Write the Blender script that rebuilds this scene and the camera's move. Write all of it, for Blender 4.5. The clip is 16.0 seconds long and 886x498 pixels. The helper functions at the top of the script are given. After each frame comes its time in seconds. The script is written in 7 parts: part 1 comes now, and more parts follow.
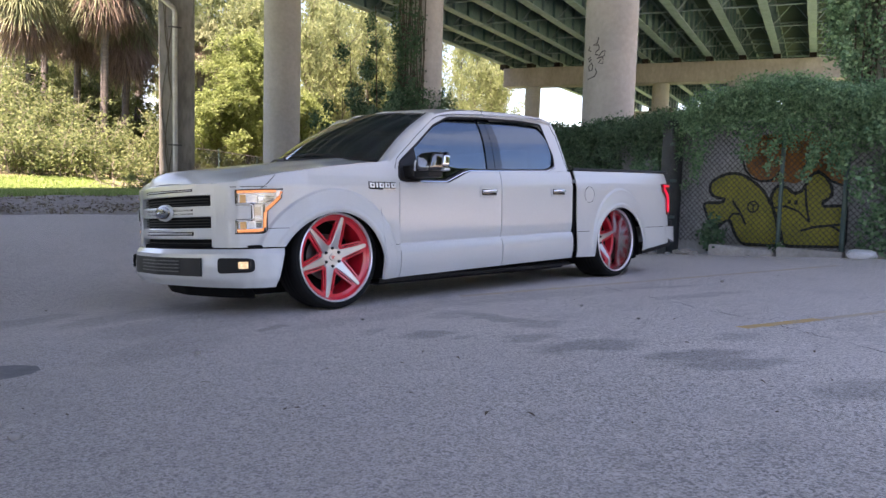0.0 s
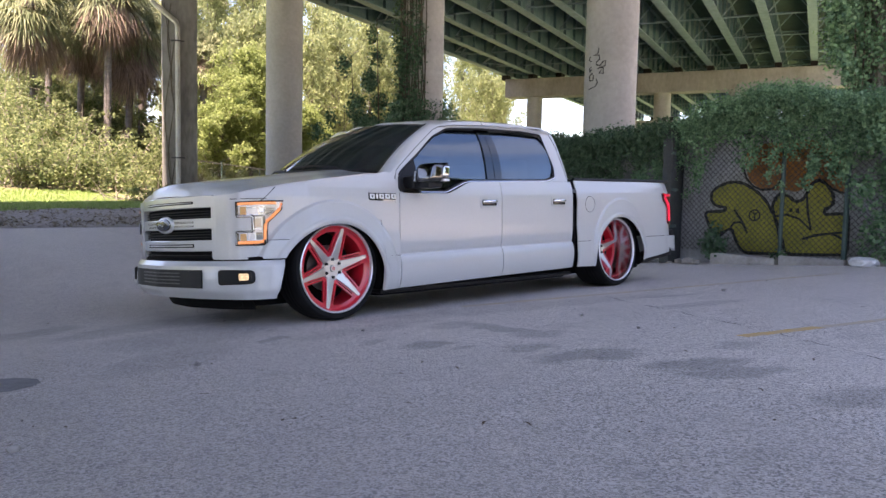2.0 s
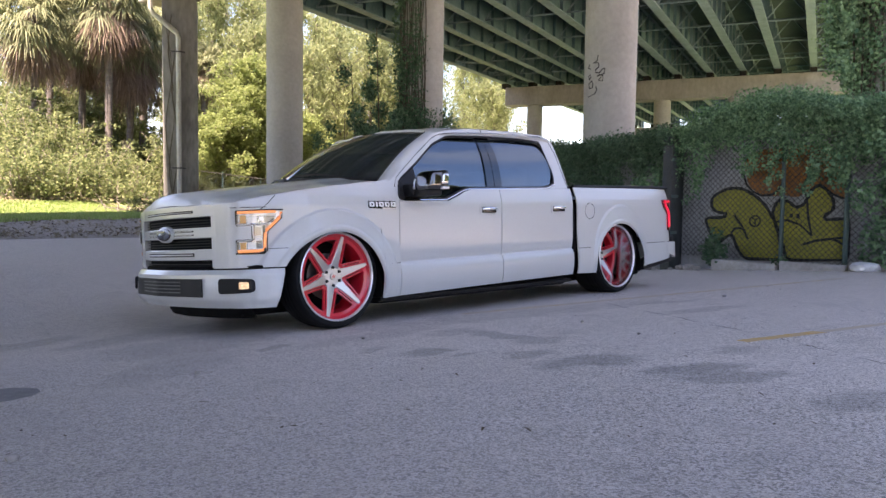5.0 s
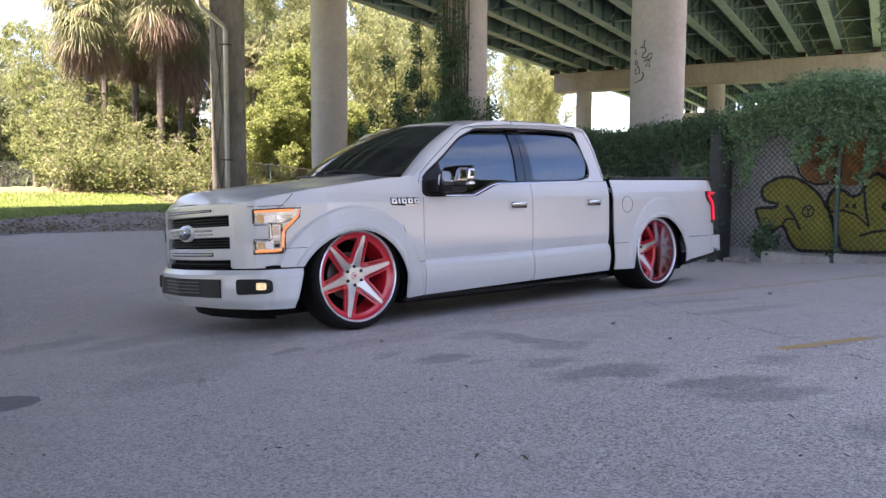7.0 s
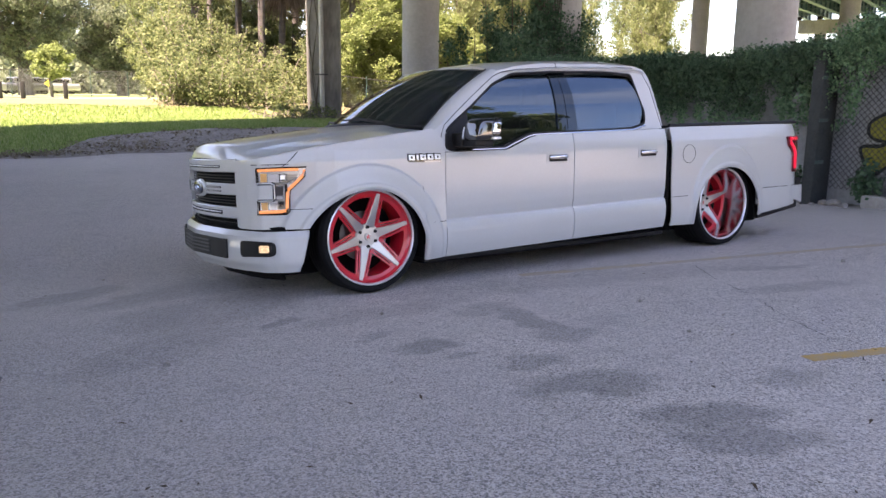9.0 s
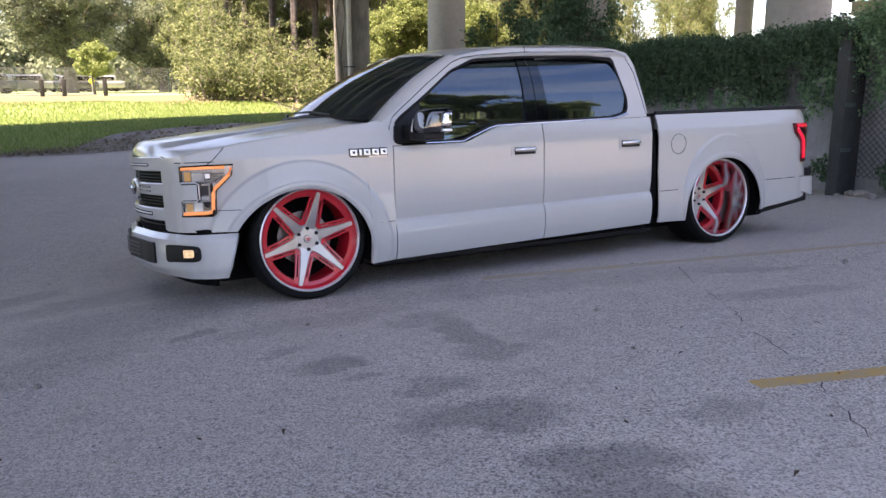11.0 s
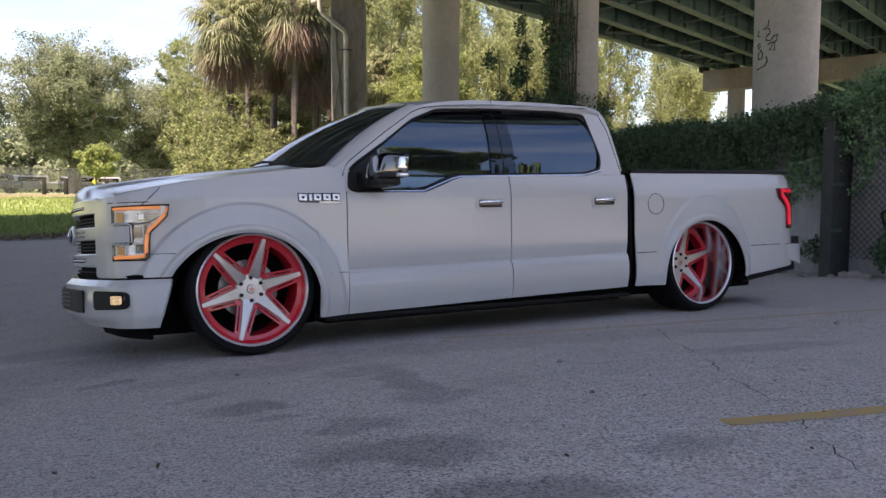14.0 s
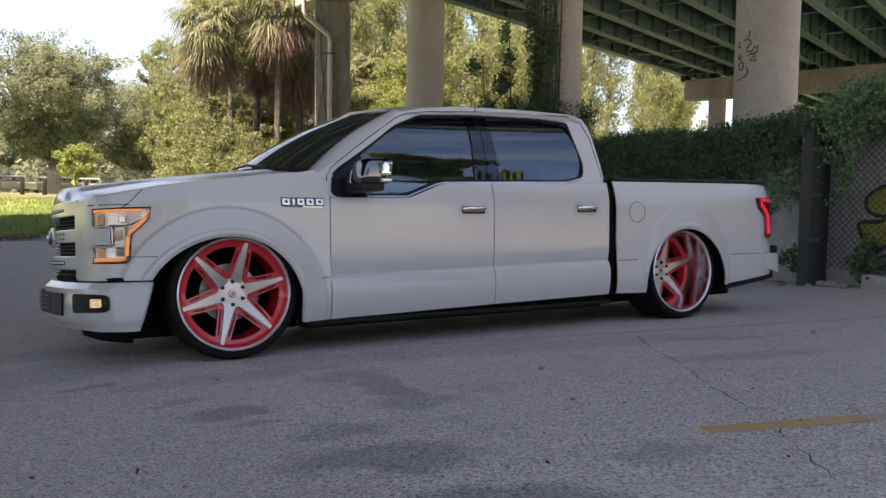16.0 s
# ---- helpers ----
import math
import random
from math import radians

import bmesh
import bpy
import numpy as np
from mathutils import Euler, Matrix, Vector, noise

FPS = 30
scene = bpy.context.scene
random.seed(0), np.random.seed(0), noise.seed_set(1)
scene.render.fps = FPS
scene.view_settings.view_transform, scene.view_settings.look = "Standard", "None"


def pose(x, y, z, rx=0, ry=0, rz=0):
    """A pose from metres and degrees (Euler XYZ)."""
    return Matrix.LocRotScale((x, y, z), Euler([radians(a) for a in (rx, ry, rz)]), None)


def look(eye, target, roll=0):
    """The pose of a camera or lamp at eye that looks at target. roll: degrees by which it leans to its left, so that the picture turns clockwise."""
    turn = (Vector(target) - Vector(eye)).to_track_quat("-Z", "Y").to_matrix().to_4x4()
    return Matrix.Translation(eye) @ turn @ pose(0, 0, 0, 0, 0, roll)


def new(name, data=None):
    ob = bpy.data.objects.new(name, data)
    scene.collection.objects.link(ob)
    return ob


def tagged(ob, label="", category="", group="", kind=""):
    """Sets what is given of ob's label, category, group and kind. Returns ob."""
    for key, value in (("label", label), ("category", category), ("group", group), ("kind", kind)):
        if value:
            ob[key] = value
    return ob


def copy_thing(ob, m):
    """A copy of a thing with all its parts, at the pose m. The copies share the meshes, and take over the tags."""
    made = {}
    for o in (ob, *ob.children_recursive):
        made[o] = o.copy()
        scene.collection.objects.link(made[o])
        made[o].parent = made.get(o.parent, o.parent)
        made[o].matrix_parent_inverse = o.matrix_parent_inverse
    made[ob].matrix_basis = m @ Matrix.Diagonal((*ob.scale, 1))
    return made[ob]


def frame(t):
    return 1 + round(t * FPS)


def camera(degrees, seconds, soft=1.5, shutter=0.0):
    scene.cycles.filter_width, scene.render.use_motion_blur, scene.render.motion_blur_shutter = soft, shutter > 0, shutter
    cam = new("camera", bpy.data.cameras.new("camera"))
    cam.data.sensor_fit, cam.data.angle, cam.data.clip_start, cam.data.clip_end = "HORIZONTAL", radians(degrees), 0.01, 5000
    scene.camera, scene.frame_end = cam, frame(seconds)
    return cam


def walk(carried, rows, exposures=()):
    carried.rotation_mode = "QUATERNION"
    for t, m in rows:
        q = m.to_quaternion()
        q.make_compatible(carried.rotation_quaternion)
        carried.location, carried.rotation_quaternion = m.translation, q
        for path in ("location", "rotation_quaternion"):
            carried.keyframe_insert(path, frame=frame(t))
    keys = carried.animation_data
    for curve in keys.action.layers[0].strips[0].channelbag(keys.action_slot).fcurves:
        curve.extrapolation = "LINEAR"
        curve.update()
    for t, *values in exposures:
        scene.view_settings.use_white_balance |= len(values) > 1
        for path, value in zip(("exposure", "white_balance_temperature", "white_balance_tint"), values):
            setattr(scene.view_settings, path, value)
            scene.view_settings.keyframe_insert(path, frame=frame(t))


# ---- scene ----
cam = camera(59.2, 16.0)

PATH = [
    (0, (-3.518, -4.695, 1.006), (-2.135, -3.261, 0.826), 1.6),
    (0.5, (-3.522, -4.703, 1.009), (-2.143, -3.265, 0.837), 1.4),
    (1, (-3.517, -4.713, 1.009), (-2.135, -3.276, 0.844), 1.5),
    (1.5, (-3.513, -4.719, 1.007), (-2.133, -3.28, 0.85), 1.3),
    (2, (-3.507, -4.719, 1.006), (-2.129, -3.277, 0.853), 1.2),
    (2.5, (-3.515, -4.731, 0.986), (-2.137, -3.288, 0.847), 1.1),
    (3, (-3.512, -4.728, 0.998), (-2.132, -3.288, 0.854), 1.1),
    (3.5, (-3.516, -4.73, 0.999), (-2.136, -3.289, 0.863), 1.0),
    (4, (-3.513, -4.731, 1.0), (-2.132, -3.29, 0.865), 0.9),
    (6.5, (-3.373, -4.725, 0.994), (-2.044, -3.238, 0.855), 0.3),
    (7, (-3.211, -4.702, 1.061), (-1.933, -3.172, 0.898), 0.3),
    (7.5, (-3.079, -4.678, 1.183), (-1.856, -3.115, 0.942), 0.8),
    (8, (-2.877, -4.624, 1.252), (-1.713, -3.026, 0.948), 0.7),
    (8.5, (-2.674, -4.675, 1.356), (-1.588, -3.036, 0.984), 0.8),
    (9, (-2.447, -4.729, 1.389), (-1.406, -3.067, 0.996), 0.8),
    (11.5, (-1.445, -4.614, 1.36), (-0.538, -2.877, 0.957), 0.4),
    (12, (-1.26, -4.533, 1.14), (-0.351, -2.767, 0.907), 0.8),
    (12.5, (-1.194, -4.503, 0.969), (-0.284, -2.732, 0.786), 0.1),
    (13, (-1.22, -4.518, 0.965), (-0.298, -2.752, 0.786), 0.0),
    (13.5, (-1.243, -4.529, 0.978), (-0.293, -2.776, 0.817), 0.0),
    (14, (-1.242, -4.526, 0.979), (-0.291, -2.773, 0.831), 0.1),
    (14.5, (-1.244, -4.524, 0.98), (-0.28, -2.778, 0.835), 0.5),
    (15, (-1.248, -4.525, 0.983), (-0.276, -2.782, 0.844), 0.6),
    (15.5, (-1.25, -4.527, 0.982), (-0.267, -2.791, 0.844), 0.7),
    (16, (-1.251, -4.532, 0.986), (-0.259, -2.8, 0.851), 0.8),
]
walk(cam, [(t, look(eye, target, roll)) for t, eye, target, roll in PATH],
     [(0, 2.70, 7750, 28), (9.0, 2.74, 7950, 29), (11.5, 2.54, 8000, 28), (12.05, 2.58, 7800, 27), (12.5, 1.95, 7700, 26), (13.0, 1.94, 7700, 26), (16.0, 1.99, 8750, 25)])

# ---- light ----
world = bpy.data.worlds.new("world")
scene.world = world
world.use_nodes = True
SUN_EL, SUN_AZ = radians(62), radians(252)   # azimuth clockwise from +y
wn = world.node_tree.nodes
sky = wn.new("ShaderNodeTexSky")
sky.sky_type = "NISHITA"
sky.sun_disc = False
sky.sun_elevation, sky.sun_rotation = SUN_EL, SUN_AZ
sky.air_density, sky.dust_density, sky.ozone_density = 1.0, 0.1, 5.0
wn["Background"].inputs["Strength"].default_value = 0.095
wl = world.node_tree.links
wco, wno, wra, wmx = wn.new("ShaderNodeTexCoord"), wn.new("ShaderNodeTexNoise"), wn.new("ShaderNodeMapRange"), wn.new("ShaderNodeMix")
wmp = wn.new("ShaderNodeMapping")
wmp.inputs["Scale"].default_value = (1, 1, 5.5)
wno.inputs["Scale"].default_value, wno.inputs["Detail"].default_value, wno.inputs["Roughness"].default_value = 1.9, 7, 0.6
wra.inputs[1].default_value, wra.inputs[2].default_value, wra.inputs[4].default_value = 0.44, 0.62, 0.65
wmx.data_type = "RGBA"
wmx.inputs[7].default_value = (2.7, 3.1, 4.0, 1)      # sunlit cloud
wl.new(wco.outputs["Generated"], wmp.inputs[0])
wl.new(wmp.outputs[0], wno.inputs[0])
wl.new(wno.outputs[0], wra.inputs[0])
wl.new(wra.outputs[0], wmx.inputs[0])
wl.new(sky.outputs[0], wmx.inputs[6])
wl.new(wmx.outputs[2], wn["Background"].inputs["Color"])
sun = new("sun", bpy.data.lights.new("sun", "SUN"))
sun.data.energy, sun.data.angle, sun.data.color = 5.6, radians(0.6), (1.0, 0.95, 0.86)
SUN_DIR = Vector((math.sin(SUN_AZ) * math.cos(SUN_EL), math.cos(SUN_AZ) * math.cos(SUN_EL), math.sin(SUN_EL)))
sun.matrix_world = look(SUN_DIR * 60, (0, 0, 0))
tagged(sun, "the sun", "light", kind="structure")


# ---- materials ----
def nodes_of(name):
    m = bpy.data.materials.new(name)
    m.use_nodes = True
    return m, m.node_tree, m.node_tree.nodes["Principled BSDF"]


def mat(name, col, rough=0.6, metal=0.0, col2=None, scale=6.0, fine=60.0, bump=0.0, bscale=None, coat=0.0, trans=0.0,
        ior=1.5, emit=None, power=0.0, rnd=0.0, stretch=(1, 1, 1), spec=0.5, amount=1.0, island=False, coat_rough=0.04, sheen=None):
    """A procedural surface: two scales of noise between two colours, bump, and a little variation from piece to piece."""
    m, nt, bs = nodes_of(name)
    N, L = nt.nodes, nt.links
    bs.inputs["Roughness"].default_value = rough
    bs.inputs["Metallic"].default_value = metal
    bs.inputs["IOR"].default_value = ior
    bs.inputs["Coat Weight"].default_value = coat
    bs.inputs["Coat Roughness"].default_value = coat_rough
    bs.inputs["Transmission Weight"].default_value = trans
    bs.inputs["Specular IOR Level"].default_value = spec
    if sheen:                  # colour of the surface reflection, as on coated glass
        bs.inputs["Specular Tint"].default_value = (*sheen, 1)
    if emit:
        bs.inputs["Emission Color"].default_value = (*emit, 1)
        bs.inputs["Emission Strength"].default_value = power
    base = (*col, 1)
    if col2 is None and not rnd:
        bs.inputs["Base Color"].default_value = base
    co = N.new("ShaderNodeTexCoord")
    mp = N.new("ShaderNodeMapping")
    mp.inputs["Scale"].default_value = stretch
    L.new(co.outputs["Object"], mp.inputs[0])
    out = None
    if col2 is not None:
        a, b = N.new("ShaderNodeTexNoise"), N.new("ShaderNodeTexNoise")
        a.inputs["Scale"].default_value, b.inputs["Scale"].default_value = scale, fine
        a.inputs["Detail"].default_value, b.inputs["Detail"].default_value = 5, 3
        a.inputs["Roughness"].default_value = 0.65
        L.new(mp.outputs[0], a.inputs[0])
        L.new(mp.outputs[0], b.inputs[0])
        add = N.new("ShaderNodeMath")
        add.operation = "MULTIPLY_ADD"
        add.inputs[1].default_value = 0.45
        L.new(b.outputs[0], add.inputs[0])
        sc = N.new("ShaderNodeMath")
        sc.operation = "MULTIPLY"
        sc.inputs[1].default_value = 0.75
        L.new(a.outputs[0], sc.inputs[0])
        L.new(sc.outputs[0], add.inputs[2])
        ramp = N.new("ShaderNodeMapRange")
        ramp.inputs[1].default_value, ramp.inputs[2].default_value = 0.42, 0.8
        L.new(add.outputs[0], ramp.inputs[0])
        mx = N.new("ShaderNodeMix")
        mx.data_type = "RGBA"
        mx.inputs[6].default_value, mx.inputs[7].default_value = base, (*col2, 1)
        L.new(ramp.outputs[0], mx.inputs[0])
        out = mx.outputs[2]
    if rnd:
        hsv = N.new("ShaderNodeHueSaturation")
        if out:
            L.new(out, hsv.inputs["Color"])
        else:
            hsv.inputs["Color"].default_value = base
        if island:
            r = N.new("ShaderNodeNewGeometry").outputs["Random Per Island"]
        else:
            r = N.new("ShaderNodeObjectInfo").outputs["Random"]
        mr = N.new("ShaderNodeMapRange")
        mr.inputs[3].default_value, mr.inputs[4].default_value = 1 - rnd, 1 + rnd
        L.new(r, mr.inputs[0])
        L.new(mr.outputs[0], hsv.inputs["Value"])
        out = hsv.outputs[0]
    if out:
        L.new(out, bs.inputs["Base Color"])
    if bump:
        n = N.new("ShaderNodeTexNoise")
        n.inputs["Scale"].default_value, n.inputs["Detail"].default_value = bscale or fine, 4
        L.new(mp.outputs[0], n.inputs[0])
        bp = N.new("ShaderNodeBump")
        bp.inputs["Strength"].default_value, bp.inputs["Distance"].default_value = bump, 0.02
        L.new(n.outputs[0], bp.inputs["Height"])
        L.new(bp.outputs[0], bs.inputs["Normal"])
    return m


def leaf_mat(name, col, col2, through_leaf=0.45, rough=0.45):
    m, nt, bs = nodes_of(name)
    N, L = nt.nodes, nt.links
    geo = N.new("ShaderNodeNewGeometry")
    mx = N.new("ShaderNodeMix")
    mx.data_type = "RGBA"
    mx.inputs[6].default_value, mx.inputs[7].default_value = (*col, 1), (*col2, 1)
    L.new(geo.outputs["Random Per Island"], mx.inputs[0])
    L.new(mx.outputs[2], bs.inputs["Base Color"])
    bs.inputs["Roughness"].default_value = rough + 0.15
    bs.inputs["Specular IOR Level"].default_value = 0.25
    tr = N.new("ShaderNodeBsdfTranslucent")
    L.new(mx.outputs[2], tr.inputs[0])
    ms = N.new("ShaderNodeMixShader")
    ms.inputs[0].default_value = through_leaf
    L.new(bs.outputs[0], ms.inputs[1])
    L.new(tr.outputs[0], ms.inputs[2])
    L.new(ms.outputs[0], N["Material Output"].inputs[0])
    return m


# Oil stains; the last four ovals paint shade beside the truck's nose and flank.
STAINS_AND_SHADE = ((-0.20, -2.38, 0.34, 0.16, -20, 0.8), (-0.11, -2.90, 0.30, 0.13, -25, 0.85), (-0.21, -1.95, 0.17, 0.10, 0, 0.6), (-0.45, -1.41, 0.17, 0.09, 10, 0.75), (-0.41, -1.68, 0.10, 0.05, 0, 0.6),
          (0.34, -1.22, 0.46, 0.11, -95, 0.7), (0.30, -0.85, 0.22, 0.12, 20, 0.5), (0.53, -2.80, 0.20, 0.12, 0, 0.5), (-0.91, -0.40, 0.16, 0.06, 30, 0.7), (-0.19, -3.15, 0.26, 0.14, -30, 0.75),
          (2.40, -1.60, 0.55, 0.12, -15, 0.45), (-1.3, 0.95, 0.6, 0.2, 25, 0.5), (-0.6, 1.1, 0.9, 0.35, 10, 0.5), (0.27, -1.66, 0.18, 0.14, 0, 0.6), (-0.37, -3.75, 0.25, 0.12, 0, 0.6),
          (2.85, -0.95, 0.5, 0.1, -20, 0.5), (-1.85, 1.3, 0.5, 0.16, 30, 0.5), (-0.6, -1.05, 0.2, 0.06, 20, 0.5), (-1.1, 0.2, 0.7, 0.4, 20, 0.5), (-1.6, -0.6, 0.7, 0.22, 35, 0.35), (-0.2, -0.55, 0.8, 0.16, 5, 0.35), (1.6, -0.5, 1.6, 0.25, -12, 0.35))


def asphalt_mat():
    m, nt, bs = nodes_of("asphalt")
    N, L = nt.nodes, nt.links
    co = N.new("ShaderNodeTexCoord")
    def noise_tex(scale, detail=4, rough=0.6):
        n = N.new("ShaderNodeTexNoise")
        n.inputs["Scale"].default_value, n.inputs["Detail"].default_value, n.inputs["Roughness"].default_value = scale, detail, rough
        L.new(co.outputs["Object"], n.inputs[0])
        return n.outputs[0]
    def ramp(src, a, b, c=0.0, d=1.0):
        r = N.new("ShaderNodeMapRange")
        for i, v in enumerate((a, b, c, d)):
            r.inputs[i + 1].default_value = v
        L.new(src, r.inputs[0])
        return r.outputs[0]
    def mix(fac, a, b):
        x = N.new("ShaderNodeMix")
        x.data_type = "RGBA"
        L.new(fac, x.inputs[0])
        for i, v in ((6, a), (7, b)):
            if isinstance(v, tuple):
                x.inputs[i].default_value = (*v, 1)
            else:
                L.new(v, x.inputs[i])
        return x.outputs[2]
    vo = N.new("ShaderNodeTexVoronoi")
    vo.inputs["Scale"].default_value = 200
    L.new(co.outputs["Object"], vo.inputs[0])
    grit = mix(ramp(vo.outputs["Color"], 0.2, 0.9), (0.32, 0.282, 0.258), (0.94, 0.84, 0.765))
    v2 = N.new("ShaderNodeTexVoronoi")
    v2.inputs["Scale"].default_value = 120
    L.new(co.outputs["Object"], v2.inputs[0])
    patchy = ramp(noise_tex(1.1, 4, 0.6), 0.30, 0.55, 0.35, 1.0)
    def times(a, b):
        m_ = N.new("ShaderNodeMath")
        m_.operation = "MULTIPLY"
        L.new(a, m_.inputs[0])
        L.new(b, m_.inputs[1])
        return m_.outputs[0]
    sep = N.new("ShaderNodeSeparateColor")
    L.new(v2.outputs["Color"], sep.inputs[0])
    grit = mix(times(ramp(sep.outputs[0], 0.74, 0.86, 0.0, 0.85), patchy), grit, (0.86, 0.81, 0.78))
    grit = mix(times(ramp(sep.outputs[1], 0.76, 0.88, 0.0, 0.85), patchy), grit, (0.085, 0.078, 0.074))
    grit = mix(ramp(noise_tex(7.5, 8, 0.72), 0.36, 0.66, 0.0, 0.28), grit, (0.38, 0.336, 0.308))
    worn = mix(ramp(noise_tex(0.55, 6), 0.42, 0.72, 0.0, 0.55), grit, (0.62, 0.545, 0.50))
    col = mix(ramp(noise_tex(1.7, 5, 0.7), 0.56, 0.74, 0.0, 0.40), worn, (0.265, 0.242, 0.23))
    # weaker light towards -x painted into the asphalt colour, with an uneven edge
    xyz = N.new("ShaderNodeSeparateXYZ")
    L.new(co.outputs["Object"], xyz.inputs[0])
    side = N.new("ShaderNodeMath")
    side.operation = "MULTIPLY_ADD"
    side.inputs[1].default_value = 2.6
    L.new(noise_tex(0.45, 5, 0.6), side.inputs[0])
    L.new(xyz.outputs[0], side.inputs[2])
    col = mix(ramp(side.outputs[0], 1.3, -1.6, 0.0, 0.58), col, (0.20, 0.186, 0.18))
    # soaked-in oil stains, and shade painted round the truck, each an uneven oval: x, y, half length, half width, turn
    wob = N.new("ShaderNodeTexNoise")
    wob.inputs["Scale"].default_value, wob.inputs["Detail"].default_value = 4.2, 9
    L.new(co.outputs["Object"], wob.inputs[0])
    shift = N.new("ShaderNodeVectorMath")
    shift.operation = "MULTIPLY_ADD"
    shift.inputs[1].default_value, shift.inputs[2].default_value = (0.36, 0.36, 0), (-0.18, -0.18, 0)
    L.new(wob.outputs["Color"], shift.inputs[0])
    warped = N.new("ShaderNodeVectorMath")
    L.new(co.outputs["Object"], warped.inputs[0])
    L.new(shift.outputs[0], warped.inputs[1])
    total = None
    for x, y, a, b, an, k in STAINS_AND_SHADE:
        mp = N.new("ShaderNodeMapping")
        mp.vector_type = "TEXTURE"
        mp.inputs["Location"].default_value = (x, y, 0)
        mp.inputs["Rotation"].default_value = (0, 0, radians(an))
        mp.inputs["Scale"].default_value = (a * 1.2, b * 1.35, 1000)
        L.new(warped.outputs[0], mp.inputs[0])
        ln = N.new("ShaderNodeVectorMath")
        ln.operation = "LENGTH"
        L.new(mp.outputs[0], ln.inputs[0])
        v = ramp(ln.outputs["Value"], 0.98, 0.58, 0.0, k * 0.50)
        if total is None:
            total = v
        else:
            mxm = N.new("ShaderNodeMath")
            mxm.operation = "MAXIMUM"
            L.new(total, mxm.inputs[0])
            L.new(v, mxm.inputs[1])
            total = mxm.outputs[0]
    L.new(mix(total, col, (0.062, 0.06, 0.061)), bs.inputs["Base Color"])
    bs.inputs["Roughness"].default_value = 0.82
    bp = N.new("ShaderNodeBump")
    bp.inputs["Strength"].default_value, bp.inputs["Distance"].default_value = 0.5, 0.006
    L.new(vo.outputs["Distance"], bp.inputs["Height"])
    L.new(bp.outputs[0], bs.inputs["Normal"])
    return m


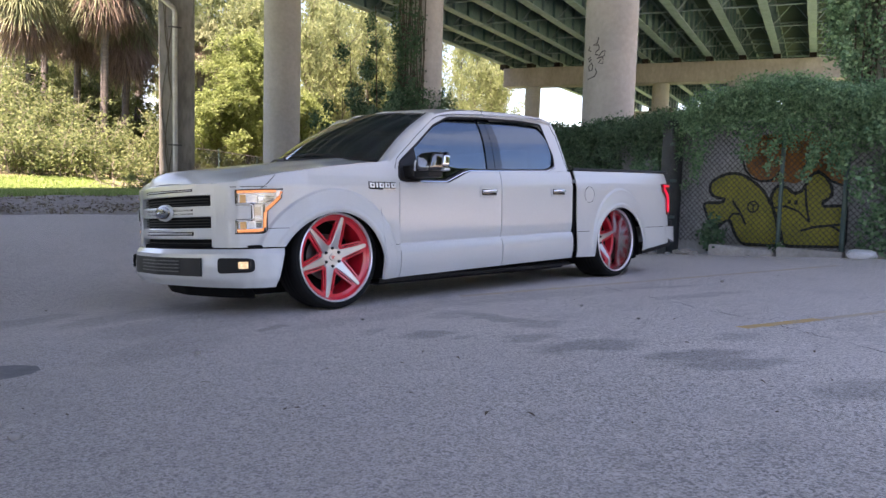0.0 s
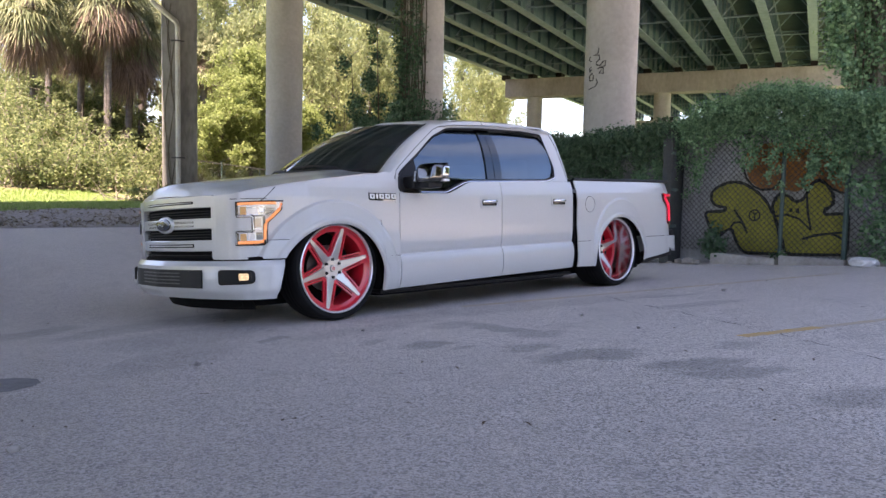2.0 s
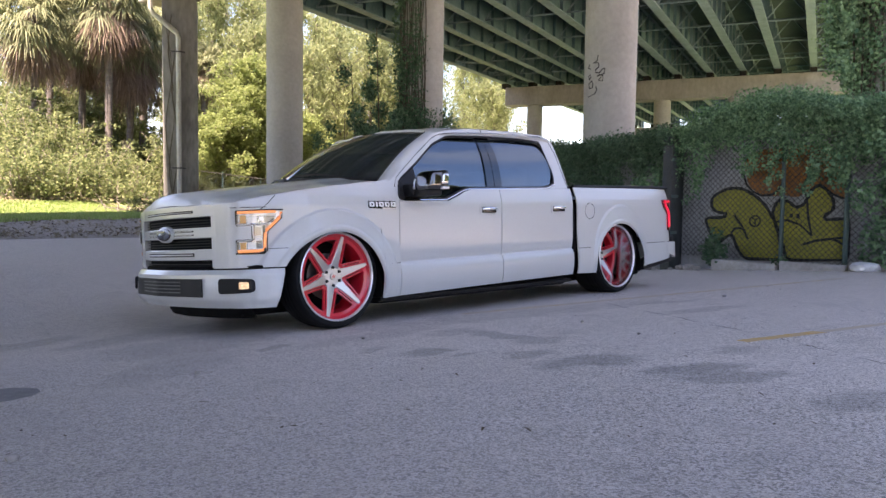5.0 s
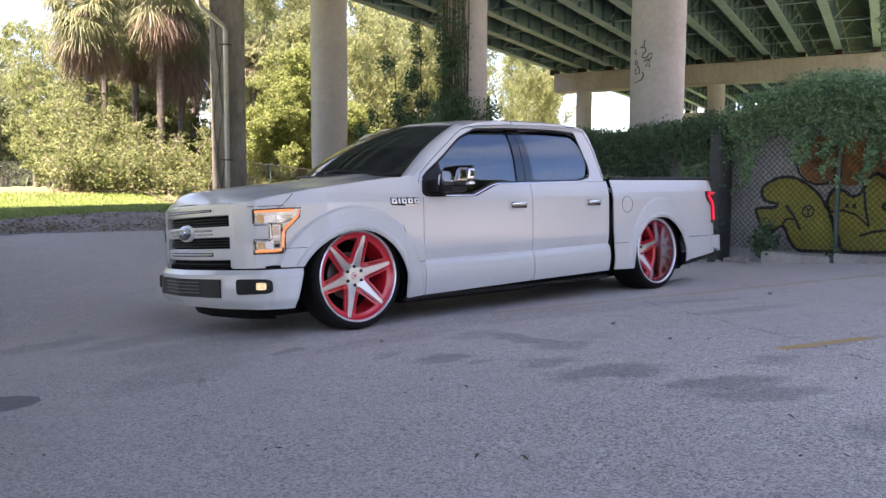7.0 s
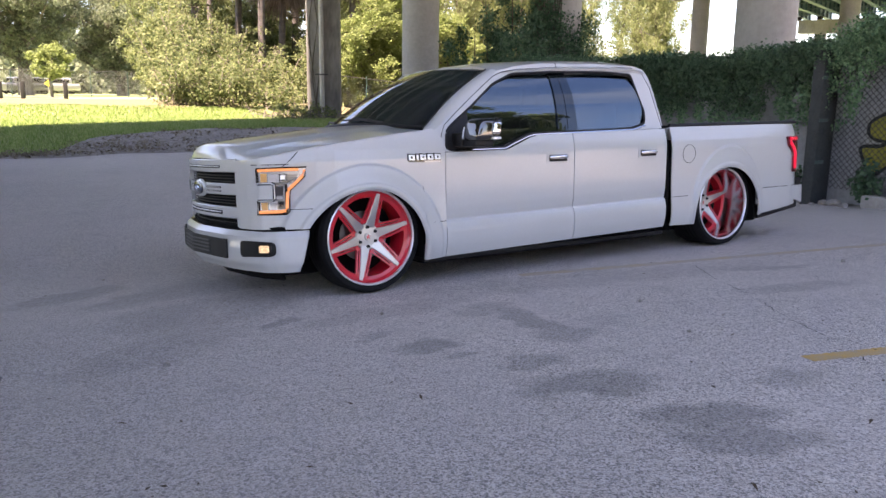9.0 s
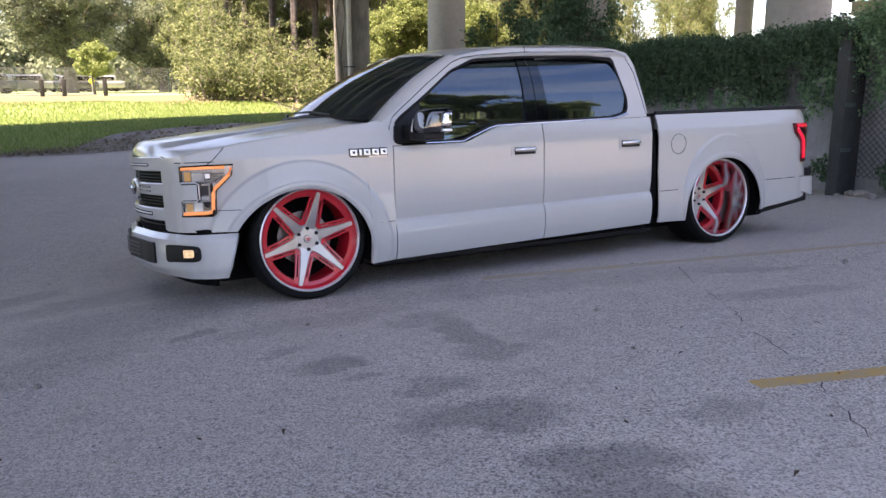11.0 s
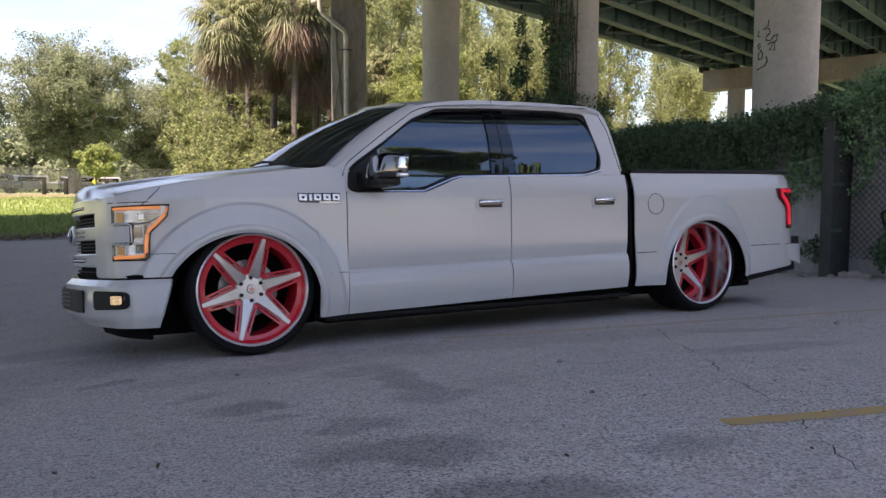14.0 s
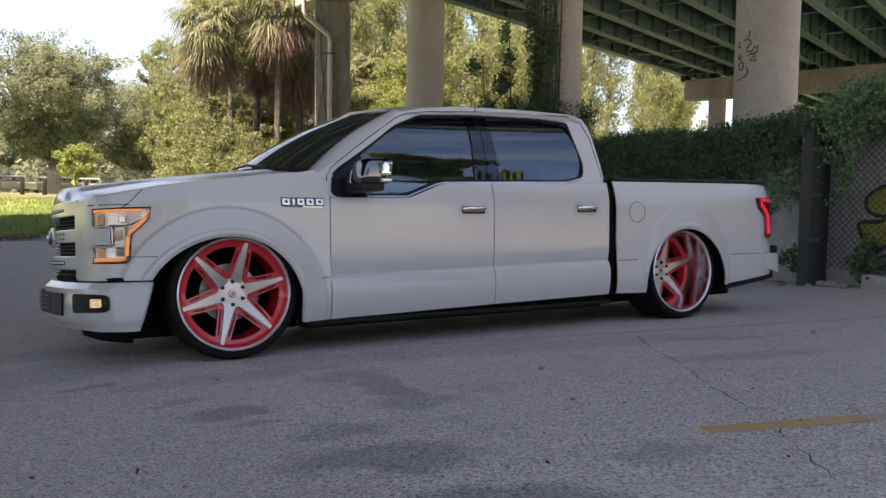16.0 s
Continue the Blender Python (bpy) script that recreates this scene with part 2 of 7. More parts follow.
M = dict(
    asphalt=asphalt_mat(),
    seal=mat("crack_filler", (0.035, 0.034, 0.034), 0.85, col2=(0.08, 0.078, 0.078), scale=8, fine=60),
    yellow=mat("worn_yellow_paint", (0.74, 0.42, 0.08), 0.8, col2=(0.46, 0.37, 0.27), scale=14, fine=170, bump=0.4, bscale=140),
    yellow_faint=mat("faded_yellow_paint", (0.56, 0.42, 0.26), 0.82, col2=(0.44, 0.405, 0.38), scale=5, fine=150, bump=0.4, bscale=140),
    deadleaf=mat("dead_leaf_brown", (0.10, 0.06, 0.03), 0.8, col2=(0.05, 0.035, 0.02), scale=30, fine=200),
    blade=leaf_mat("grass_blade", (0.13, 0.23, 0.045), (0.36, 0.41, 0.18), 0.35, 0.6),
    grass=mat("grass_blades", (0.125, 0.19, 0.055), 0.7, col2=(0.30, 0.32, 0.15), scale=0.6, fine=14, bump=0.6, bscale=40),
    dirt=mat("dirt_mulch", (0.15, 0.122, 0.106), 0.9, col2=(0.40, 0.345, 0.31), scale=5, fine=16, bump=1.0, bscale=10),
    litter=mat("leaf_litter", (0.085, 0.07, 0.032), 0.9, col2=(0.14, 0.118, 0.056), scale=1.5, fine=18, bump=0.9, bscale=12),
    concrete=mat("concrete", (0.36, 0.345, 0.32), 0.85, col2=(0.27, 0.26, 0.235), scale=0.8, fine=9, bump=0.25, bscale=30),
    concrete_dark=mat("stained_concrete", (0.22, 0.21, 0.195), 0.9, col2=(0.095, 0.09, 0.082), scale=1.4, fine=7, bump=0.4, bscale=20, stretch=(1, 1, 0.35)),
    far_road=mat("far_asphalt", (0.1, 0.096, 0.093), 0.9, col2=(0.07, 0.068, 0.066), scale=1.5, fine=20),
    timber=mat("dark_timber", (0.012, 0.011, 0.010), 0.9, col2=(0.022, 0.019, 0.017), scale=4, fine=30),
    apron=mat("bounce_concrete", (0.36, 0.345, 0.32), 0.85, col2=(0.26, 0.25, 0.23), scale=0.8, fine=9, bump=0.2, bscale=30),
    patch=mat("asphalt_patch", (0.115, 0.113, 0.116), 0.85, col2=(0.19, 0.186, 0.19), scale=14, fine=120, bump=0.6, bscale=110),
    weathered=mat("weathered_concrete", (0.34, 0.32, 0.302), 0.9, col2=(0.22, 0.208, 0.195), scale=0.9, fine=6, bump=0.35, bscale=18, stretch=(1, 1, 0.5)),
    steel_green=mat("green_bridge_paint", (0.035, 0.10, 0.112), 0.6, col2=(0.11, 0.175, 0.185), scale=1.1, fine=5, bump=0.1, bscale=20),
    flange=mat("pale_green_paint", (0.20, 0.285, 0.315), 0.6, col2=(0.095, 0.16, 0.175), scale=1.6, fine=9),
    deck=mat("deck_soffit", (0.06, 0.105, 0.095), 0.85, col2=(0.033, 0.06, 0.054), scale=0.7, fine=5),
    wall=mat("dirty_block_wall", (0.34, 0.35, 0.36), 0.9, col2=(0.19, 0.197, 0.20), scale=1.3, fine=12, bump=0.4, bscale=22),
    kerb=mat("kerb_concrete", (0.36, 0.34, 0.32), 0.9, col2=(0.22, 0.20, 0.18), scale=3, fine=18, bump=0.4, bscale=40, rnd=0.12),
    wire=mat("rusty_wire", (0.055, 0.052, 0.05), 0.7, metal=0.2),
    wire_pale=mat("pale_wire", (0.5, 0.5, 0.48), 0.6, metal=0.2),
    post=mat("green_post", (0.025, 0.06, 0.055), 0.5, col2=(0.05, 0.09, 0.08), scale=4, fine=30),
    post_dark=mat("blackened_post", (0.022, 0.026, 0.026), 0.8, col2=(0.045, 0.05, 0.048), scale=4, fine=30),
    pipe=mat("pale_pvc_pipe", (0.42, 0.41, 0.38), 0.55, col2=(0.27, 0.265, 0.24), scale=2, fine=20),
    strap=mat("dark_strap", (0.03, 0.03, 0.03), 0.5),
    bark=mat("bark", (0.17, 0.145, 0.12), 0.9, col2=(0.075, 0.065, 0.055), scale=3, fine=22, bump=0.8, bscale=18, stretch=(1, 1, 0.3)),
    palm_bark=mat("palm_bark", (0.15, 0.13, 0.12), 0.9, col2=(0.07, 0.06, 0.056), scale=5, fine=20, bump=0.8, bscale=14, stretch=(0.4, 0.4, 1.6)),
    vine_stem=mat("vine_stem", (0.10, 0.085, 0.06), 0.9, col2=(0.05, 0.04, 0.03), scale=5, fine=30),
    white=mat("pearl_white_paint", (0.49, 0.495, 0.481), 0.30, coat=0.8, col2=(0.462, 0.467, 0.453), scale=60, fine=700, spec=0.45, coat_rough=0.13),
    black=mat("black_trim", (0.010, 0.010, 0.011), 0.5, col2=(0.016, 0.016, 0.017), scale=30, fine=300, spec=0.25),
    pillar=mat("gloss_black_pillar", (0.004, 0.0045, 0.006), 0.02, spec=0.75, sheen=(0.62, 0.84, 1.0)),
    gloss=mat("gloss_black", (0.008, 0.008, 0.009), 0.06, coat=0.15),
    rubber=mat("tyre_rubber", (0.007, 0.007, 0.0072), 0.75, col2=(0.011, 0.011, 0.011), scale=14, fine=90, bump=0.2, bscale=120, spec=0.15),
    chrome=mat("chrome", (0.82, 0.82, 0.83), 0.06, metal=1.0),
    dark_chrome=mat("dark_chrome", (0.15, 0.147, 0.145), 0.10, metal=1.0),
    panel=mat("black_grille_plastic", (0.006, 0.006, 0.0065), 0.55, spec=0.3),
    brushed=mat("brushed_alloy", (0.56, 0.55, 0.54), 0.32, metal=0.85, col2=(0.46, 0.45, 0.445), scale=3, fine=90, stretch=(1, 9, 1)),
    red=mat("candy_red", (0.66, 0.016, 0.032), 0.28, coat=0.6, col2=(0.56, 0.012, 0.026), scale=5, fine=60),
    disc=mat("brake_disc", (0.30, 0.29, 0.28), 0.4, metal=1.0),
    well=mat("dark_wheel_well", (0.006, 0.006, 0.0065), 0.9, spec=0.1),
    glass=mat("tinted_glass", (0.05, 0.055, 0.065), 0.0, trans=0.9, ior=2.1, spec=0.5, sheen=(0.62, 0.84, 1.0)),
    shield=mat("tinted_windscreen", (0.22, 0.235, 0.235), 0.0, trans=0.9, ior=1.55),
    dish=mat("polished_dish", (0.62, 0.61, 0.61), 0.16, metal=1.0),
    slat=mat("grey_plastic_slat", (0.07, 0.07, 0.072), 0.5, spec=0.4),
    alloy_lip=mat("polished_alloy", (0.86, 0.86, 0.86), 0.32, metal=0.6),
    lens=mat("clear_lens", (0.9, 0.9, 0.9), 0.03, trans=1.0, ior=1.4),
    lamp_pale=mat("clear_reflector", (0.62, 0.62, 0.63), 0.18, metal=0.5, col2=(0.42, 0.42, 0.44), scale=30, fine=160),
    lamp_grey=mat("lamp_reflector", (0.36, 0.365, 0.38), 0.2, metal=0.9),
    amber=mat("amber_lamp", (0.80, 0.34, 0.14), 0.25, emit=(1.0, 0.36, 0.12), power=0.10),
    amber_dark=mat("amber_reflector", (0.70, 0.36, 0.12), 0.25),
    fog_lit=mat("lit_fog_lamp", (1.0, 0.8, 0.5), 0.2, col2=(0.25, 0.2, 0.15), scale=40, fine=120, emit=(1.0, 0.72, 0.36), power=0.10),
    led=mat("white_led", (0.9, 0.9, 0.92), 0.15, emit=(1.0, 0.98, 0.94), power=0.04),
    tail=mat("red_tail_lens", (0.42, 0.01, 0.02), 0.08, coat=0.8, emit=(1.0, 0.03, 0.09), power=0.13),
    tail_dark=mat("smoked_lens", (0.11, 0.010, 0.018), 0.06, coat=0.8),
    blue=mat("badge_blue", (0.05, 0.065, 0.10), 0.2, coat=0.5),
    seat=mat("dark_leather", (0.02, 0.02, 0.022), 0.5),
    spray_yellow=mat("yellow_spray_paint", (0.31, 0.285, 0.04), 0.8, col2=(0.165, 0.165, 0.03), scale=3, fine=25),
    spray_orange=mat("orange_spray_paint", (0.33, 0.13, 0.03), 0.85, col2=(0.17, 0.085, 0.035), scale=2.5, fine=20),
    spray_black=mat("black_spray_paint", (0.012, 0.012, 0.012), 0.8),
    paper=mat("white_plastic_bag", (0.75, 0.75, 0.76), 0.5, col2=(0.6, 0.6, 0.62), scale=9, fine=60),
    metal_lid=mat("cast_iron_lid", (0.03, 0.03, 0.031), 0.6, metal=0.3, col2=(0.06, 0.058, 0.056), scale=12, fine=70, bump=0.5, bscale=60),
    rock=mat("rubble", (0.33, 0.30, 0.27), 0.9, col2=(0.20, 0.18, 0.165), scale=6, fine=30, bump=0.5, bscale=30, rnd=0.2),
    car_silver=mat("silver_car_paint", (0.45, 0.46, 0.48), 0.3, metal=0.4, coat=0.6),
    car_dark=mat("dark_car_paint", (0.05, 0.055, 0.065), 0.3, coat=0.6),
    sign=mat("yellow_sign", (0.75, 0.6, 0.03), 0.5),
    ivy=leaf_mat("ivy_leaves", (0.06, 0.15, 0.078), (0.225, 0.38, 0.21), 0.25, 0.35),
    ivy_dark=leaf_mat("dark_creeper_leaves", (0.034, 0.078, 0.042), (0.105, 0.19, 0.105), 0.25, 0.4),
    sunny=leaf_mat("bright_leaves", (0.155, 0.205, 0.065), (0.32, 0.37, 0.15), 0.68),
    scrub=leaf_mat("scrub_leaves", (0.075, 0.108, 0.042), (0.26, 0.29, 0.13), 0.6),
    oak=leaf_mat("oak_leaves", (0.13, 0.165, 0.10), (0.27, 0.305, 0.20), 0.6),
    pine=leaf_mat("pine_needles", (0.16, 0.20, 0.085), (0.33, 0.36, 0.18), 0.65),
    frond=leaf_mat("palm_fronds", (0.09, 0.115, 0.055), (0.28, 0.29, 0.17), 0.45),
    dead=leaf_mat("dead_fronds", (0.11, 0.078, 0.062), (0.30, 0.225, 0.185), 0.4, 0.8),
    twigbark=mat("grey_stems", (0.22, 0.19, 0.155), 0.9, col2=(0.11, 0.095, 0.075), scale=5, fine=30),
    twig=leaf_mat("dry_twigs", (0.165, 0.135, 0.105), (0.3, 0.255, 0.18), 0.1, 0.8),
)


# ---- building helpers ----
def link(name, bm, material, parent=None, smooth=True):
    me = bpy.data.meshes.new(name)
    bm.to_mesh(me)
    bm.free()
    for p in me.polygons:
        p.use_smooth = smooth
    me.materials.append(material)
    if smooth:
        me.set_sharp_from_angle(angle=radians(38))
    ob = new(name, me)
    ob.parent = parent
    return ob


def part(name, bm, material, parent, label="", smooth=True):
    ob = link(name, bm, material, parent, smooth)
    if label:
        ob["label"] = label
    return ob


def thing(name, m, label, category, group="", kind=""):
    ob = new(name)
    ob.empty_display_size = 0.2
    ob.matrix_world = m
    return tagged(ob, label, category, group, kind)


def box(bm, lo, hi, bevel=0.0, seg=2, m=None):
    r = bmesh.ops.create_cube(bm, size=1)
    lo, hi = Vector(lo), Vector(hi)
    s, c = hi - lo, (hi + lo) / 2
    bmesh.ops.scale(bm, vec=s, verts=r["verts"])
    bmesh.ops.translate(bm, vec=c, verts=r["verts"])
    vs = r["verts"]
    if bevel:
        es = {e for v in vs for e in v.link_edges}
        b = bmesh.ops.bevel(bm, geom=list(es), offset=bevel, segments=seg, affect="EDGES", profile=0.5)
        vs = list({v for f in b["faces"] for v in f.verts} | {v for v in vs if v.is_valid})
    if m is not None:
        bmesh.ops.transform(bm, matrix=m, verts=vs)
    return bm


def tube(bm, pts, r, seg=8, cap=True):
    """A round bar along points; r: one radius or one per point."""
    pts = [Vector(p) for p in pts]
    rs = r if isinstance(r, (list, tuple)) else [r] * len(pts)
    rings = []
    for i, p in enumerate(pts):
        d = (pts[min(i + 1, len(pts) - 1)] - pts[max(i - 1, 0)]).normalized()
        up = Vector((0, 0, 1)) if abs(d.z) < 0.9 else Vector((1, 0, 0))
        a = d.cross(up).normalized()
        b = d.cross(a).normalized()
        rings.append([bm.verts.new(p + (a * math.cos(2 * math.pi * k / seg) + b * math.sin(2 * math.pi * k / seg)) * rs[i]) for k in range(seg)])
    for q, w in zip(rings, rings[1:]):
        for k in range(seg):
            bm.faces.new((q[k], q[(k + 1) % seg], w[(k + 1) % seg], w[k]))
    if cap:
        bm.faces.new(rings[0][::-1])
        bm.faces.new(rings[-1])
    return bm


def sheet(bm, fn, nu, nv):
    """A grid surface from fn(u, v), u and v from 0 to 1."""
    vs = [[bm.verts.new(fn(i / nu, j / nv)) for j in range(nv + 1)] for i in range(nu + 1)]
    for i in range(nu):
        for j in range(nv):
            bm.faces.new((vs[i][j], vs[i + 1][j], vs[i + 1][j + 1], vs[i][j + 1]))
    return bm


def thicken(bm, t):
    bmesh.ops.recalc_face_normals(bm, faces=bm.faces)
    bmesh.ops.solidify(bm, geom=bm.faces[:], thickness=t)
    bmesh.ops.recalc_face_normals(bm, faces=bm.faces)
    return bm


def plate(bm, outline, to3d, t, holes=()):
    """A flat plate of thickness t from an outline with holes; to3d(a, b, d) places a point at depth d."""
    loops = [outline, *holes]
    for d in (0.0, t):
        es = []
        for lp in loops:
            vs = [bm.verts.new(to3d(a, b, d)) for a, b in lp]
            es += [bm.edges.new((vs[i], vs[(i + 1) % len(vs)])) for i in range(len(vs))]
        bmesh.ops.triangle_fill(bm, edges=es, use_beauty=True)
    bm.verts.ensure_lookup_table()
    n, k = len(bm.verts) // 2, 0
    for lp in loops:
        c = len(lp)
        for i in range(c):
            a, b = k + i, k + (i + 1) % c
            bm.faces.new((bm.verts[a], bm.verts[b], bm.verts[n + b], bm.verts[n + a]))
        k += c
    bmesh.ops.recalc_face_normals(bm, faces=bm.faces)
    return bm


def rounded(pts, r=0.02, n=4):
    """The outline with its corners rounded."""
    out = []
    for i, p in enumerate(pts):
        p = Vector(p)
        a, b = Vector(pts[i - 1]) - p, Vector(pts[(i + 1) % len(pts)]) - p
        k = min(r, a.length * 0.45, b.length * 0.45)
        s, e = p + a.normalized() * k, p + b.normalized() * k
        out += [tuple(s.lerp(p, t).lerp(p.lerp(e, t), t)) for t in (j / n for j in range(n + 1))]
    return out


def lerp_table(tab, x):
    if x <= tab[0][0]:
        return tab[0][1]
    for (a, p), (b, q) in zip(tab, tab[1:]):
        if x <= b:
            return p + (q - p) * (x - a) / (b - a)
    return tab[-1][1]


def soft_table(tab, x):
    """Like lerp_table, with eased joins."""
    k = 0.004
    return (lerp_table(tab, x - k) + 2 * lerp_table(tab, x) + lerp_table(tab, x + k)) / 4


def quads(name, corners, material):
    """A mesh of loose four-cornered blades."""
    n = len(corners) // 4
    me = bpy.data.meshes.new(name)
    me.vertices.add(n * 4)
    me.vertices.foreach_set("co", corners.astype(np.float32).ravel())
    me.loops.add(n * 4)
    me.loops.foreach_set("vertex_index", np.arange(n * 4, dtype=np.int32))
    me.polygons.add(n)
    me.polygons.foreach_set("loop_start", np.arange(0, n * 4, 4, dtype=np.int32))
    me.update(calc_edges=True)
    me.materials.append(material)
    return me


def leaves(name, centres, radii, count, size, material, parent=None, seed=1, hollow=0.35, flat=0.0, long=1.6, droop=0.0):
    """Many small leaves filling a set of ellipsoids unevenly, in one mesh."""
    rg = np.random.default_rng(seed)
    c, r = np.array(centres, float), np.array(radii, float)
    w = (r.prod(1)) ** 0.67
    pick = rg.choice(len(c), count, p=w / w.sum())
    d = rg.normal(size=(count, 3))
    d /= np.linalg.norm(d, axis=1)[:, None]
    rad = hollow + (1 - hollow) * rg.random(count) ** 0.6
    p = c[pick] + d * r[pick] * rad[:, None]
    p += rg.normal(size=p.shape) * size * 0.7
    nrm = d + rg.normal(size=d.shape) * 0.8
    nrm[:, 2] += flat
    nrm /= np.linalg.norm(nrm, axis=1)[:, None]
    a = np.cross(nrm, rg.normal(size=d.shape))
    a[:, 2] -= droop
    a /= np.linalg.norm(a, axis=1)[:, None] + 1e-9
    b = np.cross(nrm, a)
    s = size * (0.55 + 0.9 * rg.random(count))[:, None]
    quad = np.stack([p - a * s * long / 2, p + b * s / 2 - a * s * 0.1, p + a * s * long / 2, p - b * s / 2 - a * s * 0.1], 1).reshape(-1, 3)
    ob = new(name, quads(name, quad, material))
    ob.parent = parent
    return ob


# ---- ground ----
def ease(a, b, x):
    t = min(max((x - a) / (b - a), 0), 1)
    return t * t * (3 - 2 * t)


def ground_z(x, y):
    """The lot falls gently from the camera to the truck, then a grass bank rises behind it."""
    z = -0.07 * min(max(y, -14), 2.3) + 0.10 * ease(2.3, 7, y)
    z += 0.06 * ease(2.3, 7, y)
    return z + (0.24 * ease(12.5, 24, y) + 0.50 * ease(26.5, 31.5, y)) * ease(16, 9, x - 0.3 * (y - 20))


def edge_far(x):
    """Where the asphalt ends towards the bank."""
    return 13.05 + 0.05 * x + 0.25 * math.sin(x * 1.3) + 0.12 * math.sin(x * 3.1)


def ground_sheet(name, x0, x1, y0, y1, nx, ny, lift, material, label, yl=None, yh=None):
    def f(u, v):
        x = x0 + (x1 - x0) * u
        a, b = (yl(x) if yl else y0), (yh(x) if yh else y1)
        y = a + (b - a) * v
        return (x, y, ground_z(x, y) + lift)
    ob = link(name, sheet(bmesh.new(), f, nx, ny), material)
    return tagged(ob, label, name, kind="structure")


def whole_ground():
    bm = bmesh.new()
    xs = [-900, -400, -200, -100, -60, -40, *range(-30, 41, 2), 50, 70, 100, 200, 400, 900]
    ys = [-900, -400, -200, -100, -60, -40, *range(-30, 61, 1), 70, 90, 120, 200, 400, 1200]
    vs = [[bm.verts.new((x, y, ground_z(x, y) - 0.02)) for y in ys] for x in xs]
    for i in range(len(xs) - 1):
        for j in range(len(ys) - 1):
            bm.faces.new((vs[i][j], vs[i + 1][j], vs[i + 1][j + 1], vs[i][j + 1]))
    return tagged(link("ground", bm, M["grass"]), "mown green and straw coloured grass bank and field", "grass", kind="structure")


whole_ground()
ground_sheet("asphalt_lot", -30, 30, -25, 0, 90, 70, 0.0, M["asphalt"], "worn grey asphalt parking lot with dark stains and shade put into its colour", yh=edge_far)
# Pale ground out of view, added so that it bounces light onto the truck.
ground_sheet("concrete_apron", -60, 60, -60, -8.6, 30, 10, 0.006, M["apron"], "unseen pale ground added to bounce light onto the lot", yh=lambda x: min(-3.2, -7.3 + 0.377 * x) - 0.2)
ground_sheet("dirt_verge", -9, 14, 0, 0, 60, 10, 0.008, M["dirt"], "bare grey dirt and mulch strip beside the asphalt",
             yl=lambda x: edge_far(x) - 0.15, yh=lambda x: edge_far(x) + 0.4 + 6.4 * ease(-2.5, 3.5, x) + 0.35 * math.sin(x * 1.9))
ground_sheet("leaf_litter", -4, 40, 0, 45, 60, 16, 0.012, M["litter"], "brown leaf litter under the trees",
             yl=lambda x: 30.5 - 0.1 * x + 0.6 * math.sin(x) - 12.5 * ease(8.3, 10.8, x))
ground_sheet("road", -40, 3.5, 50, 56, 20, 3, 0.02, M["far_road"], "sunlit asphalt road beyond the grass")

# ---- bridge ----
BU, BN = Vector((0.936, 0.353, 0)), Vector((-0.353, 0.936, 0))
bridge = thing("bridge", Matrix.Identity(4), "road bridge with green steel girders on concrete columns", "bridge", kind="structure")


def at_bridge(u, n, z):
    return BU * u + BN * n + Vector((0, 0, z))


def bridge_box(bm, u0, u1, n0, n1, z0, z1):
    m = Matrix(((BU.x, BN.x, 0, 0), (BU.y, BN.y, 0, 0), (0, 0, 1, 0), (0, 0, 0, 1)))
    return box(bm, (u0, n0, z0), (u1, n1, z1), m=m)


# U0 lies far out of view so the deck blocks light from the left.
U0, U1 = -110, 95
bm = bmesh.new()
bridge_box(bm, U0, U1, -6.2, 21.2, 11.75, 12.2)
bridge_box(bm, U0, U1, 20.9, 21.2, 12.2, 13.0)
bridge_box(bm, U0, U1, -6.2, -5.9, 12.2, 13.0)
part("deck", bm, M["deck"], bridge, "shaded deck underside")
GIRDERS = [19.5 - 2.19 * k for k in range(12)]  # lines across the deck
for k, n in enumerate(GIRDERS):
    bm = bmesh.new()
    bridge_box(bm, U0, U1, n - 0.015, n + 0.015, 10.04, 11.75)
    for u in np.arange(-44, U1, 1.9):
        bridge_box(bm, u - 0.01, u + 0.01, n - 0.17, n + 0.17, 10.04, 11.6)
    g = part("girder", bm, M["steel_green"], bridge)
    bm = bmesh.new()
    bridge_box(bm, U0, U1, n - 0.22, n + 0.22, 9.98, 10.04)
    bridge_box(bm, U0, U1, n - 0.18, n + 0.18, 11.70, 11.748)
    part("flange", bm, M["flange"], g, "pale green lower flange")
for n0, n1 in zip(GIRDERS, GIRDERS[1:]):
    for u in np.arange(-41, U1, 5.7):
        bm = bmesh.new()
        a, b = at_bridge(u, n0, 10.25), at_bridge(u, n1, 10.25)
        c, d = at_bridge(u, n0, 11.5), at_bridge(u, n1, 11.5)
        tube(bm, [a, b], 0.05, 4)
        tube(bm, [a, (c + d) / 2, b], 0.045, 4)
        tube(bm, [c, d], 0.05, 4)
        part("brace", bm, M["flange"], bridge)


for na, nb in ((GIRDERS[0], GIRDERS[1]), (GIRDERS[-1], GIRDERS[-2])):
    bm = bmesh.new()
    inward = 0.2 if nb > na else -0.2
    tube(bm, [at_bridge(u, na + inward if k % 2 else nb - inward, 10.22) for k, u in enumerate(np.arange(U0 + 2, U1 - 2, 2.4))], 0.055, 4)
    part("lateral_brace", bm, M["flange"], bridge, "pale zigzag bracing")


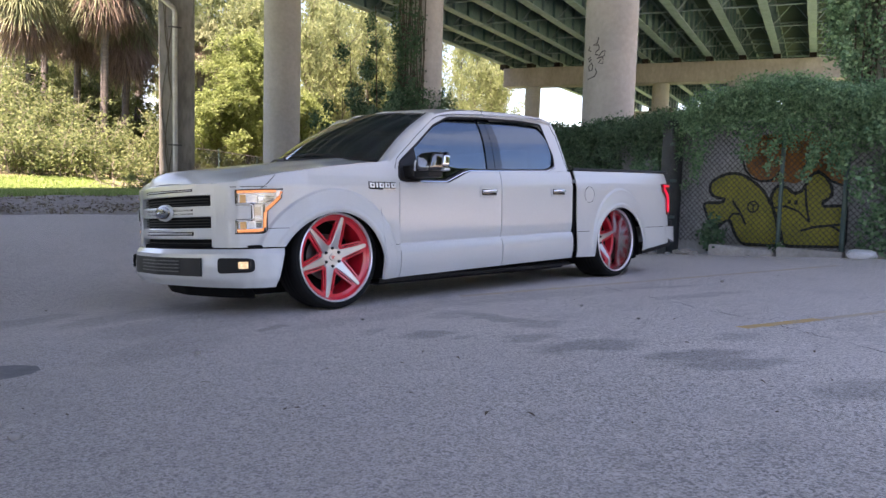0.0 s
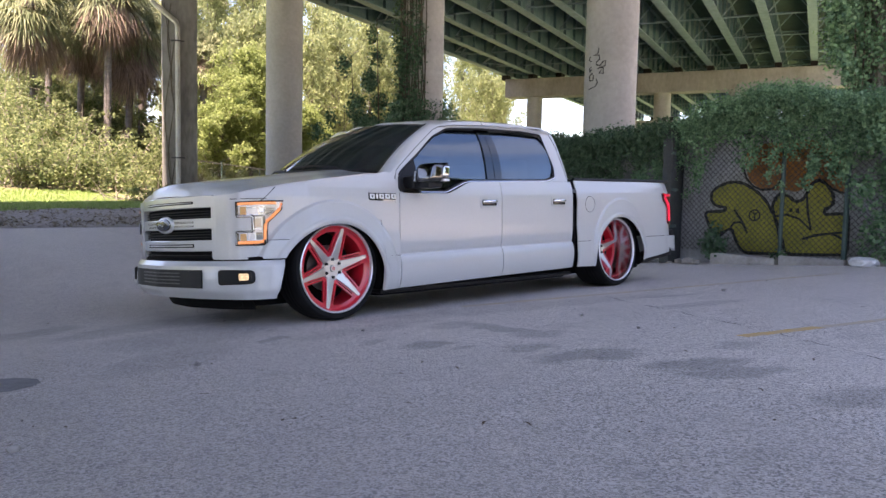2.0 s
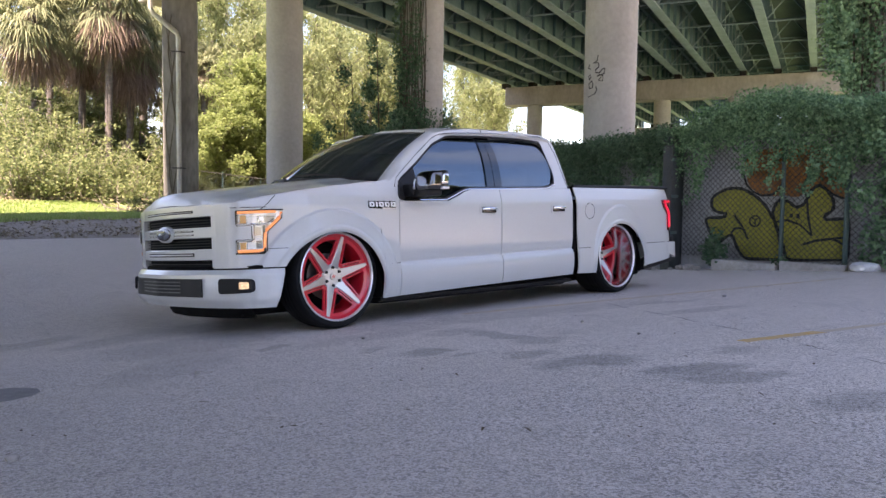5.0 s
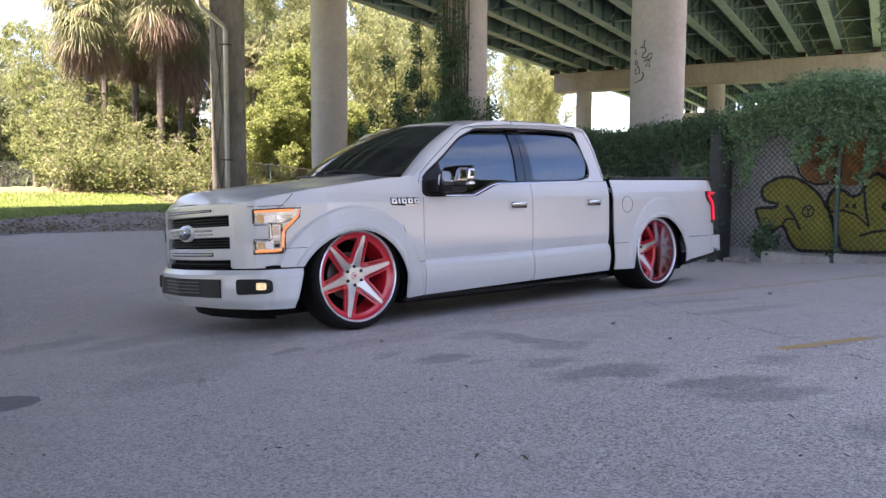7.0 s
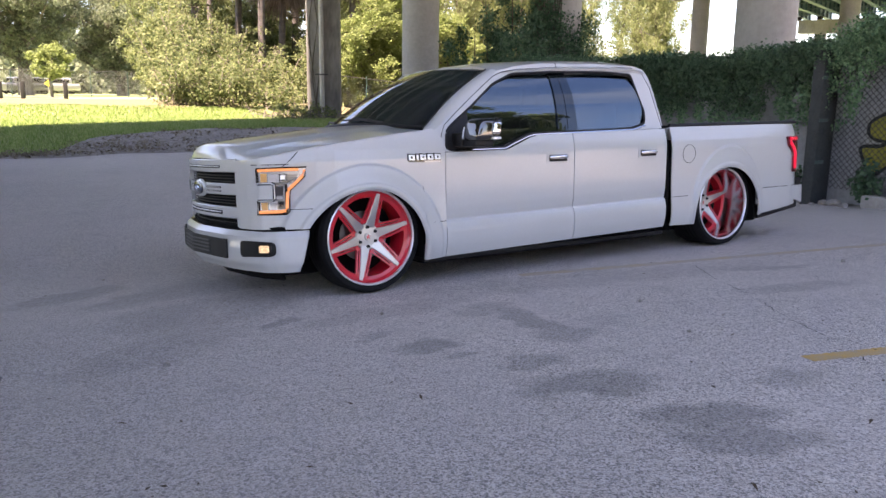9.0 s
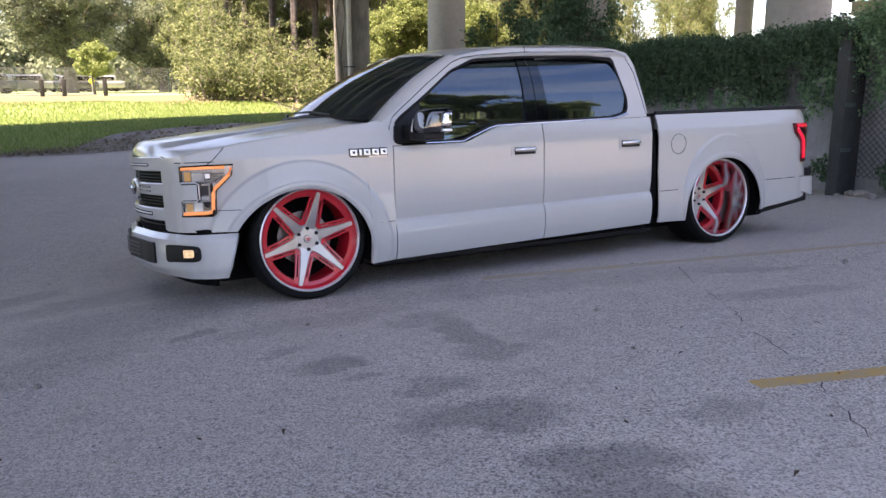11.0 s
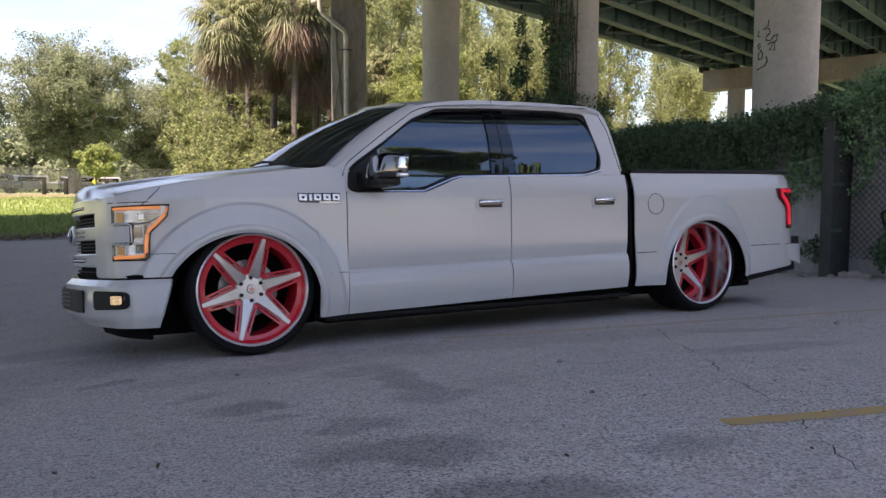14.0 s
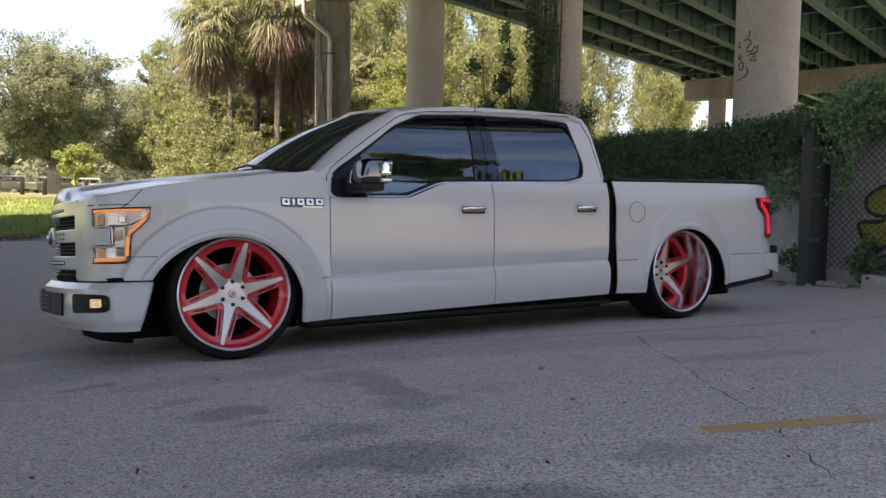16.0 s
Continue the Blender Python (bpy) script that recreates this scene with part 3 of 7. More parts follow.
def column(x, y, r, top, name="column", material=None, square=False):
    bm = bmesh.new()
    z = ground_z(x, y) - 0.3
    if square:
        box(bm, (x - r, y - r, z), (x + r, y + r, top), 0.06)
        bmesh.ops.rotate(bm, cent=(x, y, 0), matrix=Matrix.Rotation(radians(-27), 3, "Z"), verts=bm.verts)
    else:
        tube(bm, [(x, y, z), (x, y, top * 0.5), (x, y, top)], r, 40)
    return part(name, bm, material or M["concrete"], bridge)


CAP0 = 8.9   # underside of the near crossbeam
for x, y in ((13.66, 0.3), (13.05, 6.7), (12.4, 13.0), (11.75, 19.6)):
    column(x, y, 0.64, CAP0)
column(11.16, 26.65, 0.68, CAP0, material=M["concrete_dark"], square=True)


def cap(x0, y0, x1, y1, w, z0, z1):
    bm = bmesh.new()
    d = (Vector((x1, y1, 0)) - Vector((x0, y0, 0)))
    s = d.normalized().cross(Vector((0, 0, 1))) * w / 2
    a, b = Vector((x0, y0, 0)), Vector((x1, y1, 0))
    lo = [a + s, b + s, b - s, a - s]
    q = [bm.verts.new((p.x, p.y, z0)) for p in lo]
    t = [bm.verts.new((p.x, p.y, z1)) for p in lo]
    bm.faces.new(q[::-1])
    bm.faces.new(t)
    for i in range(4):
        bm.faces.new((q[i], q[(i + 1) % 4], t[(i + 1) % 4], t[i]))
    bmesh.ops.recalc_face_normals(bm, faces=bm.faces)
    bmesh.ops.bevel(bm, geom=bm.edges[:], offset=0.05, segments=1, affect="EDGES")
    return part("pier_cap", bm, M["weathered"], bridge)


cap(13.80, -1.0, 10.68, 28.05, 1.5, CAP0, 9.97)
def far_pier(u, n0, n1, z0, posts):
    """A straight pier across the bridge: a crossbeam, a dark bearing under each girder, and its columns."""
    a, b = at_bridge(u, n0, 0), at_bridge(u, n1, 0)
    cap(a.x, a.y, b.x, b.y, 1.5, z0, 9.62)
    for n in GIRDERS:
        bm = bmesh.new()
        bridge_box(bm, u - 0.45, u + 0.45, n - 0.22, n + 0.22, 9.60, 9.99)
        part("bearing", bm, M["timber"], bridge, "dark steel bearing")
    for n in posts:
        c = at_bridge(u, n, 0)
        column(c.x, c.y, 0.6, z0 + 0.05)


far_pier(53.2, -4.6, 19.3, 8.22, (-2.8, 2.3, 7.4, 12.3, 17.1))
far_pier(90.0, -4.6, 19.3, 8.22, (-2.8, 2.3, 7.4, 12.3, 17.1))
far_pier(-62.0, -4.6, 19.3, 8.22, (-2.8, 2.3, 7.4, 12.3, 17.1))
cap(-19, -12, -21.5, 18.5, 1.5, CAP0, 9.97)
for t in (0.1, 0.36, 0.62, 0.9):
    column(-19 - 2.5 * t, -12 + 30.5 * t, 0.64, CAP0)

# ---- trees ----
def palm(x, y, h, lean, seed, label, head=1.0, skirt=2.2):
    z0 = ground_z(x, y)
    t = thing("palm_tree", pose(x, y, z0), label, "palm tree", "palms behind the lot")
    bm = bmesh.new()
    pts = [(lean * (k / 6) ** 2, 0.1 * math.sin(k), h * k / 6 - (0.2 if k == 0 else 0)) for k in range(7)]
    tube(bm, pts, [0.25, 0.20, 0.19, 0.19, 0.19, 0.2, 0.24], 12)
    part("trunk", bm, M["palm_bark"], t)
    top = Vector((lean, 0, h))

    def fronds(n, e0, e1, L, seed2, drop, blade):
        """Fan fronds: a stalk, then blades spread round its end, the outer half of each blade hanging."""
        r2 = random.Random(seed2)
        Q = []
        for k in range(n):
            az, el = r2.random() * 2 * math.pi, radians(r2.uniform(e0, e1))
            ln = L * (r2.uniform(0.75, 1.15) if e1 > 0 else r2.uniform(0.5, 1.1))
            d = Vector((math.cos(az) * math.cos(el), math.sin(az) * math.cos(el), math.sin(el)))
            side = d.cross(Vector((0, 0, 1))).normalized()
            upv = side.cross(d).normalized()
            base = top + Vector((0, 0, r2.uniform(-0.6, 0.25)))
            hub = base + d * ln * 0.5 + Vector((0, 0, -drop * 0.05 * ln))
            Q += [base + side * 0.015, base - side * 0.015, hub - side * 0.012, hub + side * 0.012]
            for j in range(23):
                a = radians(-115 + 230 * j / 22 + r2.uniform(-4, 4))
                q = (d * math.cos(a) + side * math.sin(a) + upv * 0.25 * math.cos(2 * a)).normalized()
                bl = ln * 0.52 * (0.72 + 0.28 * math.cos(a)) * r2.uniform(0.8, 1.12)
                w = q.cross(upv).normalized() * blade
                mid = hub + q * bl * 0.55 + Vector((0, 0, -drop * bl * 0.12))
                tip = mid + q * bl * 0.35 + Vector((0, 0, -drop * bl * r2.uniform(0.25, 0.75)))
                Q += [hub, mid + w, tip, mid - w]
        return np.array([tuple(v) for v in Q])
    for nm, mt, spec in (("crown", M["frond"], (130, -58, 80, 1.9 * head, seed, 0.75, 0.028)),
                         ("dead_skirt", M["dead"], (210, -89, -48, skirt, seed + 5, 0.7, 0.017))):
        ob = new(nm, quads(nm, fronds(*spec), mt))
        ob.parent = t
    return t


def limb_points(rg, base, d, ln, bend=0.35):
    pts = [Vector(base)]
    d = Vector(d).normalized()
    for k in range(4):
        d = (d + Vector((rg.uniform(-bend, bend), rg.uniform(-bend, bend), rg.uniform(-0.1, 0.25)))).normalized()
        pts.append(pts[-1] + d * ln / 4)
    return pts


def tree(x, y, h, spread, name, label, leaf, seed, trunk_r=0.2, count=9000, size=0.16, crown0=0.3, limbs=10, puff=0.14, group="", droop=0.0, long=1.6, rise=0.45, tall=0.8, twigs=3):
    """Trunk, limbs and twigs, with a loose tuft of small leaves on each twig."""
    rg = random.Random(seed)
    t = thing(name, pose(x, y, ground_z(x, y)), label, "tree", group)
    bm = bmesh.new()
    stem = [Vector((0.25 * math.sin(k * 1.1 + seed) * k / 6, 0.2 * math.cos(k + seed) * k / 6, h * 0.88 * k / 6 - (0.2 if k == 0 else 0))) for k in range(7)]
    tube(bm, stem, [trunk_r * (1.25 - 1.05 * k / 6) if k else trunk_r * 1.5 for k in range(7)], 9)
    C, R = [], []
    for k in range(limbs):
        f = crown0 + (0.98 - crown0) * (k + rg.random()) / limbs
        i = min(int(f * 6), 5)
        b = stem[i].lerp(stem[i + 1], f * 6 - i)
        az = k * 2.4 + rg.random()
        wide = spread * (0.30 + 0.70 * math.sin(math.pi * min(1, (f - crown0) / (1 - crown0) * 0.8 + 0.16))) * rg.uniform(0.7, 1.15)
        pts = limb_points(rg, b, (math.cos(az), math.sin(az), rise), wide)
        r = trunk_r * 0.45 * (1.2 - 0.7 * f)
        tube(bm, pts, [r, r * 0.8, r * 0.6, r * 0.4, r * 0.15], 5)
        for q in pts[1:]:
            for _ in range(twigs):
                o = Vector((rg.gauss(0, 1), rg.gauss(0, 1), rg.gauss(0.3, 0.6))).normalized() * spread * rg.uniform(0.10, 0.30)
                tube(bm, [q, q + o * 0.5 + Vector((0, 0, 0.03)), q + o], [r * 0.25, r * 0.16, 0.004], 3, False)
                for g in (0.55, 1.0):
                    C.append(tuple(q + o * g))
                    k2 = spread * puff * rg.uniform(0.5, 1.3)
                    R.append((k2, k2, k2 * tall))
    part("trunk", bm, M["bark"], t)
    leaves("crown", C, R, count, size, leaf, t, seed, 0.0, 0.3, long, droop)
    return t


def scrub(x, y, h, spread, seed, count=12000, size=0.085, leaf="scrub", stems=20, label="tangled yellow-green roadside scrub bush", name="scrub_bush"):
    """Many thin arching stems from the ground, leafy along their upper part."""
    rg = random.Random(seed)
    t = thing(name, pose(x, y, ground_z(x, y)), label, "bush", "scrub along the grass")
    bm = bmesh.new()
    C, R = [], []
    for k in range(stems):
        az, hh = rg.random() * 6.283, h * rg.uniform(0.35, 1.05)
        out = spread * rg.uniform(0.1, 1.0)
        b = Vector((rg.gauss(0, spread * 0.3), rg.gauss(0, spread * 0.3), -0.1))
        pts = [b + Vector((math.cos(az) * out * s * s + rg.gauss(0, 0.06), math.sin(az) * out * s * s + rg.gauss(0, 0.06), hh * (s - 0.12 * s * s) * 1.12)) for s in (0, 0.25, 0.5, 0.75, 1.0)]
        r = rg.uniform(0.018, 0.045)
        tube(bm, pts, [r, r * 0.85, r * 0.65, r * 0.4, 0.005], 5)
        for s in range(11):
            q = pts[1 + min(2, s // 4)].lerp(pts[2 + min(2, s // 4)], (s % 4) / 4)
            o = Vector((rg.gauss(0, 1), rg.gauss(0, 1), rg.gauss(0, 0.6))) * spread * 0.17
            tube(bm, [q, q + o], [0.009, 0.003], 3, False)
            k2 = rg.uniform(0.14, 0.46)
            C.append(tuple(q + o))
            R.append((k2, k2, k2 * 0.75))
    part("stem", bm, M["twigbark"], t, "thin grey stems")
    leaves("foliage", C, R, count, size, M[leaf], t, seed, 0.0, 0.35, 1.7)
    return t


palm(9.2, 39.2, 9.7, -0.1, 4, "leaning cabbage palm with yellow-green fan fronds", 1.55, 3.6)
palm(12.3, 37.6, 11.0, 0.05, 3, "tall cabbage palm with a hanging skirt of dead fronds", 1.55, 3.5)
palm(12.4, 42.0, 8.6, 0.1, 5, "shorter cabbage palm with dense green fronds", 1.0, 2.2)
palm(14.1, 39.4, 8.9, 0.2, 6, "cabbage palm with reddish dead fronds beside the bridge column", 1.35, 3.6)
palm(11.6, 45.0, 11.4, 0.2, 7, "tall cabbage palm at the edge of the scrub", 1.25, 2.8)
palm(16.3, 43.0, 10.4, 0.2, 17, "cabbage palm behind the bridge column", 1.3, 2.8)
palm(17.9, 38.5, 8.2, 0.4, 8, "small cabbage palm half hidden by leaves", 0.95, 1.6)

tree(2.9, 66.9, 11.6, 6.4, "oak_tree", "broad grey-green live oak beyond the grass", M["oak"], 11, 0.42, 100000, 0.10, 0.24, 44, 0.11, twigs=5)
tree(-6.5, 68, 10.2, 6.0, "oak_tree", "grey-green live oak beside the far parking lot", M["oak"], 12, 0.4, 70000, 0.105, 0.2, 36, 0.12, twigs=5)
tree(11, 72, 9.2, 6.2, "oak_tree", "rounded green tree behind the scrub", M["oak"], 13, 0.35, 75000, 0.105, 0.06, 36, 0.12, twigs=5)
tree(11.9, 75, 16.0, 2.0, "pine_tree", "tall thin pine above the tree line", M["oak"], 14, 0.2, 8000, 0.12, 0.3, 22, 0.12, long=3.0, rise=0.6)
tree(3.75, 57, 3.6, 1.4, "young_tree", "small bright green tree at the field edge", M["sunny"], 15, 0.08, 4500, 0.11, 0.3, 9, 0.2)
k = 20
for x, y, h, s, c in ((19.0, 34.5, 8.6, 3.2, 34000), (16.3, 33, 5.0, 2.2, 16000), (21.0, 32.5, 5.5, 2.4, 16000)):
    k += 1
    tree(x, y, h, s, "broadleaf_tree", "bright yellow-green sunlit tree behind the columns", M["sunny"], k, 0.12, int(c * 1.7), 0.072, 0.08, 26, 0.12, "woods behind the columns", twigs=5)
for x, y, h, s in ((24, 52, 19, 3.4), (28, 56, 21, 3.6), (32, 53, 20, 3.4), (21, 58, 20, 3.5), (36, 60, 21, 3.6), (40, 57, 19, 3.4), (45, 62, 20, 3.6), (52, 64, 19, 3.6), (27, 62, 22, 3.6), (18, 52, 16, 3.0), (20, 45, 17, 3.0), (25, 45, 18, 3.0),
                   (29, 48, 19, 3.2), (30, 41.5, 14, 2.8), (34, 43, 15.5, 2.8), (38, 46, 16, 3.0), (42.5, 47, 16.5, 3.0), (47, 50, 17, 3.0), (54, 53, 17, 3.2), (26, 39.5, 12, 2.6), (61, 58, 18, 3.6), (36.5, 42, 13, 2.6), (44, 52, 18, 3.2), (50.5, 47.5, 15, 3.2), (55, 49, 16, 3.4), (49, 44, 12, 2.8), (59, 52, 17, 3.4), (22.5, 40.5, 13, 2.8), (14.0, 51, 13, 2.8), (17, 48, 14, 2.8), (13.5, 57, 14, 3.2), (12.0, 49.5, 11, 2.6), (15.5, 46.5, 13, 2.6), (11, 60, 13, 3.2), (19, 55, 20, 3.4), (22.5, 50, 19, 3.2), (16, 54, 17, 3.2), (23, 47, 17, 3.0), (27, 52, 20, 3.4), (30.5, 45, 16.5, 3.0), (33.5, 47, 17, 3.0), (29.5, 52, 19, 3.2), (36, 50, 17, 3.2), (40, 51.5, 17, 3.2)):
    k += 1
    tree(x, y, h, s, "feathery_pine", "tall feathery pale green pine behind the bridge", M["pine"], k, 0.16, 10500, 0.075, 0.12, 28, 0.15, "woods behind the columns", 1.0, 4.0, 0.9, 1.5)
for x, y, h, s, c in ((6.6, 30.8, 2.8, 1.5, 9000), (10.2, 29.8, 2.0, 1.2, 6000), (7.2, 33.5, 3.8, 1.6, 11000), (8.2, 30.2, 2.8, 1.6, 10000), (9.6, 32.6, 3.4, 1.6, 9000), (11.4, 33.0, 2.8, 1.7, 7500), (7.6, 36.2, 5.2, 1.9, 15000), (8.6, 38.4, 6.2, 2.0, 17000), (8.4, 35.0, 4.4, 1.8, 10000), (10.3, 36.4, 4.2, 1.8, 9000),
                      (12.6, 35.2, 3.0, 1.6, 6500), (14.6, 35.0, 4.2, 1.9, 9500), (9.0, 42.0, 6.0, 2.2, 16000), (9.6, 44.0, 7.0, 2.2, 18000), (9.4, 46, 7.6, 2.6, 20000), (12.2, 46.5, 7.4, 2.6, 20000), (15.0, 45, 7.8, 2.6, 20000), (11.2, 50, 7.0, 2.8, 17000), (11.8, 53, 9.0, 3.2, 20000), (12.5, 52, 9.5, 3.2, 20000), (16.5, 40, 7.0, 2.2, 16000), (17.5, 35.5, 4.2, 2.0, 10000)):
    k += 1
    scrub(x, y, h * (0.85 if y < 34 else 1), s, k, int(c * (0.30 if y < 34 else 0.52 if y < 40 else 0.7)), 0.085 if y < 40 else 0.1)

far_c, far_r = [], []
rgw = random.Random(9)
for k in range(380):
    x = -80 + 170 * k / 379
    far_c.append((x, 96 + rgw.uniform(-6, 6), rgw.uniform(0.3, 7.0)))
    far_r.append((2.8, 2.8, 2.2))
tagged(leaves("far_woods", far_c, far_r, 150000, 0.45, M["oak"], None, 91, 0.1), "distant grey-green belt of woods", "woods", kind="stuff")

# ---- pickup truck (x to its tail, y away from the driver's side, z up) ----
TW = 2.0                      # width over the body
truck = thing("pickup_truck", pose(-0.03, -0.026, 0, -4, 0, 0.5) @ Matrix.Scale(1.008, 4), "lowered pearl white crew cab pickup truck on red and silver wheels", "pickup truck")
AX_F, AX_R, HUB = 0.0, 3.70, 0.395
ARCH = ((-0.04, 0.30, 0.430), (3.68, 0.295, 0.446))
FLARE = ((-0.055, 0.30, 0.606, 0.604), (3.705, 0.36, 0.50, 0.582))     # upper edge of the flares: centre, half width, height
SECTION = [(0.15, 0.055), (0.20, 0.036), (0.24, 0.022), (0.29, 0.008), (0.34, 0.002), (0.40, 0.0), (0.44, 0.009), (0.466, 0.017), (0.471, 0.030), (0.480, 0.0315), (0.50, 0.025), (0.56, 0.0145), (0.66, 0.009), (0.78, 0.005),
           (0.93, 0.0), (1.0, 0.010), (1.06, 0.026), (1.12, 0.046), (1.18, 0.075)]
PLAIN = [q for q in SECTION if not 0.43 < q[0] < 0.6]
FRONT = [(0.66, 0.0), (0.2, 0.0), (-0.28, 0.0), (-0.40, 0.03), (-0.50, 0.07), (-0.58, 0.105), (-0.66, 0.15), (-0.73, 0.20), (-0.775, 0.27), (-0.80, 0.36), (-0.815, 0.45)]
REAR = [(2.90, 0.0), (4.45, 0.0), (4.65, 0.012), (4.76, 0.035), (4.84, 0.075), (4.885, 0.14), (4.895, 0.22)]


def mirrored(p, far):
    return (p[0], TW - p[1] if far else p[1], p[2])


def arch_dx(x, cx):
    """Distance along the body from a wheel arch's centre; the front arch reaches further forward."""
    return (x - cx) / (1.12 if x < cx < 1 else 1.0)


def arch_top(x, base):
    z = base
    for cx, cz, r in ARCH:
        d = arch_dx(x, cx)
        if abs(d) < r:
            z = max(z, cz + math.sqrt(r * r - d * d))
    return z


def side_y(x, z, plan=0.0, crease=False):
    """How far the body side lies in from its widest, with flares round the wheels."""
    y = plan + soft_table(SECTION if crease else PLAIN, z - 0.0143 * (x - 0.63) if crease else z)
    for (cx, cz, r), (fx, fz, fa, fb) in zip(ARCH, FLARE):
        e, d = math.hypot((x - fx) / fa, (z - fz) / fb), math.hypot(arch_dx(x, cx), z - cz)
        y -= 0.017 * ease(1.012, 0.975, e) + 0.020 * ease(1.0, 0.74, e) + 0.009 * ease(r + 0.05, r + 0.036, d) - 0.010 * ease(r + 0.02, r, d)
    return y


def plan_at(path, t):
    k = min(int(t), len(path) - 2)
    (a, b), (c, d) = path[k], path[k + 1]
    return a + (c - a) * (t - k), b + (d - b) * (t - k)


def plan_y(path, x):
    pts = sorted(path)
    return lerp_table(pts, x)


def side_panel(name, xs, zb, zt, path, label="", far=False, rows=44, parent=None):
    bm = bmesh.new()
    cols = []
    crease = [0.43, 0.445, 0.458, 0.464, 0.467, 0.470, 0.473, 0.478, 0.484, 0.492, 0.51] if "door" in name else []
    for x in xs:
        b, t = zb(x), zt(x)
        p = plan_y(path, x)
        fixed = [c + 0.0143 * (x - 0.63) for c in crease]
        zs = sorted([b + (t - b) * j / rows for j in range(rows + 1)] + fixed) if fixed else [b + (t - b) * j / rows for j in range(rows + 1)]
        cols.append([bm.verts.new(mirrored((x, side_y(x, z, p, "door" in name), z), far)) for z in zs])
    for a, b in zip(cols, cols[1:]):
        for j in range(len(a) - 1):
            bm.faces.new((a[j], b[j], b[j + 1], a[j + 1]))
    bmesh.ops.recalc_face_normals(bm, faces=bm.faces)
    if (sum((f.normal.y for f in bm.faces)) > 0) != far:
        bmesh.ops.reverse_faces(bm, faces=bm.faces[:])
    bmesh.ops.solidify(bm, geom=bm.faces[:], thickness=0.012)
    bmesh.ops.recalc_face_normals(bm, faces=bm.faces)
    return part(name, bm, M["white"], parent or truck, label)


def span(a, b, n, extra=()):
    """Columns from a to b, closer where a wheel arch begins or ends."""
    out = {a + (b - a) * k / n for k in range(n + 1)}
    for e in extra:
        for d in (0.001, 0.004, 0.01, 0.02, 0.035, 0.055):
            out |= {q for q in (e - d, e + d) if a < q < b}
    return sorted(out)


HOOD_EDGE = [(-0.86, 0.940), (-0.70, 0.968), (-0.4, 1.022), (0.0, 1.072), (0.33, 1.110), (0.66, 1.10)]
BELT = [(0.56, 0.962), (1.14, 0.968), (1.36, 1.052), (1.43, 1.070), (1.86, 1.083), (2.9, 1.103)]
ROCKER = [(0.40, 0.205), (1.8, 0.232), (2.95, 0.25), (3.2, 0.245)]
fender_of = {}
for far in (False, True):
    fender = fender_of[far] = side_panel("front_fender", span(-0.81, 0.578, 130, (-0.04 - 0.482, -0.04 + 0.430)), lambda x: arch_top(x, 0.495 if x < -0.2 else lerp_table(ROCKER, x)),
                        lambda x: lerp_table(HOOD_EDGE, x) - 0.004 if x < 0.36 else lerp_table([(0.36, 1.113), (0.50, 1.135), (0.578, 1.06)], x), FRONT, far=far, rows=60)
    door = side_panel("front_door", span(0.584, 1.799, 40), lambda x: lerp_table(ROCKER, x), lambda x: lerp_table(BELT, x), FRONT[:2] + [(3, 0)], far=far)
    door2 = side_panel("rear_door", span(1.806, 2.864, 34), lambda x: lerp_table(ROCKER, x), lambda x: lerp_table(BELT, x), FRONT[:2] + [(3, 0)], far=far)
    side_panel("bed_side", span(2.94, 4.892, 140, (3.68 - 0.446, 3.68 + 0.446)), lambda x: arch_top(x, lerp_table([(2.94, 0.25), (3.3, 0.24), (4.1, 0.262), (4.9, 0.345)], x)),
               lambda x: lerp_table([(2.94, 1.118), (4.72, 1.134), (4.80, 1.112), (4.895, 1.0)], x), REAR, far=far, rows=60)
    for own, x in ((door, 1.630), (door2, 2.635)):
        z = 0.894 if own is door else 0.905
        bm = bmesh.new()
        plate(bm, rounded([(x - 0.118, z - 0.05), (x + 0.118, z - 0.05), (x + 0.118, z + 0.05), (x - 0.118, z + 0.05)], 0.03, 5), lambda a, b, d: (a, side_y(a, b) - 0.003 + d, b), 0.006)
        cup = part("handle_recess", bm, M["white"], own)
        bm = bmesh.new()
        box(bm, (x - 0.09, side_y(x, z) - 0.010, z - 0.030), (x + 0.09, side_y(x, z) + 0.004, z + 0.022), 0.004)
        part("handle_cup", bm, M["gloss"], own, "dark handle cup")
        bm = bmesh.new()
        tube(bm, [(x - 0.092, side_y(x, z) - 0.012, z + 0.004), (x - 0.05, side_y(x, z) - 0.034, z + 0.006), (x + 0.05, side_y(x, z) - 0.034, z + 0.006), (x + 0.092, side_y(x, z) - 0.012, z + 0.004)], [0.011, 0.015, 0.015, 0.011], 10)
        part("door_handle", bm, M["chrome"], own, "chrome door handle")
        if far:
            for ob in list(own.children):
                ob.matrix_basis = Matrix.Translation((0, TW, 0)) @ Matrix.Diagonal((1, -1, 1, 1))
    # black rocker strip and sill shadow
    bm = bmesh.new()
    box(bm, (0.46, 0.13, 0.165), (2.98, 0.34, 0.20), 0.010)
    if far:
        bmesh.ops.transform(bm, matrix=Matrix.Translation((0, TW, 0)) @ Matrix.Diagonal((1, -1, 1, 1)), verts=bm.verts)
        bmesh.ops.reverse_faces(bm, faces=bm.faces[:])
    part("rocker_strip", bm, M["black"], truck, "black rocker strip")


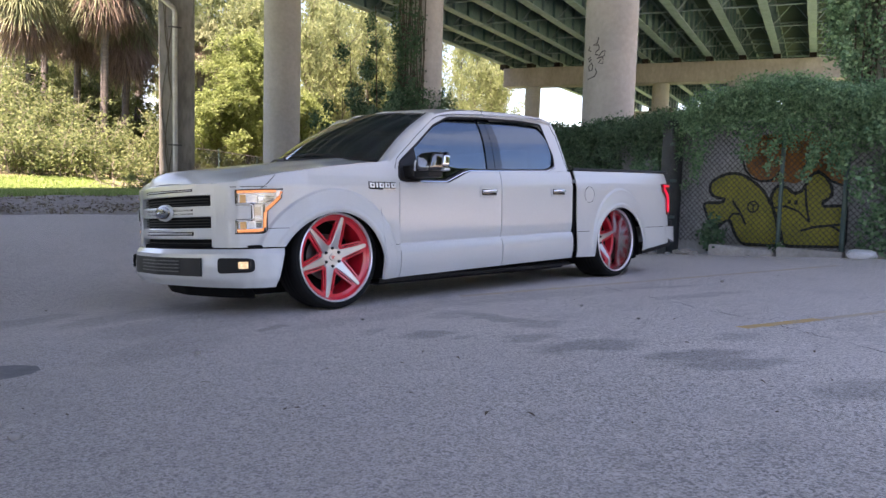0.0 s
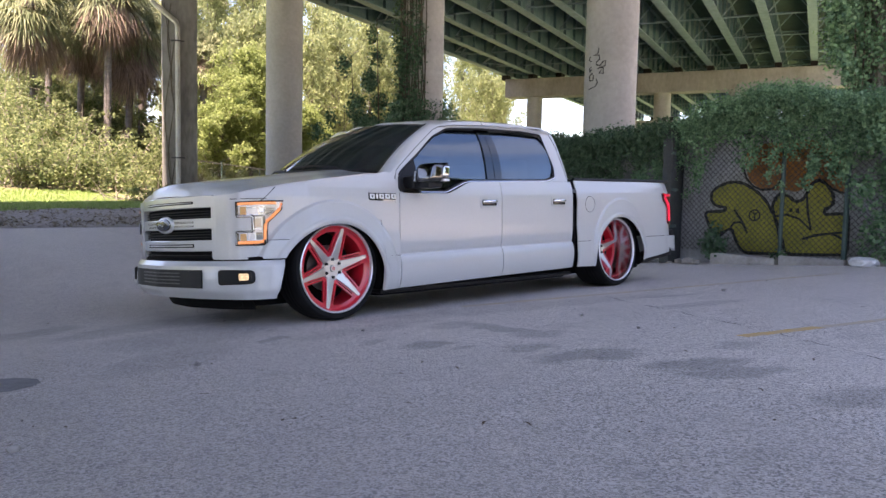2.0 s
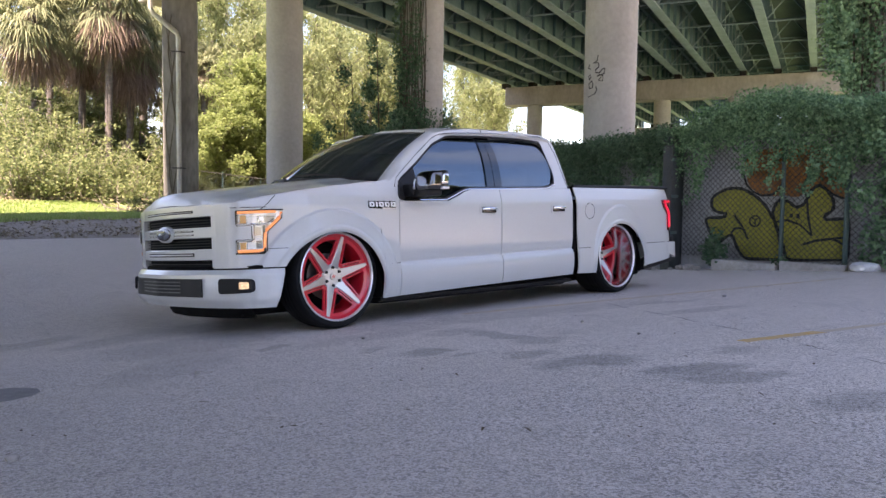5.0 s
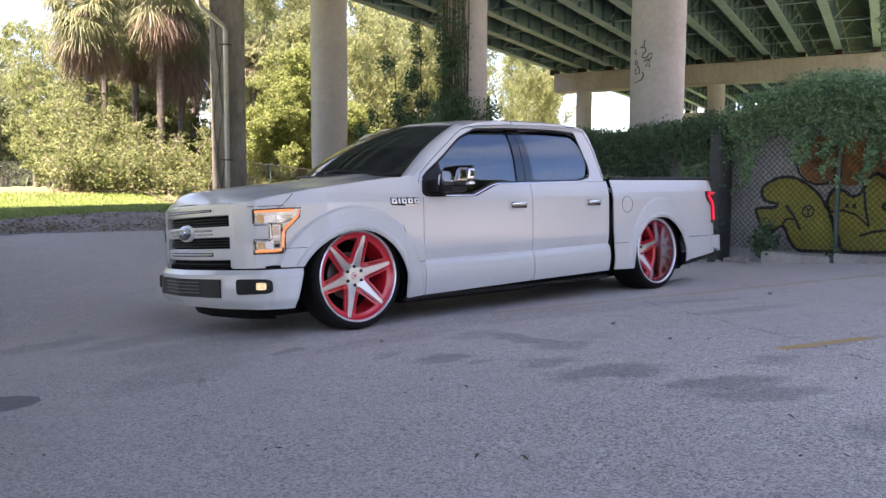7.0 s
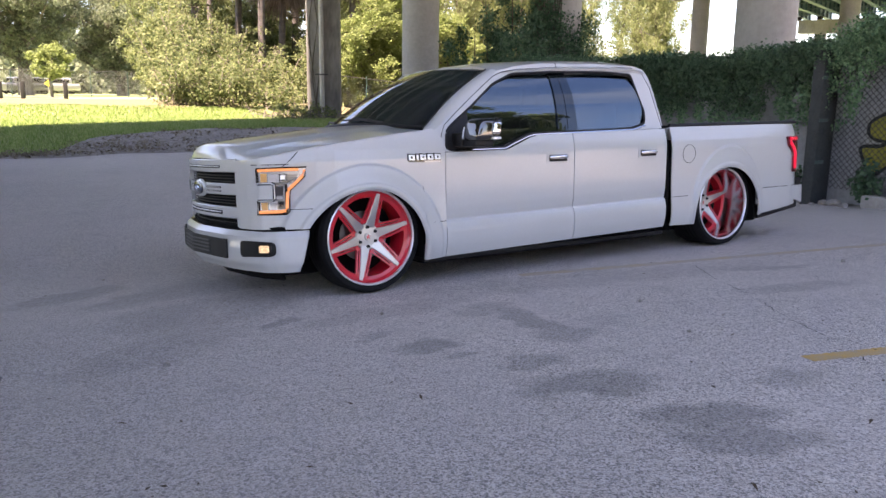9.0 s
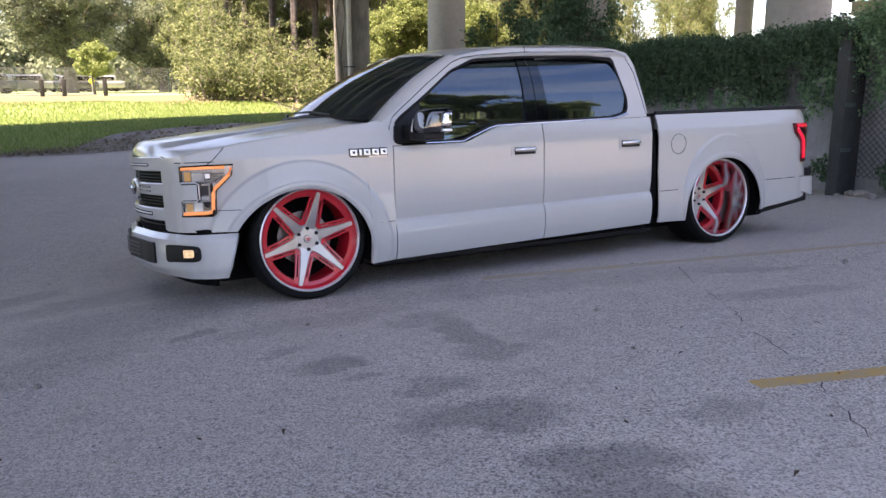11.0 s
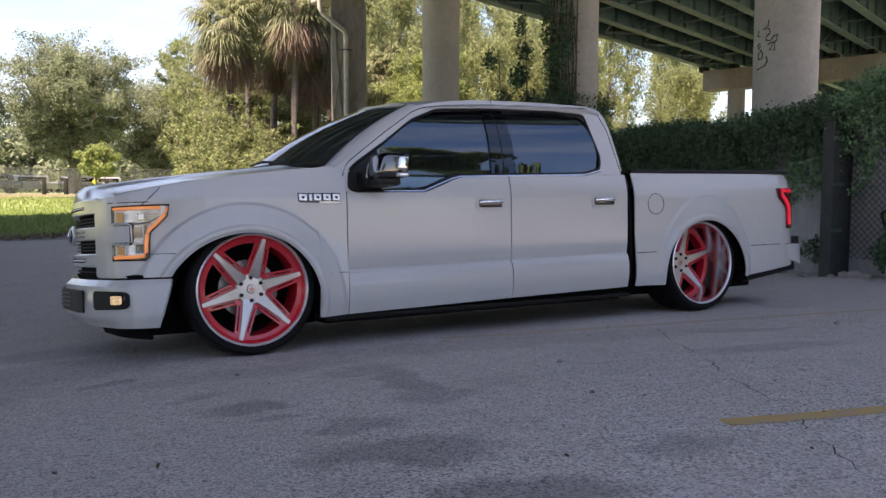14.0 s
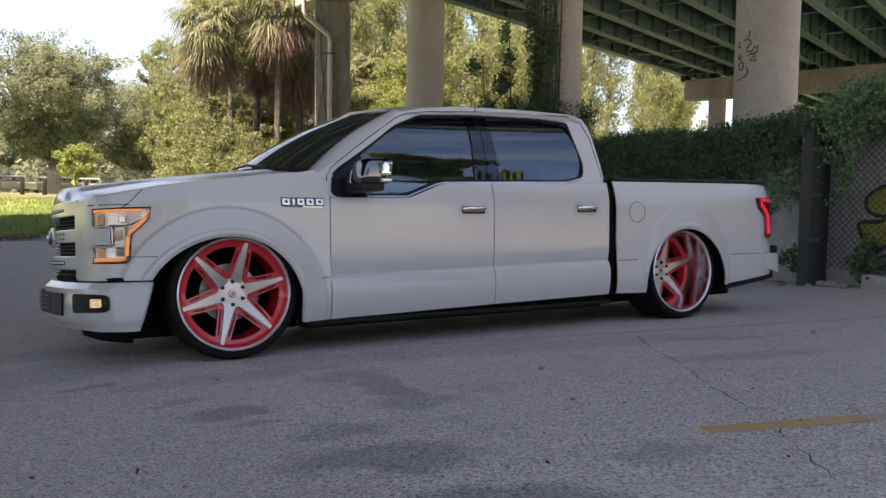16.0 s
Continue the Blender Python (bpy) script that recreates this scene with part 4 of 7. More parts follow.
def lathe(bm, prof, seg=64, x=0.0, z=HUB):
    rings = [[bm.verts.new((x + r * math.cos(2 * math.pi * k / seg), y, z + r * math.sin(2 * math.pi * k / seg))) for k in range(seg)] for r, y in prof]
    for a, b in zip(rings, rings[1:]):
        for k in range(seg):
            bm.faces.new((a[k], a[(k + 1) % seg], b[(k + 1) % seg], b[k]))
    bmesh.ops.recalc_face_normals(bm, faces=bm.faces)
    return bm


def disc(bm, r, y, seg=48):
    c = bm.verts.new((0, y, HUB))
    v = [bm.verts.new((r * math.cos(2 * math.pi * k / seg), y, HUB + r * math.sin(2 * math.pi * k / seg))) for k in range(seg)]
    for k in range(seg):
        bm.faces.new((c, v[k], v[(k + 1) % seg]))
    return bm


def radial(a, r, s):
    """A point in the wheel's face, r out along angle a and s to its side."""
    return r * math.cos(a) - s * math.sin(a), HUB + r * math.sin(a) + s * math.cos(a)


def wheel(x, y, rear):
    w = new("wheel")
    w.parent = truck
    w.matrix_basis = pose(x, y, 0)
    face = 0.235 if rear else 0.035
    width = 0.36 if rear else 0.27
    R, T = 0.333, 0.390
    bm = lathe(bmesh.new(), [(R - 0.004, 0.012), (R + 0.012, 0.002), (T - 0.022, 0.004), (T - 0.006, 0.022), (T, 0.05), (T, width - 0.05), (T - 0.006, width - 0.02), (R, width), (R - 0.01, width - 0.02)], 96)
    tyre = part("tyre", bm, M["rubber"], w, "low profile black tyre")
    for yy in (0.09, 0.135, 0.18):
        bm = lathe(bmesh.new(), [(T + 0.0008, yy - 0.005), (T + 0.0008, yy + 0.005)], 96)
        part("tread_groove", bm, M["well"], tyre)
    bm = lathe(bmesh.new(), [(R, 0.014), (R + 0.002, 0.004), (R - 0.005, -0.001), (R - 0.011, 0.005), (R - 0.013, 0.022)], 96)
    part("rim_lip", bm, M["alloy_lip"], w, "polished rim lip")
    bm = lathe(bmesh.new(), [(R - 0.013, 0.022), (R - 0.020, 0.06 if rear else 0.03), (R - 0.032, face + 0.006)], 96)
    part("rim_step", bm, M["dish" if rear else "red"], w, "polished deep dish" if rear else "")
    bm = lathe(bmesh.new(), [(R - 0.032, face + 0.006), (R - 0.056, face + 0.012), (R - 0.060, face + 0.035), (R - 0.055, width - 0.01)], 96)
    part("barrel", bm, M["red"], w, "candy red barrel")
    rf = R - 0.036
    dish = 0.05 if not rear else 0.02
    def depth(r):
        return face + dish * max(0.0, 1 - r / rf) ** 1.3
    for k in range(6):
        a = radians(15 + 60 * k)
        # silver face of the spoke, widening to the hub
        bm = bmesh.new()
        prof = [(0.055, 0.042), (0.09, 0.034), (0.13, 0.0285), (0.19, 0.023), (0.25, 0.0175), (rf + 0.01, 0.014)]
        rows = []
        for r, hw in prof:
            d = depth(r)
            rows.append([bm.verts.new((*radial(a, r, s)[:1], d + e, radial(a, r, s)[1])) for s, e in ((-hw, 0.022), (-hw, 0.004), (-hw + 0.004, 0), (hw - 0.004, 0), (hw, 0.004), (hw, 0.022))])
        for p, q in zip(rows, rows[1:]):
            for j in range(5):
                bm.faces.new((p[j], p[j + 1], q[j + 1], q[j]))
        bm.faces.new(rows[-1])
        bmesh.ops.recalc_face_normals(bm, faces=bm.faces)
        part("spoke", bm, M["brushed"], w, "brushed silver spoke")
        # red frames along both flanks, each with an open slot
        bm = bmesh.new()
        for sgn in (-1, 1):
            def flank(r, e):
                return sgn * (lerp_table(prof, r) + e)
            for e0, e1 in ((-0.004, 0.010), (0.019, 0.030)):
                pr = []
                for r in (0.105, 0.16, 0.22, 0.262):
                    d = depth(r) + 0.010
                    pr.append([bm.verts.new((radial(a, r, flank(r, e))[0], d + h, radial(a, r, flank(r, e))[1])) for e, h in ((e0, 0.02), (e0, 0), (e1, 0), (e1, 0.02))])
                for p, q in zip(pr, pr[1:]):
                    for j in range(3):
                        bm.faces.new((p[j], p[j + 1], q[j + 1], q[j]))
            for r0, r1 in ((0.085, 0.112), (0.255, 0.285)):
                q = [bm.verts.new((radial(a, r, flank(r, e))[0], depth(r) + 0.0105, radial(a, r, flank(r, e))[1])) for r, e in ((r0, -0.004), (r1, -0.004), (r1, 0.030), (r0, 0.030))]
                bm.faces.new(q)
        bmesh.ops.recalc_face_normals(bm, faces=bm.faces)
        part("spoke_frame", bm, M["red"], w, "red spoke frame with open slots")
    bm = bmesh.new()
    dh = depth(0.05)
    lathe(bm, [(0.0, dh - 0.004), (0.088, dh - 0.003), (0.094, dh + 0.004), (0.094, dh + 0.05)], 48)
    part("hub", bm, M["brushed"], w, "silver hub")
    bm = lathe(bmesh.new(), [(0.094, dh + 0.012), (0.118, dh + 0.02), (0.118, dh + 0.04)], 48)
    part("hub_ring", bm, M["red"], w)
    bm = lathe(bmesh.new(), [(0.0, dh - 0.012), (0.024, dh - 0.011), (0.028, dh - 0.003)], 24)
    part("centre_cap", bm, M["brushed"], w, "silver centre cap")
    bm = bmesh.new()
    for j in range(5):
        a = radians(90 + 72 * j)
        b = [bm.verts.new((radial(a, r, s)[0], dh - 0.013, radial(a, r, s)[1])) for r, s in ((0.003, -0.005), (0.003, 0.005), (0.022, 0.0))]
        bm.faces.new(b)
    part("cap_mark", bm, M["red"], w, "red star mark")
    for k in range(6):
        a = radians(90 + 60 * k)
        px, pz = radial(a, 0.068, 0)
        bm = bmesh.new()
        tube(bm, [(px, dh + 0.0, pz), (px, dh - 0.016, pz)], [0.013, 0.0105], 8)
        part("lug_nut", bm, M["black"], w, "dark lug nut")
    bm = disc(bmesh.new(), 0.175, dh + 0.085)
    part("brake_disc", bm, M["disc"], w, "steel brake disc")
    bm = bmesh.new()
    box(bm, (0.09, dh + 0.055, HUB - 0.07), (0.18, dh + 0.10, HUB + 0.08), 0.02)
    part("caliper", bm, M["disc"], w)
    # Black disc put inside the barrel in place of the shade behind the spokes.
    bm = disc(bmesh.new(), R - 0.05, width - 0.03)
    part("inner_shadow_plate", bm, M["well"], w, "black disc for the shade behind the spokes")
    return w


front_wheel = wheel(AX_F, 0.055, False)
rear_wheel = wheel(AX_R, 0.045, True)
for src, x, y in ((front_wheel, AX_F, 0.055), (rear_wheel, AX_R, 0.045)):
    c = copy_thing(src, Matrix.Translation((x, TW - y, 0)) @ Matrix.Diagonal((1, -1, 1, 1)))
    c.matrix_basis = Matrix.Translation((x, TW - y, 0)) @ Matrix.Rotation(math.pi, 4, "Z")

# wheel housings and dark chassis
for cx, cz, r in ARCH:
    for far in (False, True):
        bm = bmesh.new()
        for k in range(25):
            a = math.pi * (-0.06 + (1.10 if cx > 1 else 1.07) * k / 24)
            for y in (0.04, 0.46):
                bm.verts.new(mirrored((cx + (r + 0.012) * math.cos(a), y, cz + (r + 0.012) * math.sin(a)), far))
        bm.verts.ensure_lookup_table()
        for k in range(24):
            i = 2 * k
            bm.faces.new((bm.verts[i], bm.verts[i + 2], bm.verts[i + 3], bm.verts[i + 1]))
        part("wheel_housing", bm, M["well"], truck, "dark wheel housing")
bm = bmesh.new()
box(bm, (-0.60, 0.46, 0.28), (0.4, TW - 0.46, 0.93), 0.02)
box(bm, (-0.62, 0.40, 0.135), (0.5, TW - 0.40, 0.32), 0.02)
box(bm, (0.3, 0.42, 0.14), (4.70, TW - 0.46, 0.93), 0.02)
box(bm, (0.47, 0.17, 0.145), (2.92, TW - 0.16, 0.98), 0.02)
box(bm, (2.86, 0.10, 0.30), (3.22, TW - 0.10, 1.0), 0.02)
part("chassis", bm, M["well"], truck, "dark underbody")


# cab
def cab_y(z):
    return 0.052 + max(0, z - 1.09) * 0.36 + (0 if z > 1.09 else (1.09 - z) * -0.12)


def curved_pane(bm, outline, to3d, rows=16, cols=6):
    """A window that bows outwards from sill to roof."""
    zs = [p[1] for p in outline]
    lo, hi = min(zs) + 0.001, max(zs) - 0.001
    grid = []
    for j in range(rows + 1):
        z = lo + (hi - lo) * j / rows
        cut = []
        for (a, b), (c, d) in zip(outline, outline[1:] + outline[:1]):
            if (b - z) * (d - z) <= 0 and b != d:
                cut.append(a + (c - a) * (z - b) / (d - b))
        bow = 0.032 - 0.046 * math.sin(math.pi * min(1, max(0, (z - 1.0) / 0.6)) ** 1.4)
        grid.append([bm.verts.new(to3d(min(cut) + (max(cut) - min(cut)) * i / cols, z, 0.012 + bow)) for i in range(cols + 1)])
    for p, q in zip(grid, grid[1:]):
        for i in range(cols):
            bm.faces.new((p[i], p[i + 1], q[i + 1], q[i]))
    return bm


OUT = [(0.584, 0.966), (1.13, 0.972), (1.355, 1.056), (1.43, 1.074), (1.86, 1.087), (2.870, 1.106), (2.876, 1.22), (2.868, 1.42), (2.850, 1.55), (2.81, 1.618), (2.70, 1.648), (2.2, 1.652), (1.65, 1.640),
       (1.36, 1.606), (1.20, 1.570), (0.955, 1.408), (0.71, 1.242), (0.545, 1.128), (0.46, 1.105), (0.578, 1.06)]
HOLE = rounded([(0.612, 1.00), (0.640, 0.980), (1.137, 0.985), (1.355, 1.068), (1.425, 1.084), (2.50, 1.110), (2.665, 1.150), (2.694, 1.25), (2.640, 1.572), (2.36, 1.584), (1.80, 1.576), (1.34, 1.548), (1.14, 1.466), (0.90, 1.297), (0.68, 1.156), (0.625, 1.11)], 0.03, 4)
for far in (False, True):
    def to3(a, b, d):
        return mirrored((a, cab_y(b) + d, b), far)
    cab_side = part("cab_side", plate(bmesh.new(), rounded(OUT, 0.02, 3), to3, 0.05, [HOLE]), M["white"], truck)
    bm = bmesh.new()
    tube(bm, [to3(a, b, 0.004) for a, b in HOLE] + [to3(*HOLE[0], 0.004)], 0.011, 6)
    part("window_trim", bm, M["black"], cab_side, "black window trim")
    bm = bmesh.new()
    sill = [(0.66, 0.972), (1.135, 0.976), (1.355, 1.059), (1.425, 1.075), (2.50, 1.100), (2.66, 1.136)]
    tube(bm, [to3(a, b, -0.008) for a, b in sill], 0.006, 6)
    part("sill_strip", bm, M["chrome"], cab_side, "thin chrome sill strip")
    panes = ([(0.84, 0.983), (1.137, 0.985), (1.355, 1.068), (1.425, 1.084), (1.73, 1.091), (1.76, 1.572), (1.34, 1.548), (1.14, 1.466), (0.84, 1.258)],
             [(1.875, 1.096), (2.50, 1.110), (2.665, 1.150), (2.694, 1.25), (2.640, 1.572), (2.36, 1.584), (1.875, 1.578)])
    for nm, pn in zip(("front_window", "rear_window"), panes):
        part(nm, thicken(curved_pane(bmesh.new(), pn, to3), 0.005), M["glass"], cab_side, "dark tinted side glass")
    for x0, x1, x2, x3 in ((1.697, 1.799, 1.812, 1.728), (1.806, 1.905, 1.905, 1.818)):
        part("door_pillar", thicken(curved_pane(bmesh.new(), [(x0, 1.088), (x1, 1.088), (x2, 1.580), (x3, 1.580)], lambda a, b, d: to3(a, b, d - 0.011), 16, 3), 0.006), M["pillar"], cab_side, "gloss black door pillar")
    part("sail_panel", plate(bmesh.new(), rounded([(0.620, 1.00), (0.645, 0.983), (0.845, 0.983), (0.845, 1.262), (0.68, 1.152), (0.628, 1.10)], 0.02, 3), lambda a, b, d: to3(a, b, d + 0.006), 0.02), M["black"], cab_side, "matt black mirror panel")
    bm = bmesh.new()
    tube(bm, [to3(a, b, -0.001) for a, b in ((1.815, 1.650), (1.815, 1.585))], 0.003, 4)
    tube(bm, [to3(a, b, -0.001) for a, b in ((0.578, 1.03), (0.580, 1.09), (0.62, 1.156), (0.69, 1.208), (0.914, 1.366), (1.154, 1.524), (1.25, 1.562), (1.43, 1.586), (1.8, 1.612), (2.3, 1.628), (2.66, 1.632), (2.775, 1.604), (2.835, 1.46), (2.858, 1.13))], 0.003, 4)
    part("door_seam", bm, M["well"], cab_side, "dark door seam")


def ws_base(y):
    k = (y - 1.0) / 0.87
    return 0.50 - 0.27 * (1 - k * k), 1.130 + 0.045 * (1 - k * k)


def ws_top(y):
    k = (y - 1.0) / 0.72
    return 1.15 - 0.12 * (1 - k * k), 1.578 + 0.050 * (1 - k * k)


def shield(u, v, off=0.0, cut=0.0):
    yb, yt = 0.15 + 1.70 * u, 0.285 + 1.43 * u
    (xb, zb), (xt, zt) = ws_base(yb), ws_top(yt)
    bow = 0.03 * math.sin(math.pi * v)
    return (xb + (xt - xb) * v - bow * 0.6 - off * 0.6, yb + (yt - yb) * v, zb + (zt - zb) * v + bow + off)


bm = sheet(bmesh.new(), shield, 20, 10)
part("windscreen", thicken(bm, 0.005), M["shield"], truck, "dark tinted windscreen")
for far in (False, True):
    edge = [(0.46, 1.105), (0.545, 1.128), (0.71, 1.242), (0.955, 1.408), (1.20, 1.570)]
    def pillar_fn(u, v):
        t = u * (len(edge) - 1)
        x, z = plan_at(edge, t)
        a = Vector((x, cab_y(z), z))
        b = Vector(shield(0.0, min(1.0, max(0.0, (z - 1.118) / 0.452)), 0.002))
        p = a.lerp(b, v) + Vector((-0.012, -0.008, 0.010)) * math.sin(math.pi * v)
        return mirrored(p, far)
    bm = thicken(sheet(bmesh.new(), pillar_fn, 20, 6), 0.01)
    part("front_pillar", bm, M["white"], truck)
bm = bmesh.new()
tube(bm, [shield(k / 16, 0.01, 0.004) for k in range(17)], 0.016, 6)
tube(bm, [shield(0.0, k / 8, 0.0) for k in range(9)], 0.010, 6)
tube(bm, [shield(1.0, k / 8, 0.0) for k in range(9)], 0.010, 6)
part("windscreen_seal", bm, M["black"], truck, "black windscreen seal")
for u0, u1 in ((0.18, 0.52), (0.55, 0.90)):
    bm = bmesh.new()
    tube(bm, [shield(u0, 0.015, 0.02), shield((u0 + u1) / 2, 0.06, 0.02), shield(u1, 0.06, 0.016)], [0.012, 0.009, 0.006], 6)
    part("wiper", bm, M["black"], truck, "black wiper arm")


def roof_fn(u, v):
    y = 0.215 + 1.57 * u
    k = (y - 1.0) / 0.785
    x0 = 1.15 - 0.12 * (1 - min(1, ((y - 1) / 0.72) ** 2))
    x = x0 + (2.870 - 0.075 * abs(k) ** 6 - x0) * v
    z = lerp_table([(1.02, 1.600), (1.15, 1.618), (1.25, 1.630), (1.4, 1.648), (1.9, 1.678), (2.4, 1.688), (2.7, 1.682), (2.82, 1.662), (2.870, 1.636)], x)
    drop = 0.075 * abs(k) ** 7 + 0.028 * k * k
    rib = 0.006 * math.sin(k * 14) * (abs(k) < 0.7)
    return (x, y, z + 0.028 - drop + rib)


part("roof", thicken(sheet(bmesh.new(), roof_fn, 48, 30), 0.02), M["white"], truck)
bm = sheet(bmesh.new(), lambda u, v: (2.842 + 0.045 * (1 - v), 0.13 + (0.15 * v) + (1.74 - 0.30 * v) * u, 1.10 + (0.525 - 0.07 * abs(2 * u - 1) ** 4) * v), 8, 8)
part("cab_back", thicken(bm, 0.02), M["white"], truck)
bm = bmesh.new()
box(bm, (2.868, 0.42, 1.22), (2.885, 1.58, 1.52), 0.004)
part("back_window", bm, M["glass"], truck, "dark back window")
for y in (0.45, 1.15):
    bm = bmesh.new()
    box(bm, (1.35, y, 0.75), (1.50, y + 0.42, 1.32), 0.05)
    box(bm, (1.36, y + 0.1, 1.34), (1.45, y + 0.32, 1.50), 0.03)
    part("front_seat", bm, M["seat"], truck, "dark leather seat")
bm = bmesh.new()
box(bm, (2.45, 0.35, 0.75), (2.62, 1.65, 1.34), 0.05)
part("rear_seat", bm, M["seat"], truck)
bm = bmesh.new()
box(bm, (0.45, 0.2, 0.9), (0.85, 1.8, 1.12), 0.06)
part("dashboard", bm, M["seat"], truck, "black dashboard")


# hood
CROWN = [(-0.95, 0.100), (-0.886, 0.112), (-0.658, 0.100), (-0.36, 0.082), (0.0, 0.078), (0.4, 0.074)]   # rise of the middle over the edge


def hood_fn(u, v):
    k = abs(2 * u - 1)
    v = v ** 1.6
    x0 = -0.884 + 0.070 * k ** 2 + 0.062 * k ** 8
    x1 = ws_base(0.13 + 1.74 * u)[0] - 0.015
    x = x0 + (x1 - x0) * v
    e = plan_y(FRONT, x) + soft_table(SECTION, lerp_table(HOOD_EDGE, x)) + 0.004
    y = e + (TW - 2 * e) * u
    z = soft_table(HOOD_EDGE, x) + 0.006 + lerp_table(CROWN, x) * ((1 - k ** 2.4) * 0.80 + 0.20 * ease(0.72, 0.58, k))
    w = max(0.0, 1 - v / 0.06)
    z -= (0.028 + 0.065 * (1 - k ** 3)) * (1 - math.sqrt(1 - w * w))
    return (x, y, z)


part("hood", thicken(sheet(bmesh.new(), hood_fn, 60, 40), 0.015), M["white"], truck)
bm = sheet(bmesh.new(), lambda u, v: (ws_base(0.15 + 1.7 * u)[0] - 0.10 + 0.14 * v, 0.15 + 1.7 * u, 1.10 + 0.02 * v), 12, 2)
part("cowl", thicken(bm, 0.01), M["black"], truck, "black plastic cowl")


# front face
def face_x(y):
    return -0.886 + 0.080 * (abs(y - 1.0) / 0.55) ** 2


def face_strip(bm, y0, y1, z0, z1, proud, n=16, deep=0.03):
    """A bar across the front that follows its curve."""
    prof = [(deep, z0), (-proud + 0.006, z0), (-proud, z0 + 0.006), (-proud, z1 - 0.006), (-proud + 0.006, z1), (deep, z1)]
    rows = []
    for k in range(n + 1):
        y = y0 + (y1 - y0) * k / n
        rows.append([bm.verts.new((face_x(y) + a, y, b)) for a, b in prof])
    for p, q in zip(rows, rows[1:]):
        for j in range(len(prof)):
            j2 = (j + 1) % len(prof)
            bm.faces.new((p[j], q[j], q[j2], p[j2]))
    bm.faces.new(rows[0])
    bm.faces.new(rows[-1][::-1])
    bmesh.ops.recalc_face_normals(bm, faces=bm.faces)
    return bm


grille = part("grille", face_strip(bmesh.new(), 0.415, 1.585, 0.505, 0.955, -0.035, deep=0.06), M["well"], truck, "black grille with broad white bars")
for z0, z1 in ((0.868, 0.957), (0.715, 0.792), (0.555, 0.635)):
    part("grille_bar", face_strip(bmesh.new(), 0.43, 1.57, z0, z1, 0.012), M["white"], grille, "white grille bar")
for z0, z1 in ((0.893, 0.921), (0.730, 0.748), (0.756, 0.776), (0.578, 0.612)):
    for y0, y1 in ((0.62, 0.92), (1.08, 1.38)) if 0.7 < z0 < 0.8 else ((0.62, 1.38),):
        part("bar_slot", face_strip(bmesh.new(), y0, y1, z0, z1, 0.0135, deep=0.0), M["well"], grille)
        part("bar_insert", face_strip(bmesh.new(), y0 + 0.012, y1 - 0.012, (z0 + z1) / 2 - 0.0065 * (z1 - z0) / 0.028, (z0 + z1) / 2 + 0.0065 * (z1 - z0) / 0.028, 0.017, deep=0.0), M["brushed"], grille, "thin silver insert")
for z in (0.655, 0.675, 0.695, 0.805, 0.825, 0.845, 0.525):
    part("grille_slat", face_strip(bmesh.new(), 0.43, 1.57, z - 0.004, z + 0.003, -0.012, deep=0.02), M["panel"], grille, "thin black slat")
for y0, y1 in ((0.386, 0.434), (1.566, 1.614)):
    part("grille_side", face_strip(bmesh.new(), y0, y1, 0.50, 0.950, 0.016, 3), M["white"], grille)


def oval(rx, rz, x, dome, seg=36):
    bm = bmesh.new()
    rings = []
    for f, d in ((1.0, 0.0), (0.97, dome * 0.5), (0.85, dome * 0.85), (0.5, dome)):
        rings.append([bm.verts.new((x - d, 1.0 + rx * f * math.cos(2 * math.pi * k / seg), 0.752 + rz * f * math.sin(2 * math.pi * k / seg))) for k in range(seg)])
    for p, q in zip(rings, rings[1:]):
        for k in range(seg):
            bm.faces.new((p[k], p[(k + 1) % seg], q[(k + 1) % seg], q[k]))
    bm.faces.new(rings[-1])
    bm.faces.new(rings[0][::-1])
    bmesh.ops.recalc_face_normals(bm, faces=bm.faces)
    return bm


part("emblem_boss", oval(0.145, 0.064, -0.889, 0.022), M["white"], grille, "white boss round the emblem")
emblem = part("emblem", oval(0.118, 0.048, -0.910, 0.010), M["dark_chrome"], grille, "oval chrome emblem")
part("emblem_field", oval(0.106, 0.040, -0.917, 0.006), M["blue"], emblem, "dark blue oval field")
bm = bmesh.new()
for a, b in (((0.93, 0.752), (0.965, 0.768)), ((0.965, 0.768), (0.985, 0.742)), ((0.985, 0.742), (1.02, 0.757)), ((1.02, 0.757), (1.06, 0.748))):
    tube(bm, [(-0.924, *a), (-0.924, *b)], 0.004, 6)
part("emblem_stroke", bm, M["chrome"], emblem)


def on_fender(x, z, off, far):
    p = plan_y(FRONT, x)
    sl = (plan_y(FRONT, x + 0.02) - plan_y(FRONT, x - 0.02)) / 0.04
    n = Vector((sl, -1, 0)).normalized()
    q = Vector((x, side_y(x, z, p), z)) + n * off
    return mirrored(q, far)


def on_lamp(x, z, off, far):
    return on_fender(-0.740 + 0.925 * (x + 0.75), 0.594 + 0.972 * (z - 0.597), off, far)


def lamp_patch(x0, x1, z0, z1, off, far, n=10):
    return thicken(sheet(bmesh.new(), lambda u, v: on_lamp(x0 + (x1 - x0) * u, z0 + (z1 - z0) * v, off, far), n, 3), 0.004)


